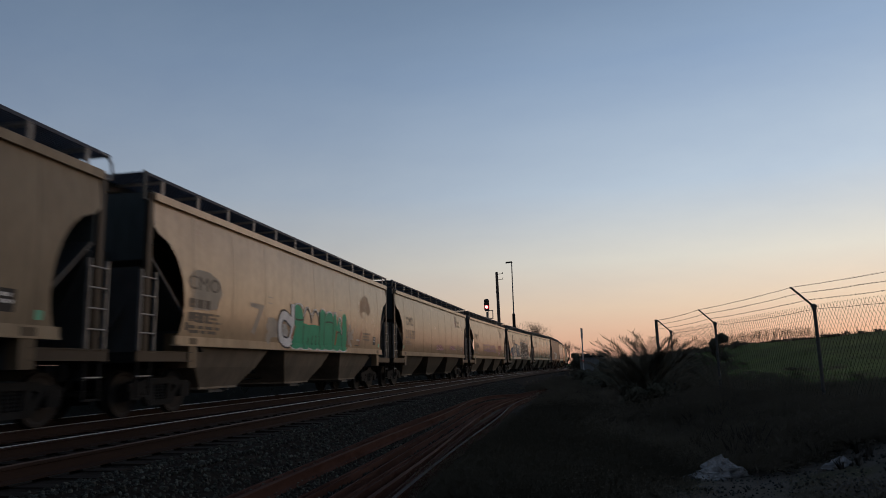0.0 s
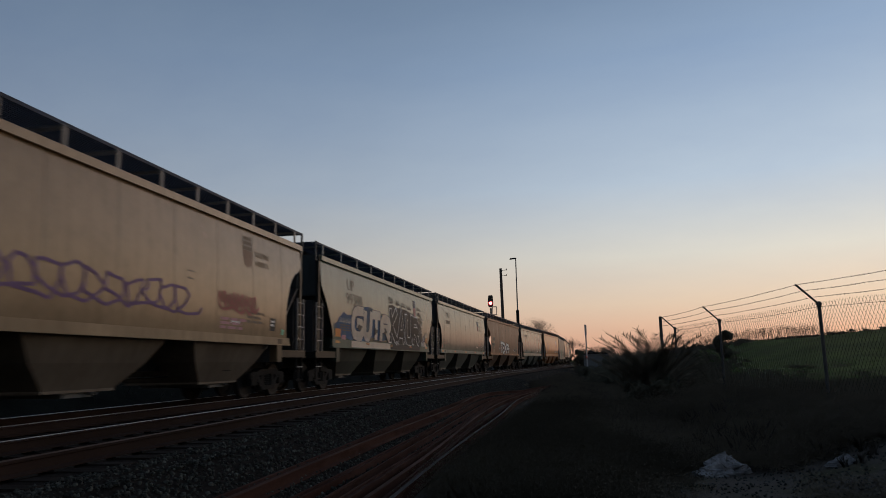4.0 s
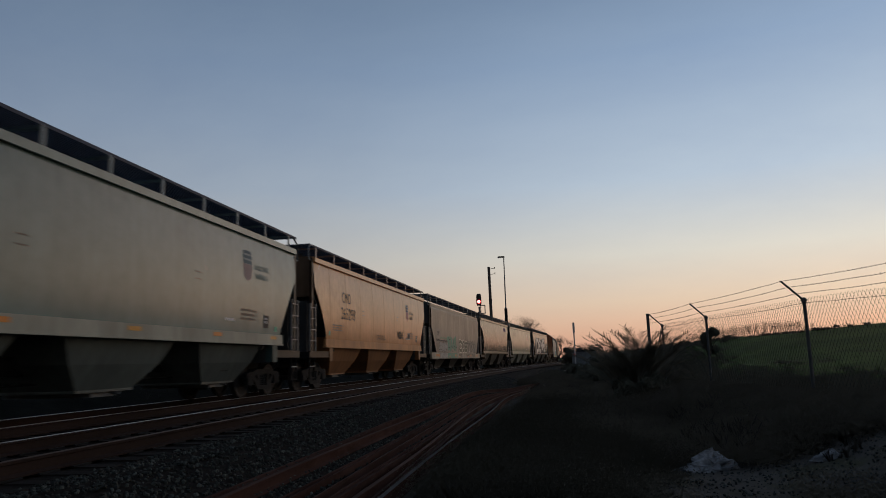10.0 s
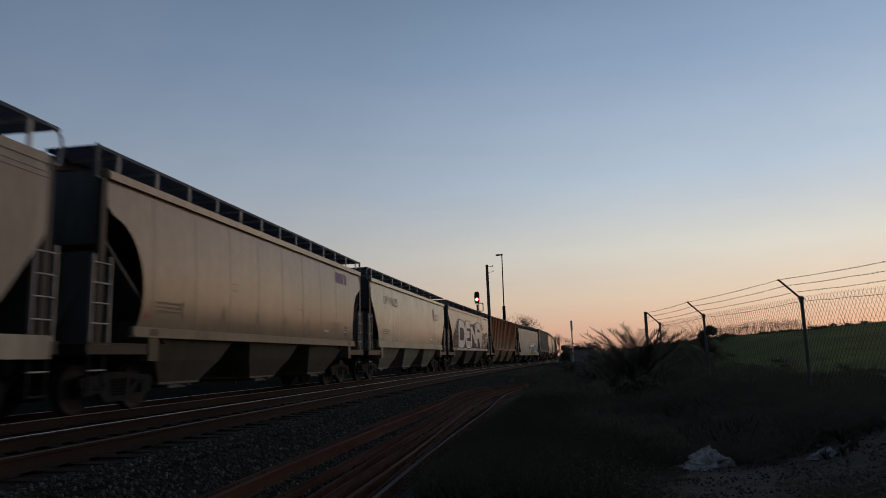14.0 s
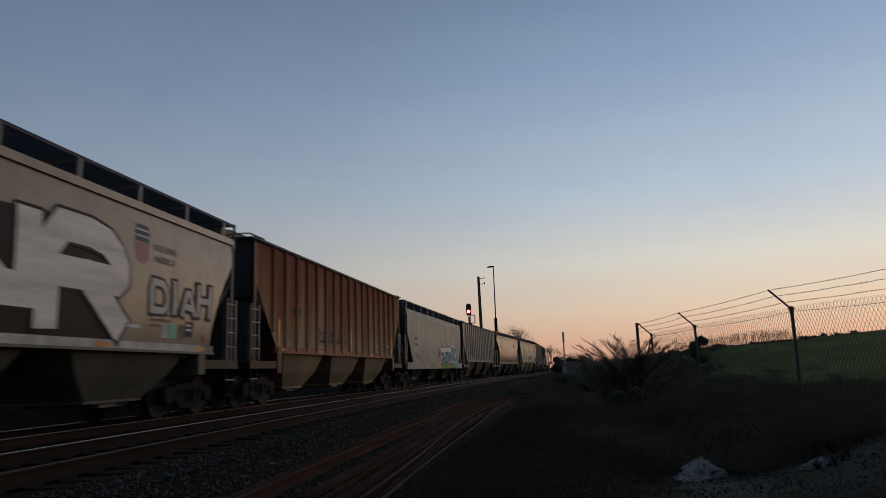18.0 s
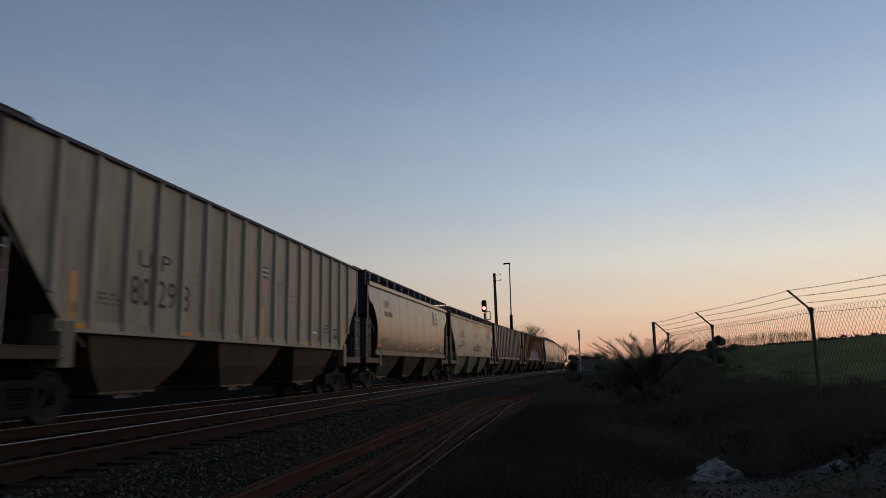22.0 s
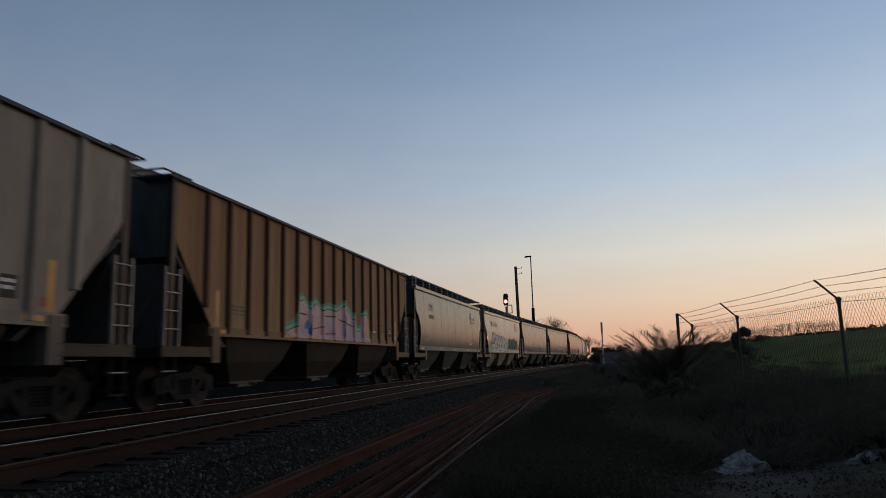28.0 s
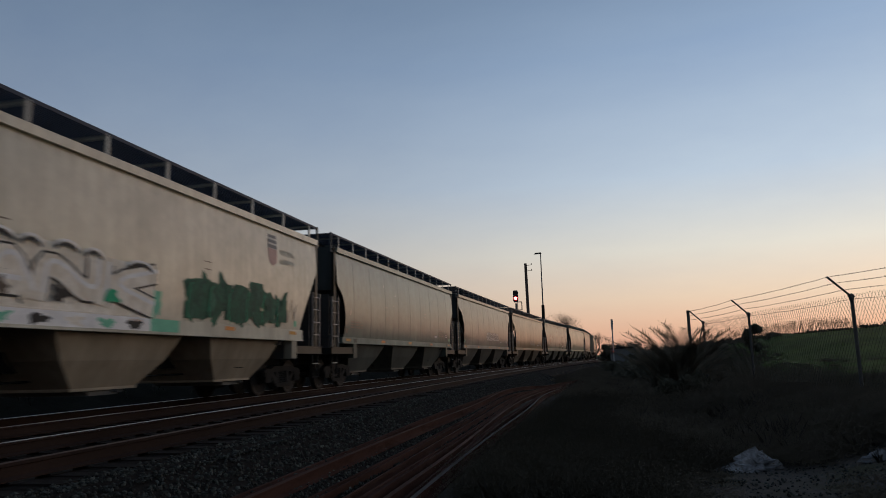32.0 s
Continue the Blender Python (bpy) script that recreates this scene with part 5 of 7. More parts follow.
word(2, "CMO", -7.1, -5.7, 2.9, 3.3, INK, label="black owner's mark")
word(2, "21620", -7.2, -5.4, 2.25, 2.68, INK, label="black car number")
emblem(2, 5.41, 3.30, FAINT, 0.7)
scrawl(2, -0.5, 1.6, 1.75, 2.15, PINK, 3)
scrawl(2, 3.4, 5.2, 1.85, 2.2, PINK, 4)

word(3, "CMO", -7.05, -5.6, 2.85, 3.25, FADED, label="red-brown owner's mark")
word(3, "27464", -7.15, -5.4, 2.2, 2.62, INK, label="black car number")
plain_bars(3, -7.1, 1.98, 1.6, 0.2, 2)
emblem(3, 5.27, 3.30, FAINT, 0.8)
scrawl(3, -3.6, 3.4, 1.85, 2.7, PURPLE, 6, "faded purple tag", 0.06, 11)
scrawl(3, 3.9, 6.2, 2.05, 2.7, ROSE, 9, "dark red tag", 0.07, 9)
plain_bars(3, 4.2, 2.0, 1.4, 0.3, 3, PINK)

word(4, "UP", -5.47, -4.7, 3.52, 3.92, FADED, label="faded owner's letters")
word(4, "99380", -5.63, -3.77, 2.98, 3.42, FADED, label="faded car number")
spray(4, -6.9, -4.6, 1.62, 2.72, BLUE_MIX, "blue sprayed field", 5, 0.25)
spray(4, -5.6, 0.35, 1.60, 3.10, BLUE_MIX, "", 25, 0.2, 0.005)
for k in range(3):
    scrawl(4, -6.5 + 0.5 * k, -5.9 + 0.5 * k, 2.28, 2.52, WORN_WHITE, 126 + k, "", 0.04, 3, 0.009)
patch(CARS[4][0], "flat", rect(0.42, 0.16), -6.05, 1.72, PINK, "pink sprayed dab", 0.008, "paint_mark")
piece(4, "GUTR", (-5.1, -3.72, -2.68, -1.52, -0.02), 1.72, (3.0, 2.96, 2.98, 2.90), 0.36, CREAM_MIX, flat_paint("dark_violet_spray", (0.06, 0.045, 0.085)), 0.03, "cream-white block graffiti", 11, 0.008, 0.03, 1, overlap=0.10)
for k, (a, b) in enumerate(((-4.15, 2.22), (-2.1, 2.15), (-0.75, 2.2))):
    spray(4, a - 0.2, a + 0.25, b - 0.13, b + 0.13, FADED, "", 440 + k, 0.4, 0.034)
field(4, [(-5.08, 1.46), (-5.08, 1.70), (0.06, 1.70), (0.06, 1.46)], CREAM_SPRAY, "cream band sprayed along the sill", 0.009)
field(4, [(0.06, 1.46), (0.06, 1.70), (5.6, 1.70), (5.6, 1.46)], INK, "", 0.009)
field(4, [(0.0, 1.72), (-0.12, 3.36), (0.4, 3.42), (1.3, 3.34), (2.6, 3.36), (4.2, 3.24), (5.3, 3.06), (5.6, 2.6), (5.5, 1.72)], SOOT, "black sprayed field", 0.004)
piece(4, "KAUR", (0.02, 1.24, 2.62, 4.0, 5.36), 1.72, (3.30, 3.24, 3.20, 3.08), 0.32, SOOT, WHITE, 0.055, "black block graffiti with white outline", 12, 0.008, 0.0, 0, overlap=0.0)
spray(4, 5.3, 6.15, 1.64, 2.75, INK, "black scribbled field", 13, 0.35, 0.006)
for k in range(3):
    scrawl(4, 5.4 + 0.1 * k, 6.1 + 0.05 * k, 2.3 + 0.3 * k, 2.6 + 0.3 * k, WORN_WHITE, 214 + k, "", 0.04, 3, 0.034)
for k, (y, z, d, mat) in enumerate(((5.9, 1.66, 0.6, WORN_WHITE), (6.35, 1.72, 0.3, PURPLE), (6.6, 1.62, 0.5, CREAM_SPRAY), (6.8, 1.86, 0.45, ORANGE), (6.25, 1.62, 0.4, WORN_WHITE), (6.7, 2.1, 0.45, CREAM_SPRAY))):
    spray(4, y, y + d, z, z + 0.3, mat, "", 410 + k, 0.5, 0.008 + 0.001 * k)
for k in range(4):
    scrawl(4, -0.15 + 1.05 * k, 0.75 + 1.05 * k, 3.44 - 0.02 * k, 3.78 - 0.05 * k, INK, 15 + k, "", 0.045, 4)
patch(CARS[4][0], "flat", rect(0.54, 0.28), -6.72, 1.80, ORANGE, "orange panel", 0.014, "reflector_panel")
emblem(4, 4.35, 3.12, FADED, 0.1)
plain_bars(4, 5.3, 3.28, 0.8, 0.5, 3, FADED)

word(5, "CMO", -5.79, -4.7, 3.56, 3.88, FADED, label="faded owner's mark")
plain_bars(5, -5.8, 3.4, 1.3, 0.34, 1, FAINT)
emblem(5, 4.9, 3.05, FAINT, 0.45)

GREYED = flat_paint("grey_overpaint", (0.21, 0.17, 0.135))
for y, z, d, h_ in ((-6.75, 2.62, 1.15, 0.3), (-7.2, 2.12, 1.55, 0.3)):
    patch(CARS[6][0], "round", rect(d, h_), y, z, GREYED, "grey painted-out panel", 0.004)
word(6, "CMO", -6.6, -5.75, 2.66, 2.88, INK, label="dark owner's mark")
plain_bars(6, -7.1, 2.36, 1.35, 0.2, 1, INK)
piece(6, "TEXR", (-3.0, -1.75, -0.95, 0.40, 1.66), 1.56, (2.62, 2.58, 2.54, 2.48), 0.21, WHITE, SOOT, 0.05, "white block graffiti", 21, 0.009, 0.10, 0, overlap=0.05, shade=SOOT)
patch(CARS[6][0], "round", rect(0.56, 0.34), 5.4, 1.76, WORN_WHITE, "white-bordered data panel", 0.006, "data_panel")
patch(CARS[6][0], "round", rect(0.48, 0.23), 5.44, 1.82, INK, "", 0.010, "data_field")
for k, (y, z, d) in enumerate(((3.5, 1.97, 0.75), (4.0, 2.52, 0.2), (5.1, 2.57, 0.22), (6.1, 1.90, 0.9), (4.5, 1.70, 0.25))):
    spray(6, y, y + d, z, z + 0.09, GREYED, "", 660 + k, 0.5, 0.005)
for y in (-3.62, -3.32, 2.0, 2.25):
    strokes(6, [[(y - 0.05, 1.82), (y + 0.05, 2.16)]], 0.16, SOOT, "", 0.008)
    strokes(6, [[(y - 0.04, 1.86), (y + 0.04, 2.12)]], 0.08, WHITE, "white sprayed quotation mark", 0.012)

word(7, "UP 110017", -6.3, -3.7, 3.4, 3.78, FADED, label="faded owner's letters and number")
emblem(7, 4.9, 3.05, FAINT, 0.55)

word(8, "CMO", -5.47, -4.44, 3.08, 3.49, INK, label="black owner's mark")
word(8, "265298", -5.6, -3.94, 2.47, 2.92, INK, label="black car number")
emblem(8, 4.5, 2.92, INK)
patch(CARS[8][0], "flat", rect(0.56, 0.32), 4.72, 1.98, WORN_WHITE, "white-bordered data panel", 0.006, "data_panel")
patch(CARS[8][0], "flat", rect(0.46, 0.23), 4.77, 2.025, INK, "", 0.010, "data_field")
scrawl(8, 2.6, 3.9, 1.9, 2.4, INK, 22, "black tag", 0.06, 6)
scrawl(8, -1.0, 0.6, 1.8, 2.1, INK, 23, "", 0.025, 7)

word(9, "UP", -6.71, -6.07, 2.42, 2.70, INK, label="owner's letters")
patch(CARS[9][0], "deep", rect(1.1, 0.9), -6.95, 1.95, flat_paint("paler_grey_panel", (0.38, 0.33, 0.27)), "paler repainted panel", 0.003)
plain_bars(9, -7.0, 2.22, 1.0, 0.2, 1, INK)
patch(CARS[9][0], "deep", rect(0.2, 0.16), -7.3, 1.85, PINK, "pink sprayed dab", 0.006, "paint_mark")
spray(9, -3.9, -2.0, 1.40, 2.62, MINT_MIX, "pale green sprayed field", 31, 0.25)
spray(9, -2.2, -0.5, 1.40, 2.55, MINT_MIX, "", 38, 0.3, 0.0035)
spray(9, -6.35, -3.7, 1.40, 2.1, CHALK, "", 32, 0.12)
field(9, [(-6.2, 1.02), (-6.2, 1.36), (-3.8, 1.36), (-3.8, 1.02)], CHALK, "", 0.008)
field(9, [(-3.8, 1.02), (-3.8, 1.36), (-0.6, 1.36), (-0.6, 1.02)], MINT_MIX, "", 0.008)
piece(9, "HAM", (-6.2, -5.4, -4.65, -3.85), 1.40, (2.02, 2.02, 2.02), 0.22, CHALK, FADED, 0.03, "white and black graffiti", 33, 0.008)
for k in range(9):
    strokes(9, [arc(-6.1 + 0.26 * k, 2.02, 0.14, 0.12, 20, 160, 5)], 0.05, INK, "", 0.028)
    if k % 2:
        strokes(9, [arc(-6.0 + 0.26 * k, 2.22, 0.2, 0.1, 10, 170, 5)], 0.035, GREEN, "", 0.026)
for k, (y, z, d) in enumerate(((-3.62, 2.36, 0.26), (-3.2, 2.28, 0.3), (-3.45, 1.74, 0.45), (-2.42, 1.78, 0.4), (-1.72, 1.84, 0.5), (-0.98, 1.78, 0.4), (-1.75, 2.2, 0.16), (-1.8, 2.06, 0.14), (-1.5, 1.62, 0.16), (-2.45, 1.52, 0.3), (-3.85, 1.66, 0.2))):
    strokes(9, [[(y, z), (y + d, z - 0.04)]], 0.05, INK, "short black stroke of the graffiti" if k == 0 else "", 0.010)
for k, (y, z0, z1) in enumerate(((-3.28, 1.78, 2.2), (-3.0, 1.8, 2.26), (-2.35, 1.84, 2.3), (-1.95, 1.8, 2.24), (-1.25, 1.86, 2.2))):
    strokes(9, [[(y, z0), (y + 0.04, z1)]], 0.07, WORN_WHITE if k % 2 else MINT, "", 0.0095)
GREY_FILL = flat_paint("grey_fill", (0.20, 0.19, 0.13))
PALE_YELLOW = flat_paint("pale_yellow_spray", (0.78, 0.75, 0.60), var=0.3)
DUSTY_FILL = flat_paint("dusty_grey_fill", (0.33, 0.30, 0.24), var=0.3)
piece(9, "DOB", (0.26, 1.5, 2.5, 3.45), 1.46, (2.30, 2.28, 2.24), 0.20, GREY_FILL, PALE_YELLOW, 0.07, "pale-outlined graffiti letters", 36, 0.008, 0.0, 1, overlap=0.02)
piece(9, "TEOO", (3.6, 4.6, 5.4, 6.5, 7.4), 1.50, (2.30,), 0.19, DUSTY_FILL, INK, 0.025, "worn graffiti letters", 46, 0.008, 0.0, 1, overlap=-0.05)
for y, d in ((-7.4, 1.1), (-1.5, 0.6), (4.5, 0.6), (7.4, 0.6)):
    patch(CARS[9][0], "deep", rect(d, 0.13), y, 1.14, ORANGE, "worn orange reflector strip", 0.012, "reflector_panel")
for y in (0.1, 3.0, 5.6):
    plain_bars(9, y, 1.30, 1.3, 0.26, 3, FADED)

for k in range(7):
    patch(CARS[10][0], "round", rect(0.10, 0.42), -5.2 + 1.9 * k, 1.78, FADED, name="weld_patch")
plain_bars(10, 5.34, 4.1, 1.6, 0.6, 1, PURPLE)

word(11, "UP 110025", -5.99, -3.49, 3.40, 3.80, FADED, label="faded owner's letters and number")
emblem(11, 4.9, 3.05, FAINT, 0.2)

field(12, [(-7.2, 1.62), (-7.3, 2.5), (-5.45, 3.62), (-5.05, 3.74), (-2.9, 3.64), (-2.7, 3.4), (-0.6, 3.5), (1.2, 3.55), (3.3, 3.7), (4.1, 3.6), (4.3, 1.62)], SOOT, "black sprayed shadow", 0.004)
strokes(12, [[(-7.5, 2.42), (-6.4, 3.06), (-5.45, 3.66)]], 0.10, SILVER, "silver sprayed arrow line", 0.007)
for k in range(4):
    scrawl(12, -6.7 + 0.12 * k, -5.9 + 0.2 * k, 1.75 + 0.36 * k, 1.95 + 0.36 * k, FADED, 45 + k, "", 0.045, 5)
piece(12, "DENR", (-5.40, -2.72, -0.44, 2.16, 4.62), 1.62, (3.62, 3.68, 3.70, 3.76), 0.54, SILVER_MIX, SOOT, 0.06, "huge silver block graffiti", 42, 0.008, 0.0, 1, overlap=0.04)
piece(12, "DIAH", (5.4, 6.15, 6.6, 7.3, 8.0), 2.2, (2.92, 2.98, 2.98, 3.04), 0.14, SILVER, INK, 0.06, "small silver graffiti", 43, 0.008, 0.0, 1, overlap=-0.02)
for k, (y, mat) in enumerate(((5.9, WORN_WHITE), (6.2, MINT), (6.6, FADED))):
    patch(CARS[12][0], "cut", rect(0.26, 0.3), y, 1.72, mat, "", 0.008, "paint_mark")
field(12, [(-5.7, 1.46), (-5.7, 1.61), (7.6, 1.61), (7.6, 1.46)], WORN_WHITE, "silver overspray along the sill", 0.003)
emblem(12, 4.85, 3.15, FAINT, 0.25)

scrawl(13, -3.4, 0.0, 1.9, 2.5, INK, 51, "black tag", 0.08, 7)
plain_bars(13, -5.6, 3.0, 1.0, 0.4, 1, INK)

MID_SMUDGE = flat_paint("grey_smudge", (0.22, 0.22, 0.19), var=0.5)
for z in (2.80, 2.46):
    plain_bars(14, -6.5, z, 0.95, 0.20, 1, INK)
plain_bars(14, -6.5, 1.9, 0.9, 0.2, 2, FADED)
field(14, [(0.95, 1.40), (0.93, 2.40), (1.2, 2.48), (2.25, 2.62), (2.5, 2.60), (2.9, 2.48), (3.4, 2.60), (3.65, 2.56), (4.2, 2.56), (4.6, 2.48), (4.9, 2.70), (5.3, 2.56), (5.7, 2.68), (6.3, 2.54), (6.55, 2.2), (6.9, 2.0), (6.86, 1.40)], WHITE, "white outline of the graffiti", 0.005)
field(14, [(0.6, 1.0), (0.72, 1.374), (5.4, 1.374), (5.3, 1.0)], LIME, "lime sprayed base", 0.0065)
field(14, [(5.3, 1.0), (5.4, 1.374), (6.9, 1.374), (6.86, 1.0)], TEAL, "", 0.0067)
for k, y in enumerate((0.75, 1.9, 2.9, 3.9, 4.8)):
    strokes(14, [[(y + 0.25, 1.03), (y, 1.36)]], 0.06, INK, "", 0.012)
piece(14, "ZER", (1.0, 2.30, 3.42, 4.58), 1.40, (2.44, 2.52, 2.50), 0.42, WHITE, INK, 0.03, "turquoise and white graffiti letters", 63, 0.009, 0.04, 0, zones=((2.12, TEAL),), overlap=0.06)
piece(14, "OO", (4.62, 5.60, 6.74), 1.40, (2.58, 2.52), 0.36, TEAL, WHITE, 0.035, "turquoise graffiti letters", 66, 0.024, 0.0, 2, overlap=0.06)
for k, (y, z) in enumerate(((4.95, 2.05), (5.95, 2.0))):
    strokes(14, [[(y + 0.05, z - 0.3), (y + 0.16, z), (y + 0.1, z + 0.2)]], 0.16, PALE_PINK, "", 0.04)
for k, line in enumerate(([(1.07, 2.42), (1.6, 2.47), (2.18, 2.53)], [(2.36, 2.56), (2.55, 2.47), (2.8, 2.44), (3.1, 2.50), (3.35, 2.57)], [(3.51, 2.56), (3.94, 2.57), (4.3, 2.54), (4.62, 2.49)])):
    strokes(14, [line], 0.085, INK, "black bowed top stroke of a letter" if k == 0 else "", 0.030 + 0.001 * k)
    strokes(14, [[(y, z + 0.07) for y, z in line]], 0.035, WHITE, "", 0.034 + 0.001 * k)
NAVY = flat_paint("dark_navy_spray", (0.03, 0.04, 0.075))
for k, outline_ in enumerate(([(0.95, 1.84), (0.95, 2.10), (1.25, 2.02), (1.82, 2.08), (1.42, 1.90)], [(2.62, 2.14), (3.38, 2.18), (3.40, 1.97), (2.84, 1.94)], [(3.80, 1.86), (4.20, 1.80), (4.22, 1.70), (3.95, 1.64)], [(1.55, 1.62), (1.95, 1.92), (2.1, 1.86), (1.85, 1.58)])):
    field(14, outline_, NAVY, "dark navy counter of a letter" if k == 0 else "", 0.0305 + 0.0003 * k)
field(14, [(0.45, 1.42), (0.72, 1.98), (0.92, 1.42)], ORANGE, "orange sprayed triangle", 0.0062)
patch(CARS[14][0], "deep", rect(0.5, 0.30), 7.0, 1.62, WORN_WHITE, "white-bordered data panel", 0.006, "data_panel")
patch(CARS[14][0], "deep", rect(0.4, 0.2), 7.05, 1.67, INK, "", 0.010, "data_field")
spray(14, 0.15, 0.75, 1.02, 1.36, YELLOW, "", 65, 0.2, 0.007)
spray(14, -0.1, 0.75, 1.7, 2.3, MID_SMUDGE, "grey smudged tag", 67, 0.4, 0.004)
for k in range(3):
    scrawl(14, 0.05 + 0.1 * k, 0.75, 1.75 + 0.2 * k, 1.95 + 0.2 * k, INK, 68 + k, "", 0.035, 3)
spray(14, -3.4, -3.1, 1.42, 2.0, flat_paint("rusty_run", (0.36, 0.25, 0.18)), "rust-red run", 69, 0.25, 0.004)
scrawl(14, -1.9, -0.9, 1.9, 2.2, FADED, 70, "", 0.03, 4)
bars(CARS[14][0], "deep", -2.2, 1.26, 1.1, 0.14, 2, FADED)

word(15, "U P", -5.0, -3.88, 2.87, 3.2, INK, label="black owner's letters")
word(15, "80 29 8", -5.2, -3.1, 2.12, 2.68, INK, label="worn black car number")
emblem(15, 0.44, 2.85, FAINT, 0.3)
for n in (13, 15, 18, 19):
    car, _, kind, length = CARS[n]
    edge = end_cut(kind, 1.76, length / 2)
    for y in (-edge + 0.55, 0.6, edge + 0.05):
        patch(car, kind, rect(0.13, 0.8), y, 1.75, YELLOW, "", 0.006, "reflector_panel")
for y in (-6.6, -3.3, 0.2, 3.4, 6.4):
    patch(CARS[16][0], "round", rect(0.42, 0.11), y, 1.76, ORANGE, "", 0.012, "reflector_panel")
emblem(16, 4.39, 3.21, FAINT, 0.25)
word(16, "UP", -5.6, -4.9, 3.5, 3.85, FADED, label="faded owner's letters")
plain_bars(16, -5.6, 3.35, 1.4, 0.34, 1)

word(17, "CMO", -5.3, -3.96, 2.93, 3.38, FADED, label="faded owner's mark")
word(17, "20781", -5.44, -3.95, 2.30, 2.70, INK, label="black car number")
scrawl(17, -0.8, 1.0, 1.98, 2.42, INK, 71, "black tag", 0.075, 6)
scrawl(17, 0.9, 2.6, 1.95, 2.35, INK, 72, "", 0.045, 7)
scrawl(17, 0.2, 3.0, 2.3, 2.6, INK, 73, "", 0.03, 10)
emblem(17, 5.89, 2.78)
scrawl(18, -4.0, -1.0, 2.2, 2.7, INK, 81, "", 0.04, 6)

# pastel piece on the brown ribbed car: painted over sheet and ribs alike
OUTER = [(-3.15, 1.62), (-3.2, 1.9), (-2.5, 2.06), (-2.34, 2.78), (-2.0, 2.84), (-1.6, 2.58), (-1.08, 2.80), (-0.65, 2.60), (0.0, 2.70), (0.55, 2.62), (1.35, 2.90), (2.0, 2.62), (2.5, 2.30), (2.6, 2.08), (3.0, 2.12), (3.1, 2.66), (3.75, 2.74), (4.15, 1.62)]
field(19, [(y * 1.03 - 0.03, z + (0.10 if z > 1.7 else 0.0)) for y, z in OUTER], flat_paint("thin_mint_haze", (0.20, 0.30, 0.19)), "thin mint-green overspray", 0.003, True)
field(19, OUTER, MINT, "mint-green outline of the graffiti", 0.0045, True)
field(19, [(y * 0.99, max(1.62, z - 0.10)) for y, z in OUTER], INK, "", 0.006, True)
field(19, [(y * 0.985, max(1.62, z - 0.125)) for y, z in OUTER], PASTEL, "pastel graffiti", 0.0075, True)
for k, (y0, y1, z0, z1, mat) in enumerate(((-2.3, -1.85, 2.25, 2.6, PALE_PINK), (-1.25, -0.85, 2.3, 2.52, PALE_PINK), (0.0, 0.5, 1.66, 1.95, LAVENDER), (1.15, 1.6, 2.2, 2.55, PALE_PINK), (3.1, 3.4, 1.65, 2.2, MINT), (3.5, 4.0, 1.7, 2.5, YELLOW))):
    spray(19, y0, y1, z0, z1, mat, "", 90 + k, 0.3, 0.009 + 0.0006 * k)
for k, (a, b, c, d) in enumerate(((-1.55, 2.3, -1.62, 1.7), (0.50, 2.2, 0.46, 1.7), (1.30, 2.45, 1.26, 1.72), (2.42, 2.1, 2.4, 1.7))):
    strokes(19, [[(a, b), (c, d)]], 0.07, DEEP_BLUE, "dark blue slash" if k == 0 else "", 0.013, ribs=True)
for k, (a, b, c, d) in enumerate(((-2.3, 2.32, -1.75, 2.30), (-0.55, 2.34, 0.35, 2.36), (0.78, 2.3, 2.2, 2.12), (-1.4, 1.9, -0.6, 2.0), (-0.5, 1.78, 0.3, 1.82))):
    strokes(19, [[(a, b), (c, d)]], 0.04, ROSE if k > 2 else INK, "", 0.0125, ribs=True)
spray(19, -2.0, -1.5, 1.85, 2.15, BLUE, "", 197, 0.3, 0.0118)

word(20, "CMO", -5.6, -4.6, 3.4, 3.75, FADED, label="faded owner's mark")
plain_bars(20, -5.6, 3.2, 1.3, 0.34, 1, FAINT)
emblem(20, 4.86, 3.09, FAINT, 0.0)

word(21, "UP 111654", -5.7, -3.09, 3.36, 3.76, INK, label="black owner's letters and number")
spray(21, -6.25, -5.1, 1.62, 2.2, MINT, "green sprayed shadow", 101, 0.3)
spray(21, 0.6, 1.05, 1.62, 2.3, MINT, "", 102, 0.4)
field(21, [(-5.3, 1.62), (-5.4, 2.45), (-5.1, 2.8), (-4.5, 2.9), (-4.0, 2.74), (-3.4, 2.7), (-2.6, 2.72), (-1.8, 2.74), (-1.0, 2.72), (-0.3, 2.66), (0.5, 2.62), (0.8, 2.3), (0.8, 1.62)], BEIGE_MIX, "", 0.005)
piece(21, "SCANK", (-5.38, -4.12, -3.28, -2.12, -0.82, 0.70), 1.73, (2.88, 2.76, 2.72, 2.72, 2.68), 0.34, BEIGE_MIX, INK, 0.035, "white bubble graffiti", 103, 0.008, 0.05, 2, core=WHITE, overlap=0.16)
for k, (y, z, ry) in enumerate(((-4.8, 2.76, 0.5), (-3.7, 2.62, 0.3), (-2.8, 2.6, 0.3), (-2.2, 2.58, 0.2), (-1.5, 2.6, 0.25), (-0.9, 2.56, 0.2), (0.3, 2.5, 0.35))):
    strokes(21, [arc(y, z, ry, 0.13, 15, 165, 6)], 0.05, INK, "", 0.048)
    strokes(21, [arc(y, z + 0.06, ry, 0.13, 15, 165, 6)], 0.04, WHITE, "", 0.052)
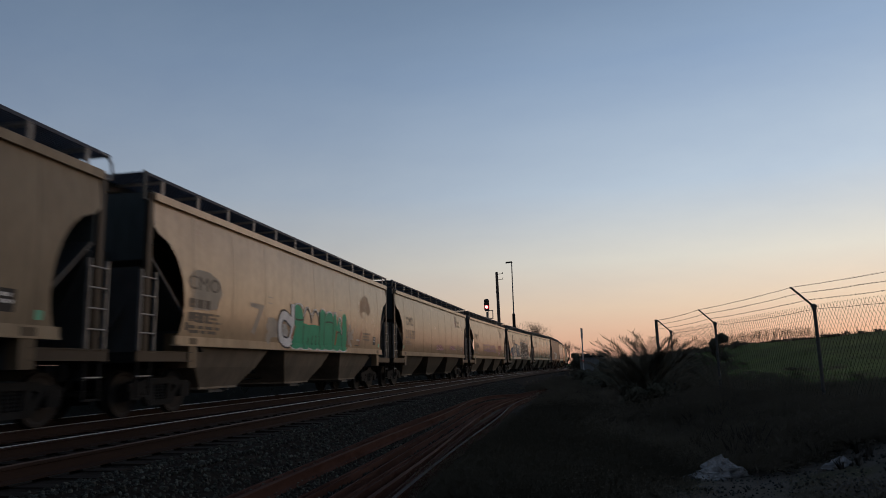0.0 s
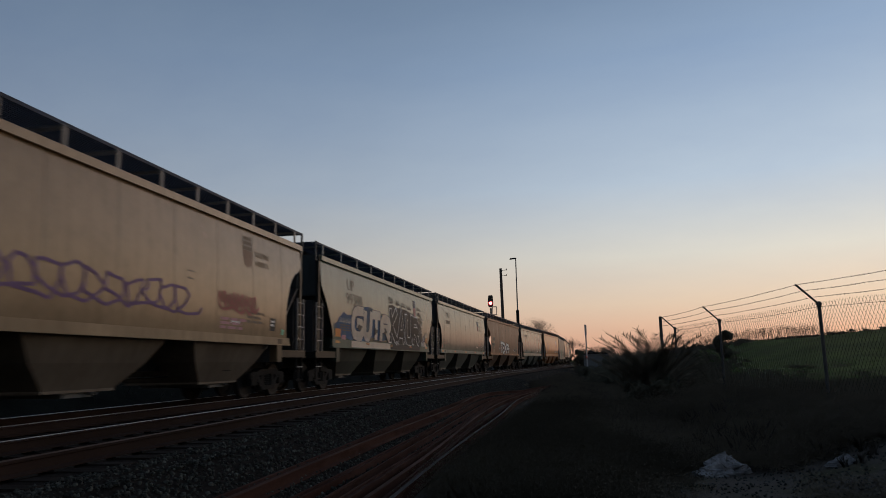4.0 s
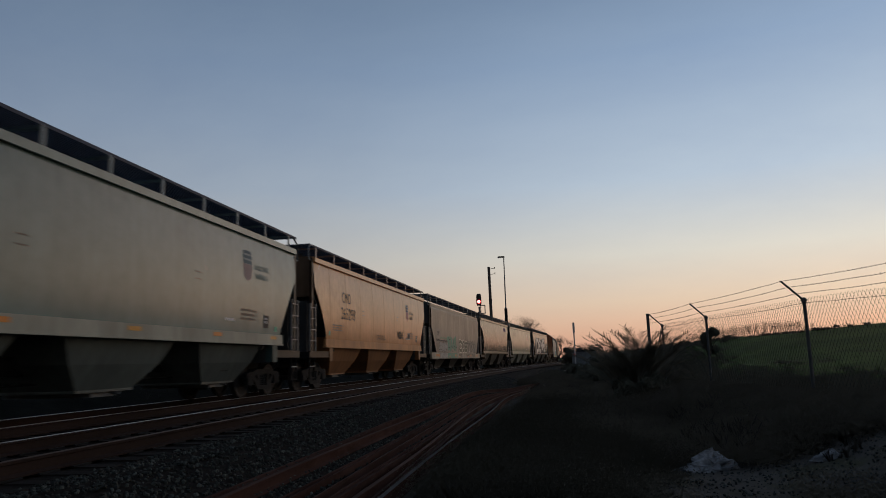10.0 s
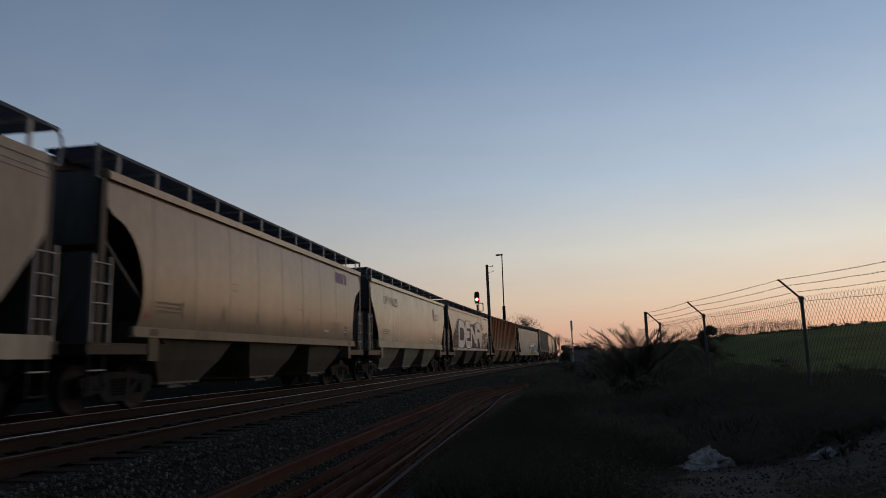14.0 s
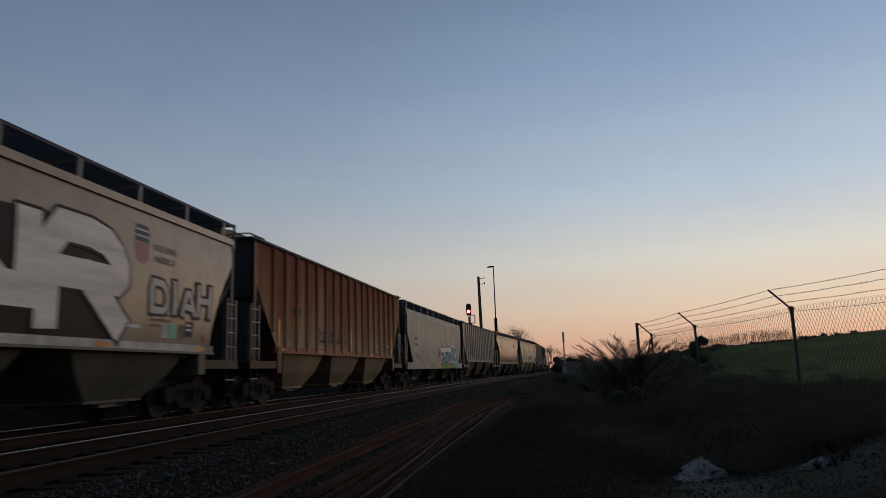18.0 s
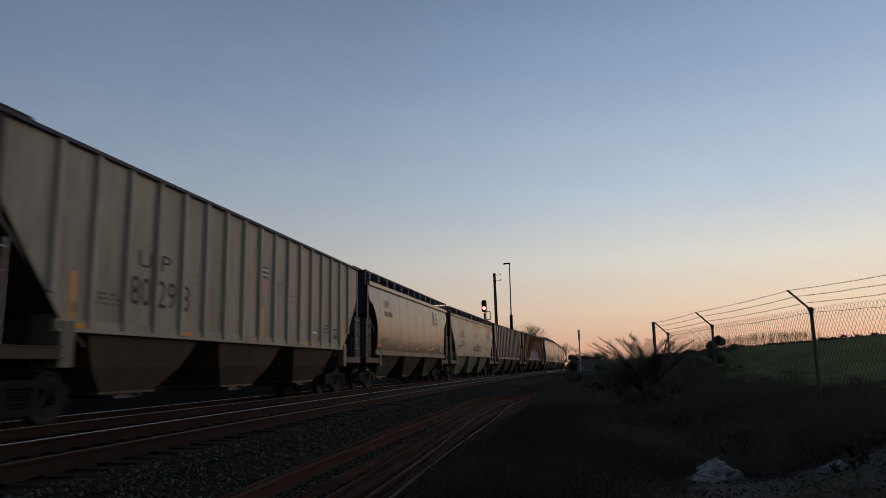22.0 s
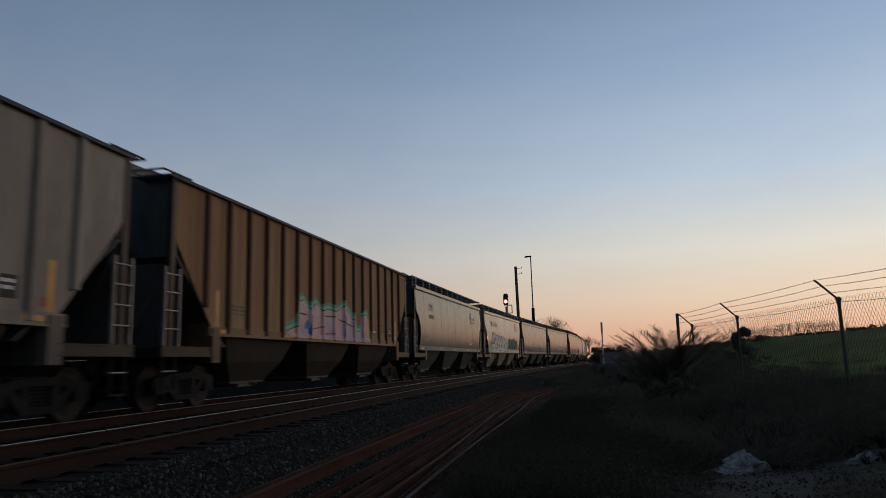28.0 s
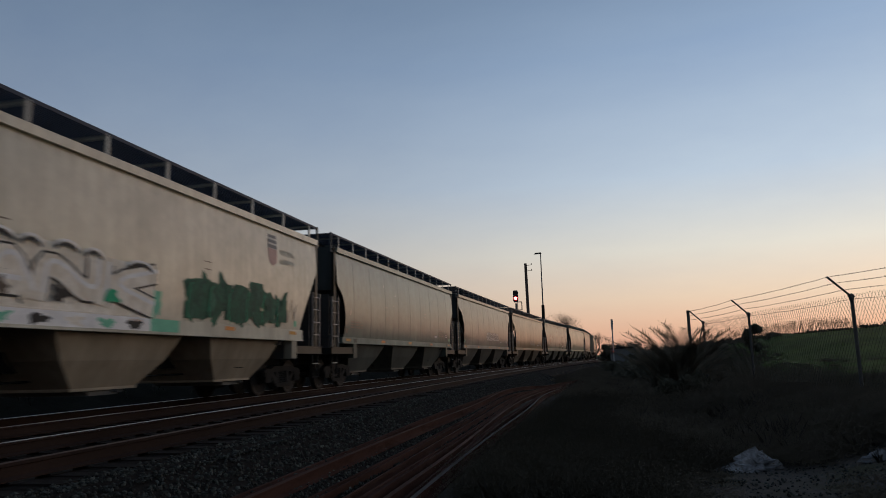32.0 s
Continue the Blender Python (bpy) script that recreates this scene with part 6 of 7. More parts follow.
for k, (a, b) in enumerate(((-4.75, 2.28), (-3.55, 2.05), (-2.7, 1.98), (-1.55, 1.95), (-0.4, 2.0))):
    spray(21, a - 0.18, a + 0.2, b - 0.12, b + 0.14, (INK, GREEN, FADED)[k % 3], "", 500 + k, 0.45, 0.046)
field(21, [(-5.25, 1.47), (-5.25, 1.70), (0.7, 1.70), (0.7, 1.47)], WHITE, "white band sprayed along the sill", 0.009)
for k in range(8):
    spray(21, -5.0 + 0.72 * k, -4.6 + 0.72 * k, 1.49, 1.66, (MINT, INK, BEIGE_MIX)[k % 3], "", 520 + k, 0.5, 0.012)
field(21, [(0.7, 1.47), (0.7, 1.70), (1.6, 1.70), (1.6, 1.47)], MINT, "", 0.008)
for k in range(8):
    spray(21, 1.7 + 0.56 * k, 2.5 + 0.56 * k, 1.76, 2.52 + 0.12 * (k % 3), DEEP_GREEN, "", 620 + k, 0.6, 0.005 + 0.0003 * k)
piece(21, "SHBON", (1.75, 2.65, 3.55, 4.5, 5.5, 6.35), 1.80, (2.58, 2.6, 2.58, 2.56, 2.5), 0.26, DEEP_GREEN, FOREST, 0.03, "dark green graffiti letters", 104, 0.008, 0.0, 1, overlap=0.06)
for k in range(6):
    strokes(21, [arc(2.0 + 0.8 * k, 2.1, 0.16, 0.4, 100, 250, 6)], 0.025, GREEN, "", 0.044)
strokes(21, [[(6.55, 1.9), (6.75, 2.5), (6.9, 2.0), (7.1, 2.4)]], 0.035, FADED, "pale grey tag", 0.008)
emblem(21, 5.4, 3.28, FAINT, 0.35)
scrawl(23, -1.0, 4.0, 1.9, 2.6, SILVER, 111, "pale tag", 0.07, 8)
scrawl(24, 0.0, 3.0, 1.8, 2.4, FADED, 112, "dark tag", 0.06, 6)


# ---- loose old rails beside the near track ----
def left_edge(y):
    return -3.42 + 0.012 * max(0, y - 8) + 0.0068 * max(0, y - 23) ** 2


def right_edge(y):
    return -1.72 + 0.0066 * max(0, y - 23) ** 2


rail_count = 8
for i in range(rail_count):
    f = i / (rail_count - 1)
    rng = random.Random(i)
    y0, y1 = rng.uniform(-1.0, 2.5), (41.5 if i % 2 else 38.5) + rng.uniform(-1.5, 1.5)
    profile = [(o * 0.88, (z + 0.172) * 0.88) for o, z in RAIL_WEB]
    lean = (1.45, 0, 1.45, 0.3, 1.45, 0, 1.45, 0.1)[i]
    c, s = math.cos(lean), math.sin(lean)
    rings = []
    n = 44
    for j in range(n):
        y = y0 + (y1 - y0) * j / (n - 1)
        right = right_edge(y) - 0.10 * math.sin(y * 0.14 + i)
        x = left_edge(y) * (1 - f) + right * f + 0.035 * math.sin(y * 0.31 + i * 2.1)
        z = bed_height(offset_of(x, y)) + (0.04 if i % 3 == 1 else 0.0) + 0.010 * math.sin(y * 0.5 + i) - 0.045
        if abs(lean) > 1:
            z += 0.06
        rings.append([(x + o * c - (q - 0.08) * s, y, z + 0.08 * (abs(lean) < 1) + o * s + (q - 0.08) * c + 0.0) for o, q in profile])
    ob = part("old_rail", Shape().loft(rings, True, True), OLD_RAIL)
    if abs(lean) < 1:
        # thin strip on the head, a highlight laid on as colour
        strip = [[(r_[q][0], r_[q][1], r_[q][2] + d_) for q, d_ in ((6, 0.003), (7, 0.003), (7, -0.004), (6, -0.004))] for r_ in rings]
        part("rail_head", Shape().loft(strip, True, True), GREY_HIGHLIGHT if i == rail_count - 1 else HEAD_HIGHLIGHT, ob, "grey strip painted as a highlight on the head" if i == rail_count - 1 else "painted highlight along the rusty head")
    tagged(ob, "long rusty discarded rail lying on the gravel", "rail", "discarded rails")

# ---- chain-link fence with barbed wire ----
POSTS = [(8.0, -6.0), (7.35, -1.2), (6.63, 4.0), (5.90, 9.4), (5.16, 14.93), (4.45, 20.5), (3.97, 25.1)]
TOP = 1.84


def ground_at(x, y):
    return ground_height(x, y)


def top_at(y):
    """The fence steps down a little towards the road."""
    return TOP - 0.13 * smooth_step(15.0, 9.4, y) + 0.09 * smooth_step(9.4, 4.0, y)


fence = thing("chain_link_fence", "chain-link fence with barbed wire on leaning arms", "fence")
for k, (x, y) in enumerate(POSTS):
    z0 = ground_at(x, y) - 0.3
    post = part("post", Shape().tube((x, y, z0), (x, y, top_at(y) - 0.04), 0.034, 10).tube((x, y, top_at(y) - 0.06), (x, y, top_at(y) + 0.02), 0.045, 10), FENCE_STEEL, fence, "grey galvanised post")
    tip = (x - 0.43, y - 0.08, top_at(y) + 0.40)
    sh = Shape().tube((x, y, top_at(y)), tip, 0.021, 8)
    sh.tube((x - 0.03, y, top_at(y) - 0.02), (x + 0.03, y, top_at(y) + 0.03), 0.05, 8)
    part("barb_arm", sh, FENCE_STEEL, post, "slanting barbed-wire arm")
corner = (3.62, 25.9)
part("corner_post", Shape().tube((*corner, ground_at(*corner) - 0.3), (*corner, TOP + 0.47), 0.055, 10), FENCE_STEEL, fence, "taller terminal post")
part("corner_brace", Shape().tube((3.97, 25.1, 1.75), (3.62, 25.9, 0.3), 0.025, 8), FENCE_STEEL, fence)


def strand(points, r, barbs=0.0, seed=1):
    sh = Shape()
    rng = random.Random(seed)
    for a, b in zip(points, points[1:]):
        a, b = Vector(a), Vector(b)
        n = 10
        last = a
        for i in range(1, n + 1):
            t = i / n
            p = a.lerp(b, t) + Vector((0, 0, -0.03 * 4 * t * (1 - t) + (rng.uniform(-0.008, 0.008) if i < n else 0)))
            sh.tube(last, p, r, 4)
            last = p
        if barbs:
            for i in range(int((b - a).length / barbs)):
                t = (i + 0.5) * barbs / (b - a).length
                p = a.lerp(b, t) + Vector((0, 0, -0.03 * 4 * t * (1 - t)))
                for q in range(2):
                    d = Vector((rng.uniform(-1, 1), rng.uniform(-1, 1), rng.uniform(-1, 1))).normalized() * 0.017
                    sh.tube(p - d, p + d, r * 0.9, 3)
    return sh


for k, u in enumerate((0.97, 0.66, 0.32)):
    pts = [(x - 0.43 * u, y - 0.08 * u, top_at(y) + 0.40 * u + 0.01) for x, y in POSTS] + [(corner[0], corner[1], TOP + 0.40 * u + 0.03)]
    part("barbed_wire", strand(pts, 0.0042, 0.13, k), STEEL, fence, "rusty barbed wire")
part("tension_wire", strand([(x, y, top_at(y) - 0.05) for x, y in POSTS], 0.005, 0, 9), STEEL, fence)


def mesh_fabric():
    """Two families of crossing wires between the posts, knuckled at the top."""
    vs, fs = [], []
    pitch, lean_, r = 0.115, 0.72, 0.0025

    def wire(a, b):
        a, b = Vector(a), Vector(b)
        d = (b - a).normalized()
        u = d.orthogonal().normalized()
        v = d.cross(u)
        o = len(vs)
        for p in (a, b):
            for q in range(3):
                vs.append(tuple(p + r * (u * math.cos(q * 2.094) + v * math.sin(q * 2.094))))
        for q in range(3):
            fs.append((o + q, o + (q + 1) % 3, o + 3 + (q + 1) % 3, o + 3 + q))
    for (xa, ya), (xb, yb) in zip(POSTS[2:], POSTS[3:]):
        la = math.hypot(xb - xa, yb - ya)
        za, zb = ground_at(xa, ya) + 0.04, ground_at(xb, yb) + 0.04

        def at(u, z):
            t = u / la
            yy = ya + (yb - ya) * t
            return (xa + (xb - xa) * t + 0.03, yy, z + top_at(yy) - TOP)
        hgt = TOP + 0.05 - (za + zb) / 2
        span = hgt * lean_
        u = -span
        while u < la:
            for sign in (1, -1):
                ua, ub = (u, u + span) if sign > 0 else (u + span, u)
                a_z, b_z = TOP + 0.05 - hgt, TOP + 0.05
                lo_u, hi_u = min(ua, ub), max(ua, ub)
                ta, tb = 0.0, 1.0
                if lo_u < 0:
                    cutoff = (0 - lo_u) / span
                    ta, tb = (cutoff, 1.0) if sign > 0 else (0.0, 1 - cutoff)
                if hi_u > la:
                    cutoff = (la - lo_u) / span
                    ta, tb = (ta, cutoff) if sign > 0 else (1 - cutoff, tb)
                if tb - ta > 0.01:
                    wire(at(ua + (ub - ua) * ta, a_z + hgt * ta), at(ua + (ub - ua) * tb, a_z + hgt * tb))
            u += pitch
    me = bpy.data.meshes.new("chain_link")
    me.from_pydata(vs, [], fs)
    me.materials.append(WIRE)
    return me


tagged(part("chain_link", mesh_fabric(), None, fence, "diamond wire mesh"), kind="stuff")


# ---- poles, signal, lamp ----
def ahead(az, r):
    return r * math.sin(radians(az)), r * math.cos(radians(az))


x, y = ahead(-5.38, 88)
sig = thing("rail_signal", "tall railway signal mast showing red", "rail signal", m=Matrix.Translation((x, y, -1.1)))
part("mast", Shape().tube((0, 0, 0), (0, 0, 8.6), 0.11, 10), GALV, sig)
part("base", Shape().box(-0.5, 0.5, -0.5, 0.5, 0, 0.7), STEEL, sig)
head = part("signal_head", Shape().slab([(-0.32, 8.95), (-0.22, 8.7), (0.22, 8.7), (0.32, 8.95), (0.32, 9.95), (0.22, 10.2), (-0.22, 10.2), (-0.32, 9.95)], 1, -0.30, -0.18).box(-0.22, 0.22, -0.18, 0.15, 8.75, 10.1), BLACK, sig, "black signal head and backplate")
for z in (9.2, 9.75):
    sh = Shape()
    ring = [[(0.24 * math.cos(a), yy, z + 0.24 * math.sin(a)) for a in np.linspace(-0.3, math.pi + 0.3, 12)] for yy in (-0.30, -0.62)]
    ring2 = [[(0.225 * math.cos(a), yy, z + 0.225 * math.sin(a)) for a in np.linspace(-0.3, math.pi + 0.3, 12)] for yy in (-0.62, -0.30)]
    sh.loft(ring + ring2, False)
    part("hood", sh, BLACK, head)
    disc = Shape().tube((0, -0.31, z), (0, -0.34, z), 0.19, 16)
    if z < 9.5:
        # glowing ring stands in for the lens's red light on the hood
        part("lit_rim", Shape().tube((0, -0.302, z), (0, -0.325, z), 0.27, 20), RED_RIM, head, "hood rim lit red")
    part("lens", disc, RED_GLOW if z < 9.5 else BLACK, head, "glowing red lens" if z < 9.5 else "dark lens")
cage = Shape()
for zz in (7.75, 8.75):
    for a, b in (((0.18, -0.4), (0.72, -0.4)), ((0.72, -0.4), (0.72, 0.4)), ((0.72, 0.4), (0.18, 0.4))):
        cage.tube((*a, zz), (*b, zz), 0.03, 5)
for a in ((0.18, -0.4), (0.72, -0.4), (0.72, 0.4), (0.18, 0.4)):
    cage.tube((*a, 7.75), (*a, 8.75), 0.03, 5)
part("service_cage", cage, GALV, sig, "small railed platform")
part("junction_box", Shape().box(-0.35, 0.35, -0.3, 0.3, 7.1, 7.7), BLACK, sig)

x, y = ahead(-4.36, 100)
pole = thing("utility_pole", "weathered wooden utility pole with bare pins", "utility pole", m=Matrix.Translation((x, y, -1.1)) @ Matrix.Rotation(radians(-0.8), 4, "Y"))
part("shaft", Shape().tube((0, 0, 0), (0, 0, 15.2), 0.26, 10, 0.19), WOOD, pole)
for z in (14.9, 14.1):
    part("pin_arm", Shape().tube((0.1, 0, z), (0.9, 0, z + 0.05), 0.035, 6).tube((0.85, 0, z), (0.85, 0, z + 0.25), 0.05, 6), STEEL, pole)
x, y = ahead(-3.21, 112)
lamp = thing("street_lamp", "tall slim steel street lamp with a flat head", "street lamp", m=Matrix.Translation((x, y, -1.1)))
part("pole", Shape().tube((0, 0, 0), (0, 0, 18.3), 0.14, 10, 0.08), GALV, lamp)
part("sleeve", Shape().tube((0, 0, 0), (0, 0, 10.0), 0.28, 10, 0.24), STEEL, lamp, "dark thicker lower sleeve")
part("lamp_head", Shape().slab([(-1.0, 18.2), (-0.9, 18.42), (0.1, 18.45), (0.15, 18.25)], 1, -0.18, 0.18), STEEL, lamp)

x, y = ahead(2.16, 84)
mast = thing("crossing_mast", "slim pale crossing mast with a narrow sign", "crossing mast", m=Matrix.Translation((x, y, -0.8)))
part("post", Shape().tube((0, 0, 0), (0, 0, 5.2), 0.075, 8), PALE_POST, mast)
part("sign", Shape().box(-0.12, 0.12, -0.05, 0.05, 4.5, 5.7), PALE_POST, mast, "narrow pale grey sign")
part("marker_light", Shape().tube((-0.06, -0.12, 1.95), (-0.06, -0.16, 1.95), 0.06, 12), RED_RIM, mast, "small red marker light")
part("flasher", Shape().box(0.25, 0.75, -0.1, 0.1, 2.3, 2.7).tube((0, 0, 2.5), (0.3, 0, 2.5), 0.04, 6), BLACK, mast)
x, y = ahead(2.9, 88)
cabinet = thing("signal_cabinet", "grey trackside equipment cabinet", "equipment cabinet", m=Matrix.Translation((x, y, -0.8)))
part("body", Shape().box(-1.5, 1.5, -1.0, 1.0, 0, 2.3), GALV, cabinet)
part("roof", Shape().slab([(-1.65, 2.3), (1.65, 2.3), (0, 2.6)], 1, -1.15, 1.15), STEEL, cabinet)


# ---- trees and scrub ----
def branch(sh, rng, p, d, length, r, depth, tips, spread_=0.55, lift=0.15, kids=(2, 4)):
    n = 3
    for i in range(n):
        d2 = (d + Vector((rng.uniform(-1, 1), rng.uniform(-1, 1), rng.uniform(-0.3, 0.9))) * 0.16 + Vector((0, 0, lift * 0.15))).normalized()
        q = p + d2 * length / n
        r2 = r * 0.86
        sh.tube(p, q, r, 5 if depth > 1 else 3, r2)
        p, d, r = q, d2, r2
    if depth == 0:
        tips.append(p)
        return
    for k in range(rng.randint(*kids)):
        a = Vector((rng.uniform(-1, 1), rng.uniform(-1, 1), rng.uniform(-0.35, 0.75))).normalized()
        branch(sh, rng, p, (d + a * spread_ * 1.5).normalized(), length * rng.uniform(0.62, 0.85), r * 0.74, depth - 1, tips, spread_, lift, kids)


def bare_tree(az, r, height, seed, label):
    x, y = ahead(az, r)
    rng = random.Random(seed)
    tree = thing("bare_tree", label, "tree", m=Matrix.Translation((x, y, -1.0)))
    tr = Shape().tube((0, 0, -0.2), (0, 0, height * 0.25), height * 0.03, 8, height * 0.022)
    part("trunk", tr, BARK, tree)
    cr, tips = Shape(), []
    for k in range(9):
        a = k * 0.7 + rng.uniform(-0.2, 0.2)
        branch(cr, rng, Vector((0, 0, height * rng.uniform(0.16, 0.25))), Vector((math.cos(a) * 1.0, math.sin(a) * 1.0, 0.75)).normalized(), height * 0.22, height * 0.013, 4, tips, 0.6, 0.2, (3, 4))
    part("crown", cr, BARK, tree, "bare twiggy crown")


bare_tree(-2.6, 165, 14.8, 11, "broad leafless tree behind the train")
bare_tree(-3.75, 175, 10.8, 12, "leafless tree behind the train")
bare_tree(0.75, 190, 9.5, 13, "small leafless tree far off")
bare_tree(3.1, 120, 5.2, 15, "small leafless thicket tree")


def leaves(rng, centre, size, count, leaf, flat=0.75):
    vs, fs = [], []
    for i in range(count):
        d = Vector((rng.gauss(0, 1), rng.gauss(0, 1), rng.gauss(0, 1))).normalized() * (rng.random() ** 0.4)
        p = Vector(centre) + Vector((d.x * size, d.y * size, d.z * size * flat))
        a = Vector((rng.uniform(-1, 1), rng.uniform(-1, 1), rng.uniform(-1, 1))).normalized() * leaf
        b = a.orthogonal().normalized() * leaf * 0.35
        o = len(vs)
        vs += [p - a, p + b, p + a, p - b]
        fs.append((o, o + 1, o + 2, o + 3))
    return vs, fs


def shrub(x, y, z, width, height, seed, label, mat=LEAF, leaf=0.07, count=900):
    rng = random.Random(seed)
    ob = thing("shrub", label, "shrub", m=Matrix.Translation((x, y, z)))
    st, tips = Shape(), []
    for k in range(6):
        a = rng.uniform(0, 6.28)
        branch(st, rng, Vector((0, 0, -0.1)), Vector((math.cos(a) * 0.5 * width / height, math.sin(a) * 0.5 * width / height, 1)).normalized(), height * 0.36, height * 0.016, 2, tips, 0.5, 0.3)
    tagged(part("woody_base", st, BARK, ob), kind="stuff")
    lf = Shape()
    for k in range(9):
        c = (rng.uniform(-0.5, 0.5) * width * 0.7, rng.uniform(-0.5, 0.5) * width * 0.7, height * rng.uniform(0.15, 0.82))
        lf.add(*leaves(rng, c, width * rng.uniform(0.16, 0.3), count // 9, leaf))
    part("foliage", lf, mat, ob)


def spiky(x, y, z, height, seed, fronds=46, lean=0.0):
    """A shrub of long arching fronds with narrow leaflets."""
    rng = random.Random(seed)
    ob = thing("spiky_shrub", "dark shrub with arching feathery fronds", "shrub", m=Matrix.Translation((x, y, z)))
    stem, lf = Shape(), Shape()
    for k in range(fronds):
        a = rng.uniform(0, 6.28)
        out = rng.uniform(0.05, 0.36)
        d = Vector((math.cos(a) * out + lean, math.sin(a) * out, 1.0)).normalized()
        p, r = Vector((0.1 * math.cos(a), 0.1 * math.sin(a), 0)), 0.016
        length = height * rng.uniform(0.65, 1.12)
        n = 7
        for i in range(n):
            d = (d + Vector((math.cos(a) * 0.09, math.sin(a) * 0.09, -0.03 - 0.018 * i))).normalized()
            q = p + d * length / n
            stem.tube(p, q, r, 4, r * 0.82)
            r *= 0.82
            if i > 1:
                s_ = d.cross(Vector((0, 0, 1))).normalized()
                for m_ in range(5):
                    o = p.lerp(q, m_ / 5)
                    for sg in (-1, 1):
                        t = o + (s_ * sg * 0.8 + d * 0.9 + Vector((0, 0, rng.uniform(-0.1, 0.5)))).normalized() * height * rng.uniform(0.07, 0.14)
                        w_ = d * 0.022
                        lf.add([o - w_, o + w_, t], [(0, 1, 2)])
            p = q
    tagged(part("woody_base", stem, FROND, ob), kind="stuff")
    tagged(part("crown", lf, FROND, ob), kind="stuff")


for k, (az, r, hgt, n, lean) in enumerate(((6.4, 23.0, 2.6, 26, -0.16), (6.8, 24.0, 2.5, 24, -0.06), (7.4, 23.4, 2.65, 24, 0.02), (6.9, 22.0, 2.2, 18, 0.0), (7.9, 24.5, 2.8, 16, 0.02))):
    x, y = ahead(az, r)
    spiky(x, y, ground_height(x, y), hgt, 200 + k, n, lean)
for k, (az, r, wd, hgt) in enumerate(((6.4, 22.0, 1.5, 0.95), (7.2, 21.6, 1.4, 0.9), (8.0, 22.5, 1.3, 1.0), (3.6, 46.0, 2.6, 0.6), (2.6, 60.0, 3.0, 0.8), (4.9, 40.0, 2.2, 0.5), (6.6, 44.0, 3.0, 1.3), (1.62, 118.0, 2.4, 4.4), (2.0, 125.0, 3.2, 3.0), (2.9, 100.0, 5.0, 3.2), (4.2, 80.0, 4.0, 1.5), (12.3, 41.0, 1.1, 2.3), (9.6, 52.0, 1.8, 0.9))):
    x, y = ahead(az, r)
    shrub(x, y, ground_height(x, y) if r < 110 else -0.9, wd, hgt, 300 + k, "dense dark green roadside shrub", LEAF, 0.045 + 0.0035 * r ** 0.8, 1600)


# dry weeds over the verge
def weed_field(name, label, count, place, lo, hi, mat, seed):
    rng = np.random.default_rng(seed)
    vs, fs = [], []
    for i in range(count):
        x, y = place(rng)
        z = ground_height(x, y) - 0.02
        h = rng.uniform(lo, hi) * (0.6 + 0.8 * abs(noise.noise((x * 0.5, y * 0.5, 2.0))) * 1.6)
        for b in range(7):
            a = rng.uniform(0, 6.28)
            out = rng.uniform(0.05, 0.55) * h
            w_ = rng.uniform(0.003, 0.008)
            dx, dy = math.cos(a), math.sin(a)
            hh = h * rng.uniform(0.5, 1.0)
            o = len(vs)
            vs += [(x - dy * w_, y + dx * w_, z), (x + dy * w_, y - dx * w_, z), (x + dx * out * 0.4 - dy * w_, y + dy * out * 0.4 + dx * w_, z + hh * 0.6), (x + dx * out, y + dy * out, z + hh)]
            fs += [(o, o + 1, o + 2), (o + 1, o + 3, o + 2)]
    me = bpy.data.meshes.new(name)
    me.from_pydata(vs, [], fs)
    me.materials.append(mat)
    return tagged(new(name, me), label, "weeds", kind="stuff")


def verge(rng):
    while True:
        y = 6.5 + 36 * rng.random() ** 1.4
        x = rng.uniform(-1.2, 3.9) if y > 9.5 else rng.uniform(-1.2, 0.9)
        if x > -1.1 + 0.01 * y and not (0.6 < x < 3.4 and y < 11.2):
            return x, y


def meadow(rng):
    y = 12 + 55 * rng.random() ** 1.3
    return rng.uniform(6.2, 8 + 0.42 * y), y


def crest(rng):
    r, az = rng.uniform(58, 84), 8.0 + 15.0 * rng.random() ** 1.2
    return ahead(az, r)


weed_field("dry_weeds", "dark dry weeds covering the verge", 3600, verge, 0.12, 0.36, DRY, 3)


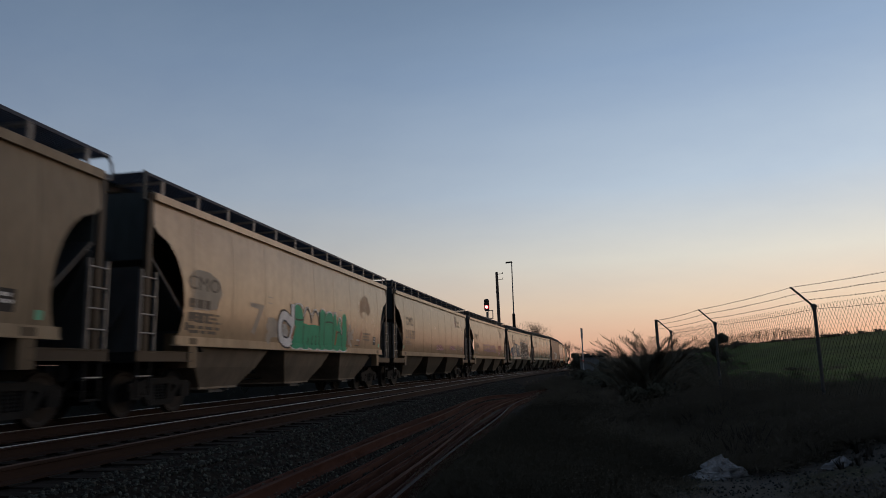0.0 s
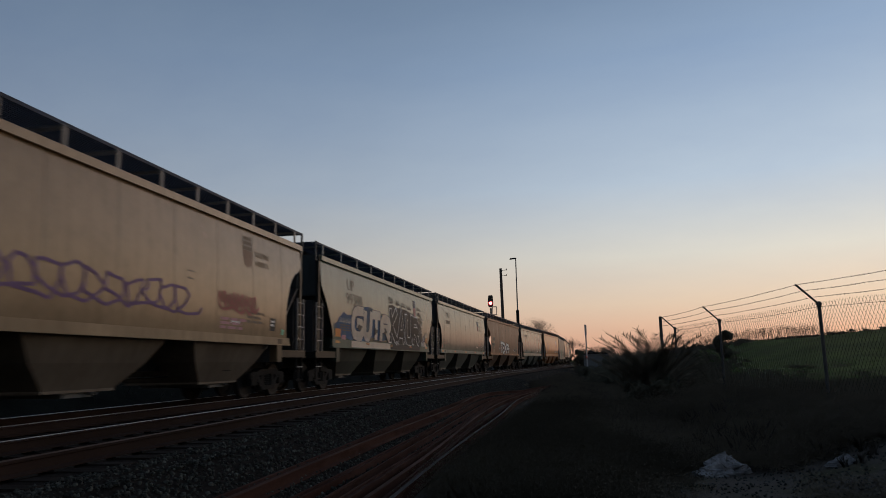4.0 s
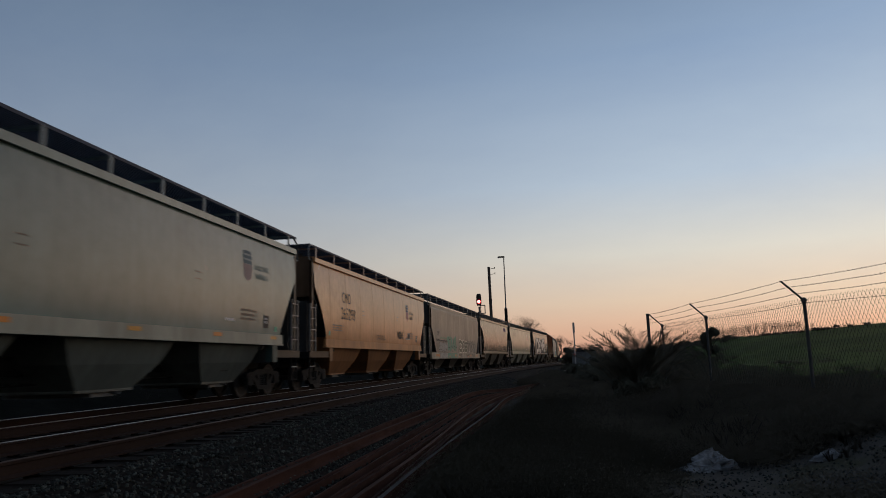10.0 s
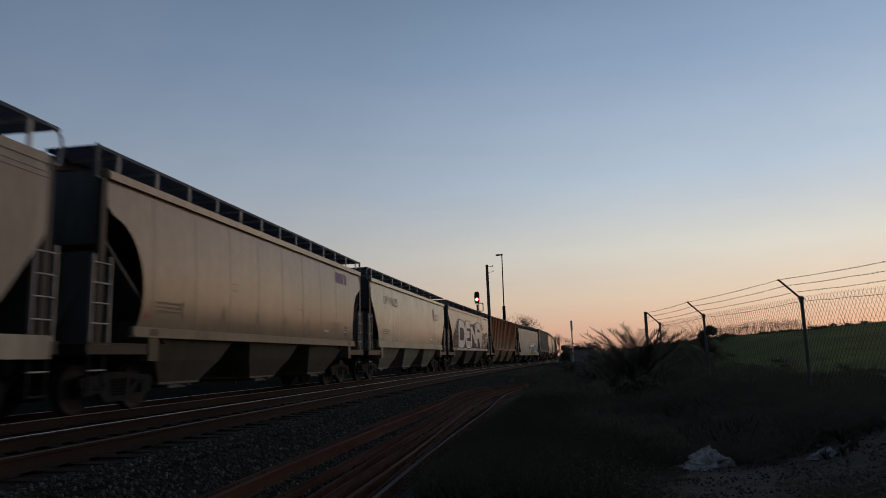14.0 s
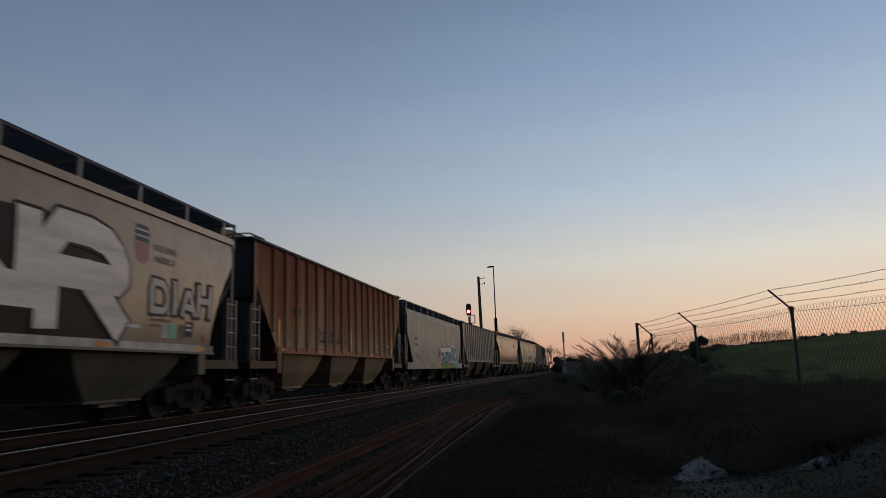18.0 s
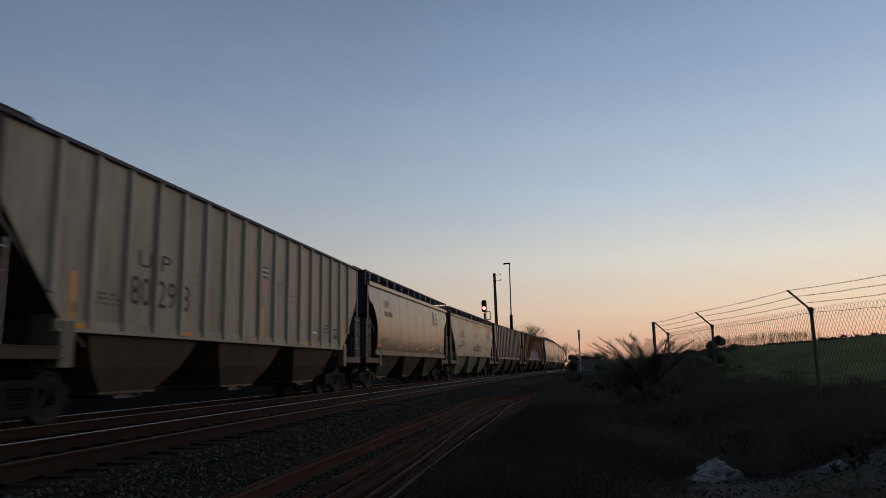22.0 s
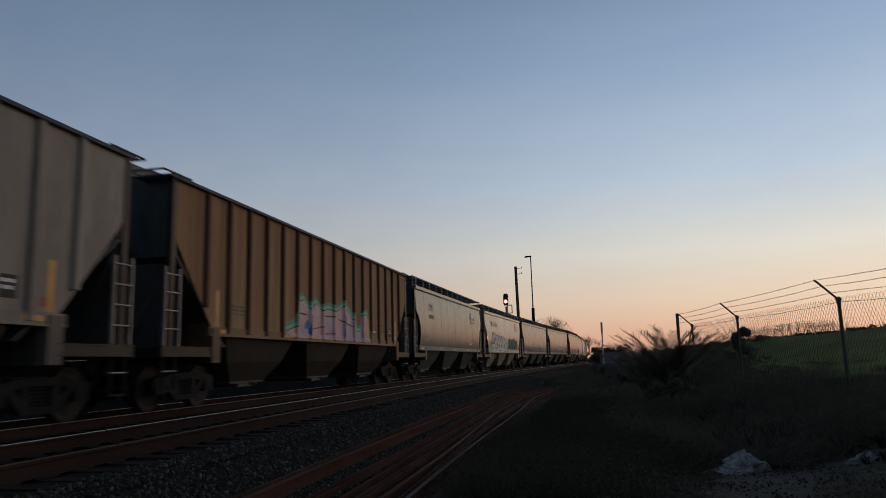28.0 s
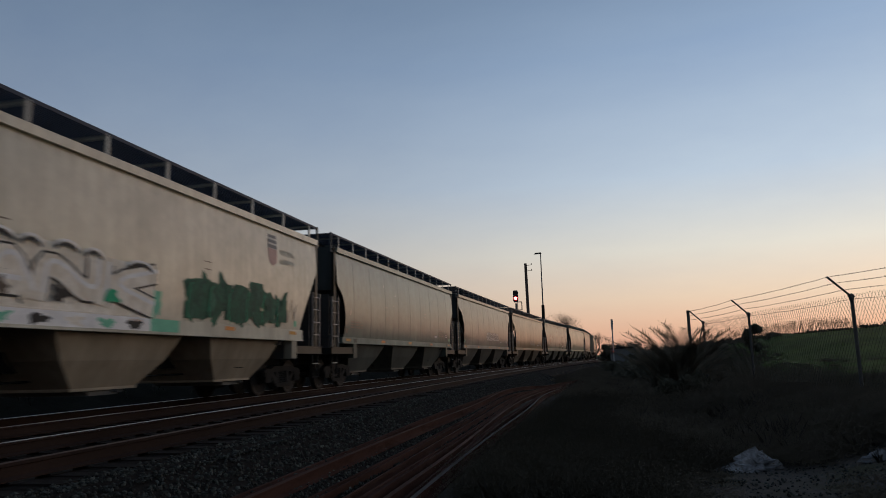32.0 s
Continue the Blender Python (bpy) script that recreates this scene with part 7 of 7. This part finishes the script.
def scrub_field(name, label, clumps, place, lo, hi, seed, deep=0.34):
    """Low twiggy scrub: many small leaves gathered in uneven clumps."""
    rng = np.random.default_rng(seed)
    pts, sizes, sorts = [], [], []
    for _ in range(clumps):
        x, y = place(rng)
        r = rng.uniform(lo, hi)
        z = ground_height(x, y) + 0.35 * r
        k = 260 if y < 20 else 80
        d = rng.normal(0, 1, (k, 3)) * (r * 0.5, r * 0.5, r * deep * (1.7 if x < 1.0 else 0.75))
        d[:, 2] = np.abs(d[:, 2]) - 0.15 * r
        pts.append(d + (x, y, z))
        # clumps beside the old rails are coloured darker, paler towards the fence
        sorts.append(np.full(k, int(y < 24 and x < 1.3 + 0.7 * math.sin(y * 0.7) + rng.normal(0, 0.4))))
        sizes.append(np.full(k, (0.0052 if y < 20 else 0.008) + 0.0007 * y + 0.0004 * max(0.0, y - 20)))
    p, s_ = np.concatenate(pts), np.concatenate(sizes)[:, None]
    a = rng.normal(0, 1, p.shape)
    a /= np.linalg.norm(a, axis=1)[:, None]
    b = np.cross(a, rng.normal(0, 1, p.shape))
    b /= np.linalg.norm(b, axis=1)[:, None]
    quad = np.stack([p - a * s_ * 1.6, p + b * s_ * 0.5, p + a * s_ * 1.6, p - b * s_ * 0.5], 1).reshape(-1, 3)
    me = bpy.data.meshes.new(name)
    me.from_pydata(quad.tolist(), [], np.arange(len(quad)).reshape(-1, 4).tolist())
    me.materials.append(SCRUB)
    me.materials.append(DARK_SCRUB)
    me.polygons.foreach_set("material_index", np.concatenate(sorts).tolist())
    return tagged(new(name, me), label, "scrub", kind="stuff")


def bank_foot(rng):
    while True:
        az, r = rng.uniform(-9.0, 36.0), 7.5 + 67 * rng.random() ** 1.8
        x, y = ahead(az, r)
        fence_x = 5.9 - 0.134 * (y - 9.4)
        limit = 3.9 + 0.085 * r + 1.2 * rng.random() if az < 13 else fence_x - 1.4 + 8.0 * rng.random() ** 1.9
        beside = x > max(-1.75 + 0.035 * y, right_edge(y) + 0.3) if y < 41 else offset_of(x, y) > -3.0
        bare = 0.6 < x < 5.5 and y < 10.2
        if beside and x < limit and not (bare and rng.random() < 0.9) and not (1.5 < x < 2.7 and y < 10.9) and math.hypot(x - 3.5, y - 9.6) > 0.8:
            return x, y


def shrub_foot(rng):
    return ahead(rng.uniform(3.6, 12.5), rng.uniform(17.5, 22.0))


scrub_field("low_scrub", "low brown-green scrub along the verge and bank foot", 6200, bank_foot, 0.2, 0.5, 8, 0.18)
scrub_field("tall_scrub", "tall brown scrub round the foot of the spiky shrub", 150, shrub_foot, 0.45, 0.9, 12)



def far_side(rng):
    x, y, _ = along(rng.uniform(-24, 120), rng.uniform(-22.0, -15.5))
    return x, y


weed_field("far_side_brush", "dark brush on the bank beyond the tracks", 1800, far_side, 0.2, 0.6, FAR_LEAF, 6)
weed_field("meadow_grass", "short green grass on the bank", 6500, meadow, 0.05, 0.14, GRASS, 4)
weed_field("crest_brush", "dry stalks along the crest of the bank", 260, crest, 0.1, 0.5, TWIG, 5)


def bare_bush(az, r, height, seed):
    """A leafless bush: thin stems from the ground that fork into fine twigs."""
    x, y = ahead(az, r)
    rng = random.Random(seed)
    bush = thing("bare_bush", "leafless reddish-brown bush on the bank's crest", "bush", "bushes on the crest", m=Matrix.Translation((x, y, ground_height(x, y))))
    sh, tips = Shape(), []
    for k in range(6):
        a = k * 1.05 + rng.uniform(-0.3, 0.3)
        branch(sh, rng, Vector((0.1 * math.cos(a), 0.1 * math.sin(a), -0.05)), Vector((0.5 * math.cos(a), 0.5 * math.sin(a), 1)).normalized(), height * 0.33, 0.018, 3, tips, 0.45, 0.35, (2, 4))
    tagged(part("crown", sh, TWIG, bush), kind="stuff")


for k in range(24):
    bare_bush(12.9 + 0.27 * k + 0.12 * math.sin(3.1 * k), 68 + 7 * math.sin(1.7 * k), 1.15 + 0.45 * math.sin(2.3 * k) ** 2 - 0.03 * max(0, k - 14), 700 + k)
for k in range(6):
    bare_bush(9.0 + 0.5 * k, 62 + 4 * math.sin(2.2 * k), 0.9 + 0.3 * math.sin(1.9 * k), 740 + k)


def bank_top(rng):
    return ahead(rng.uniform(8.2, 14.0), rng.uniform(34, 66))


scrub_field("bank_brush", "dark brush over the shoulder of the bank", 120, bank_top, 0.22, 0.5, 9)
scrub_field("crest_scrub", "low scrub along the crest of the bank", 60, crest, 0.15, 0.35, 10)

# woods far round the place
rng = random.Random(5)
far = Shape()
for k in range(150):
    az = k * 2.4 + rng.uniform(-1, 1)
    r = rng.uniform(420, 560)
    x, y = ahead(az, r)
    hgt = rng.uniform(3.5, 8.0)
    for q in range(3):
        far.add(*leaves(rng, (x + rng.uniform(-9, 9), y + rng.uniform(-9, 9), hgt * 0.45 - 0.8), hgt * 0.9, 60, 1.2, 0.6))
    far.tube((x, y, -1.5), (x, y, hgt * 0.6), 0.3, 5)
tagged(part("far_woods", far, FAR_LEAF), "low dark woods along the horizon", "woods", kind="stuff")


# ---- rubbish on the verge ----
def sack(x, y, w_, h_, seed, turn, label):
    rng = random.Random(seed)
    z = ground_height(x, y)
    sh = Shape()
    n, m = 16, 9
    rings = []
    for j in range(m):
        v = j / (m - 1)
        ring = []
        for i in range(n):
            a = 2 * math.pi * i / n
            k = 1 + 0.26 * math.sin(3 * a + seed + 4 * v) + 0.2 * math.sin(7 * a + 9 * v) + rng.uniform(-0.16, 0.16)
            rad = (1 - v) ** 0.65 * k
            ring.append((w_ / 2 * rad * math.cos(a) + 0.18 * w_ * (v - 0.5), w_ * 0.32 * rad * math.sin(a), h_ * v ** 0.8 * (1 + 0.16 * math.sin(2 * a + seed) + rng.uniform(-0.12, 0.12)) - 0.04))
        rings.append(ring)
    sh.loft(rings, True, True)
    ob = part("torn_sack", sh, BAG, at=Matrix.Translation((x, y, z)) @ Matrix.Rotation(turn, 4, "Z"))
    tagged(ob, label, "sack")


sack(2.14, 10.45, 0.78, 0.29, 1, 0.2, "crumpled dirty white sack on the gravel")
sack(3.5, 9.8, 0.34, 0.15, 4, -0.3, "small crumpled white sack among weeds")
sack(1.72, 9.6, 0.16, 0.05, 7, 0.6, "scrap of white plastic on the gravel")


# ---- what moves ----
def rolled(t):
    """Metres that the train has rolled at t seconds."""
    return 12.236 * t - 2.53 * (t / 16) ** 2


def motions():
    for car, s, kind, length in CARS:
        walk(car, [(t, on_line(s - rolled(t), MAIN)) for t in range(0, 33)])
    for ob, number, y in WHEELS:
        s = CARS[number][1]
        times = [0.0] + [i * 0.05 for i in range(1, 640) if -9 < s - rolled(i * 0.05) < 26] + [32.0]
        rows, first = [], times[1] if len(times) > 2 else 0.0
        last = times[-2]
        for t in times:
            turn = (rolled(min(max(t, first), last)) - rolled(first)) / 0.457
            rows.append((t, Matrix.Translation((0, y, 0.457)) @ Matrix.Rotation(turn, 4, "X")))
        walk(ob, rows)


motions()
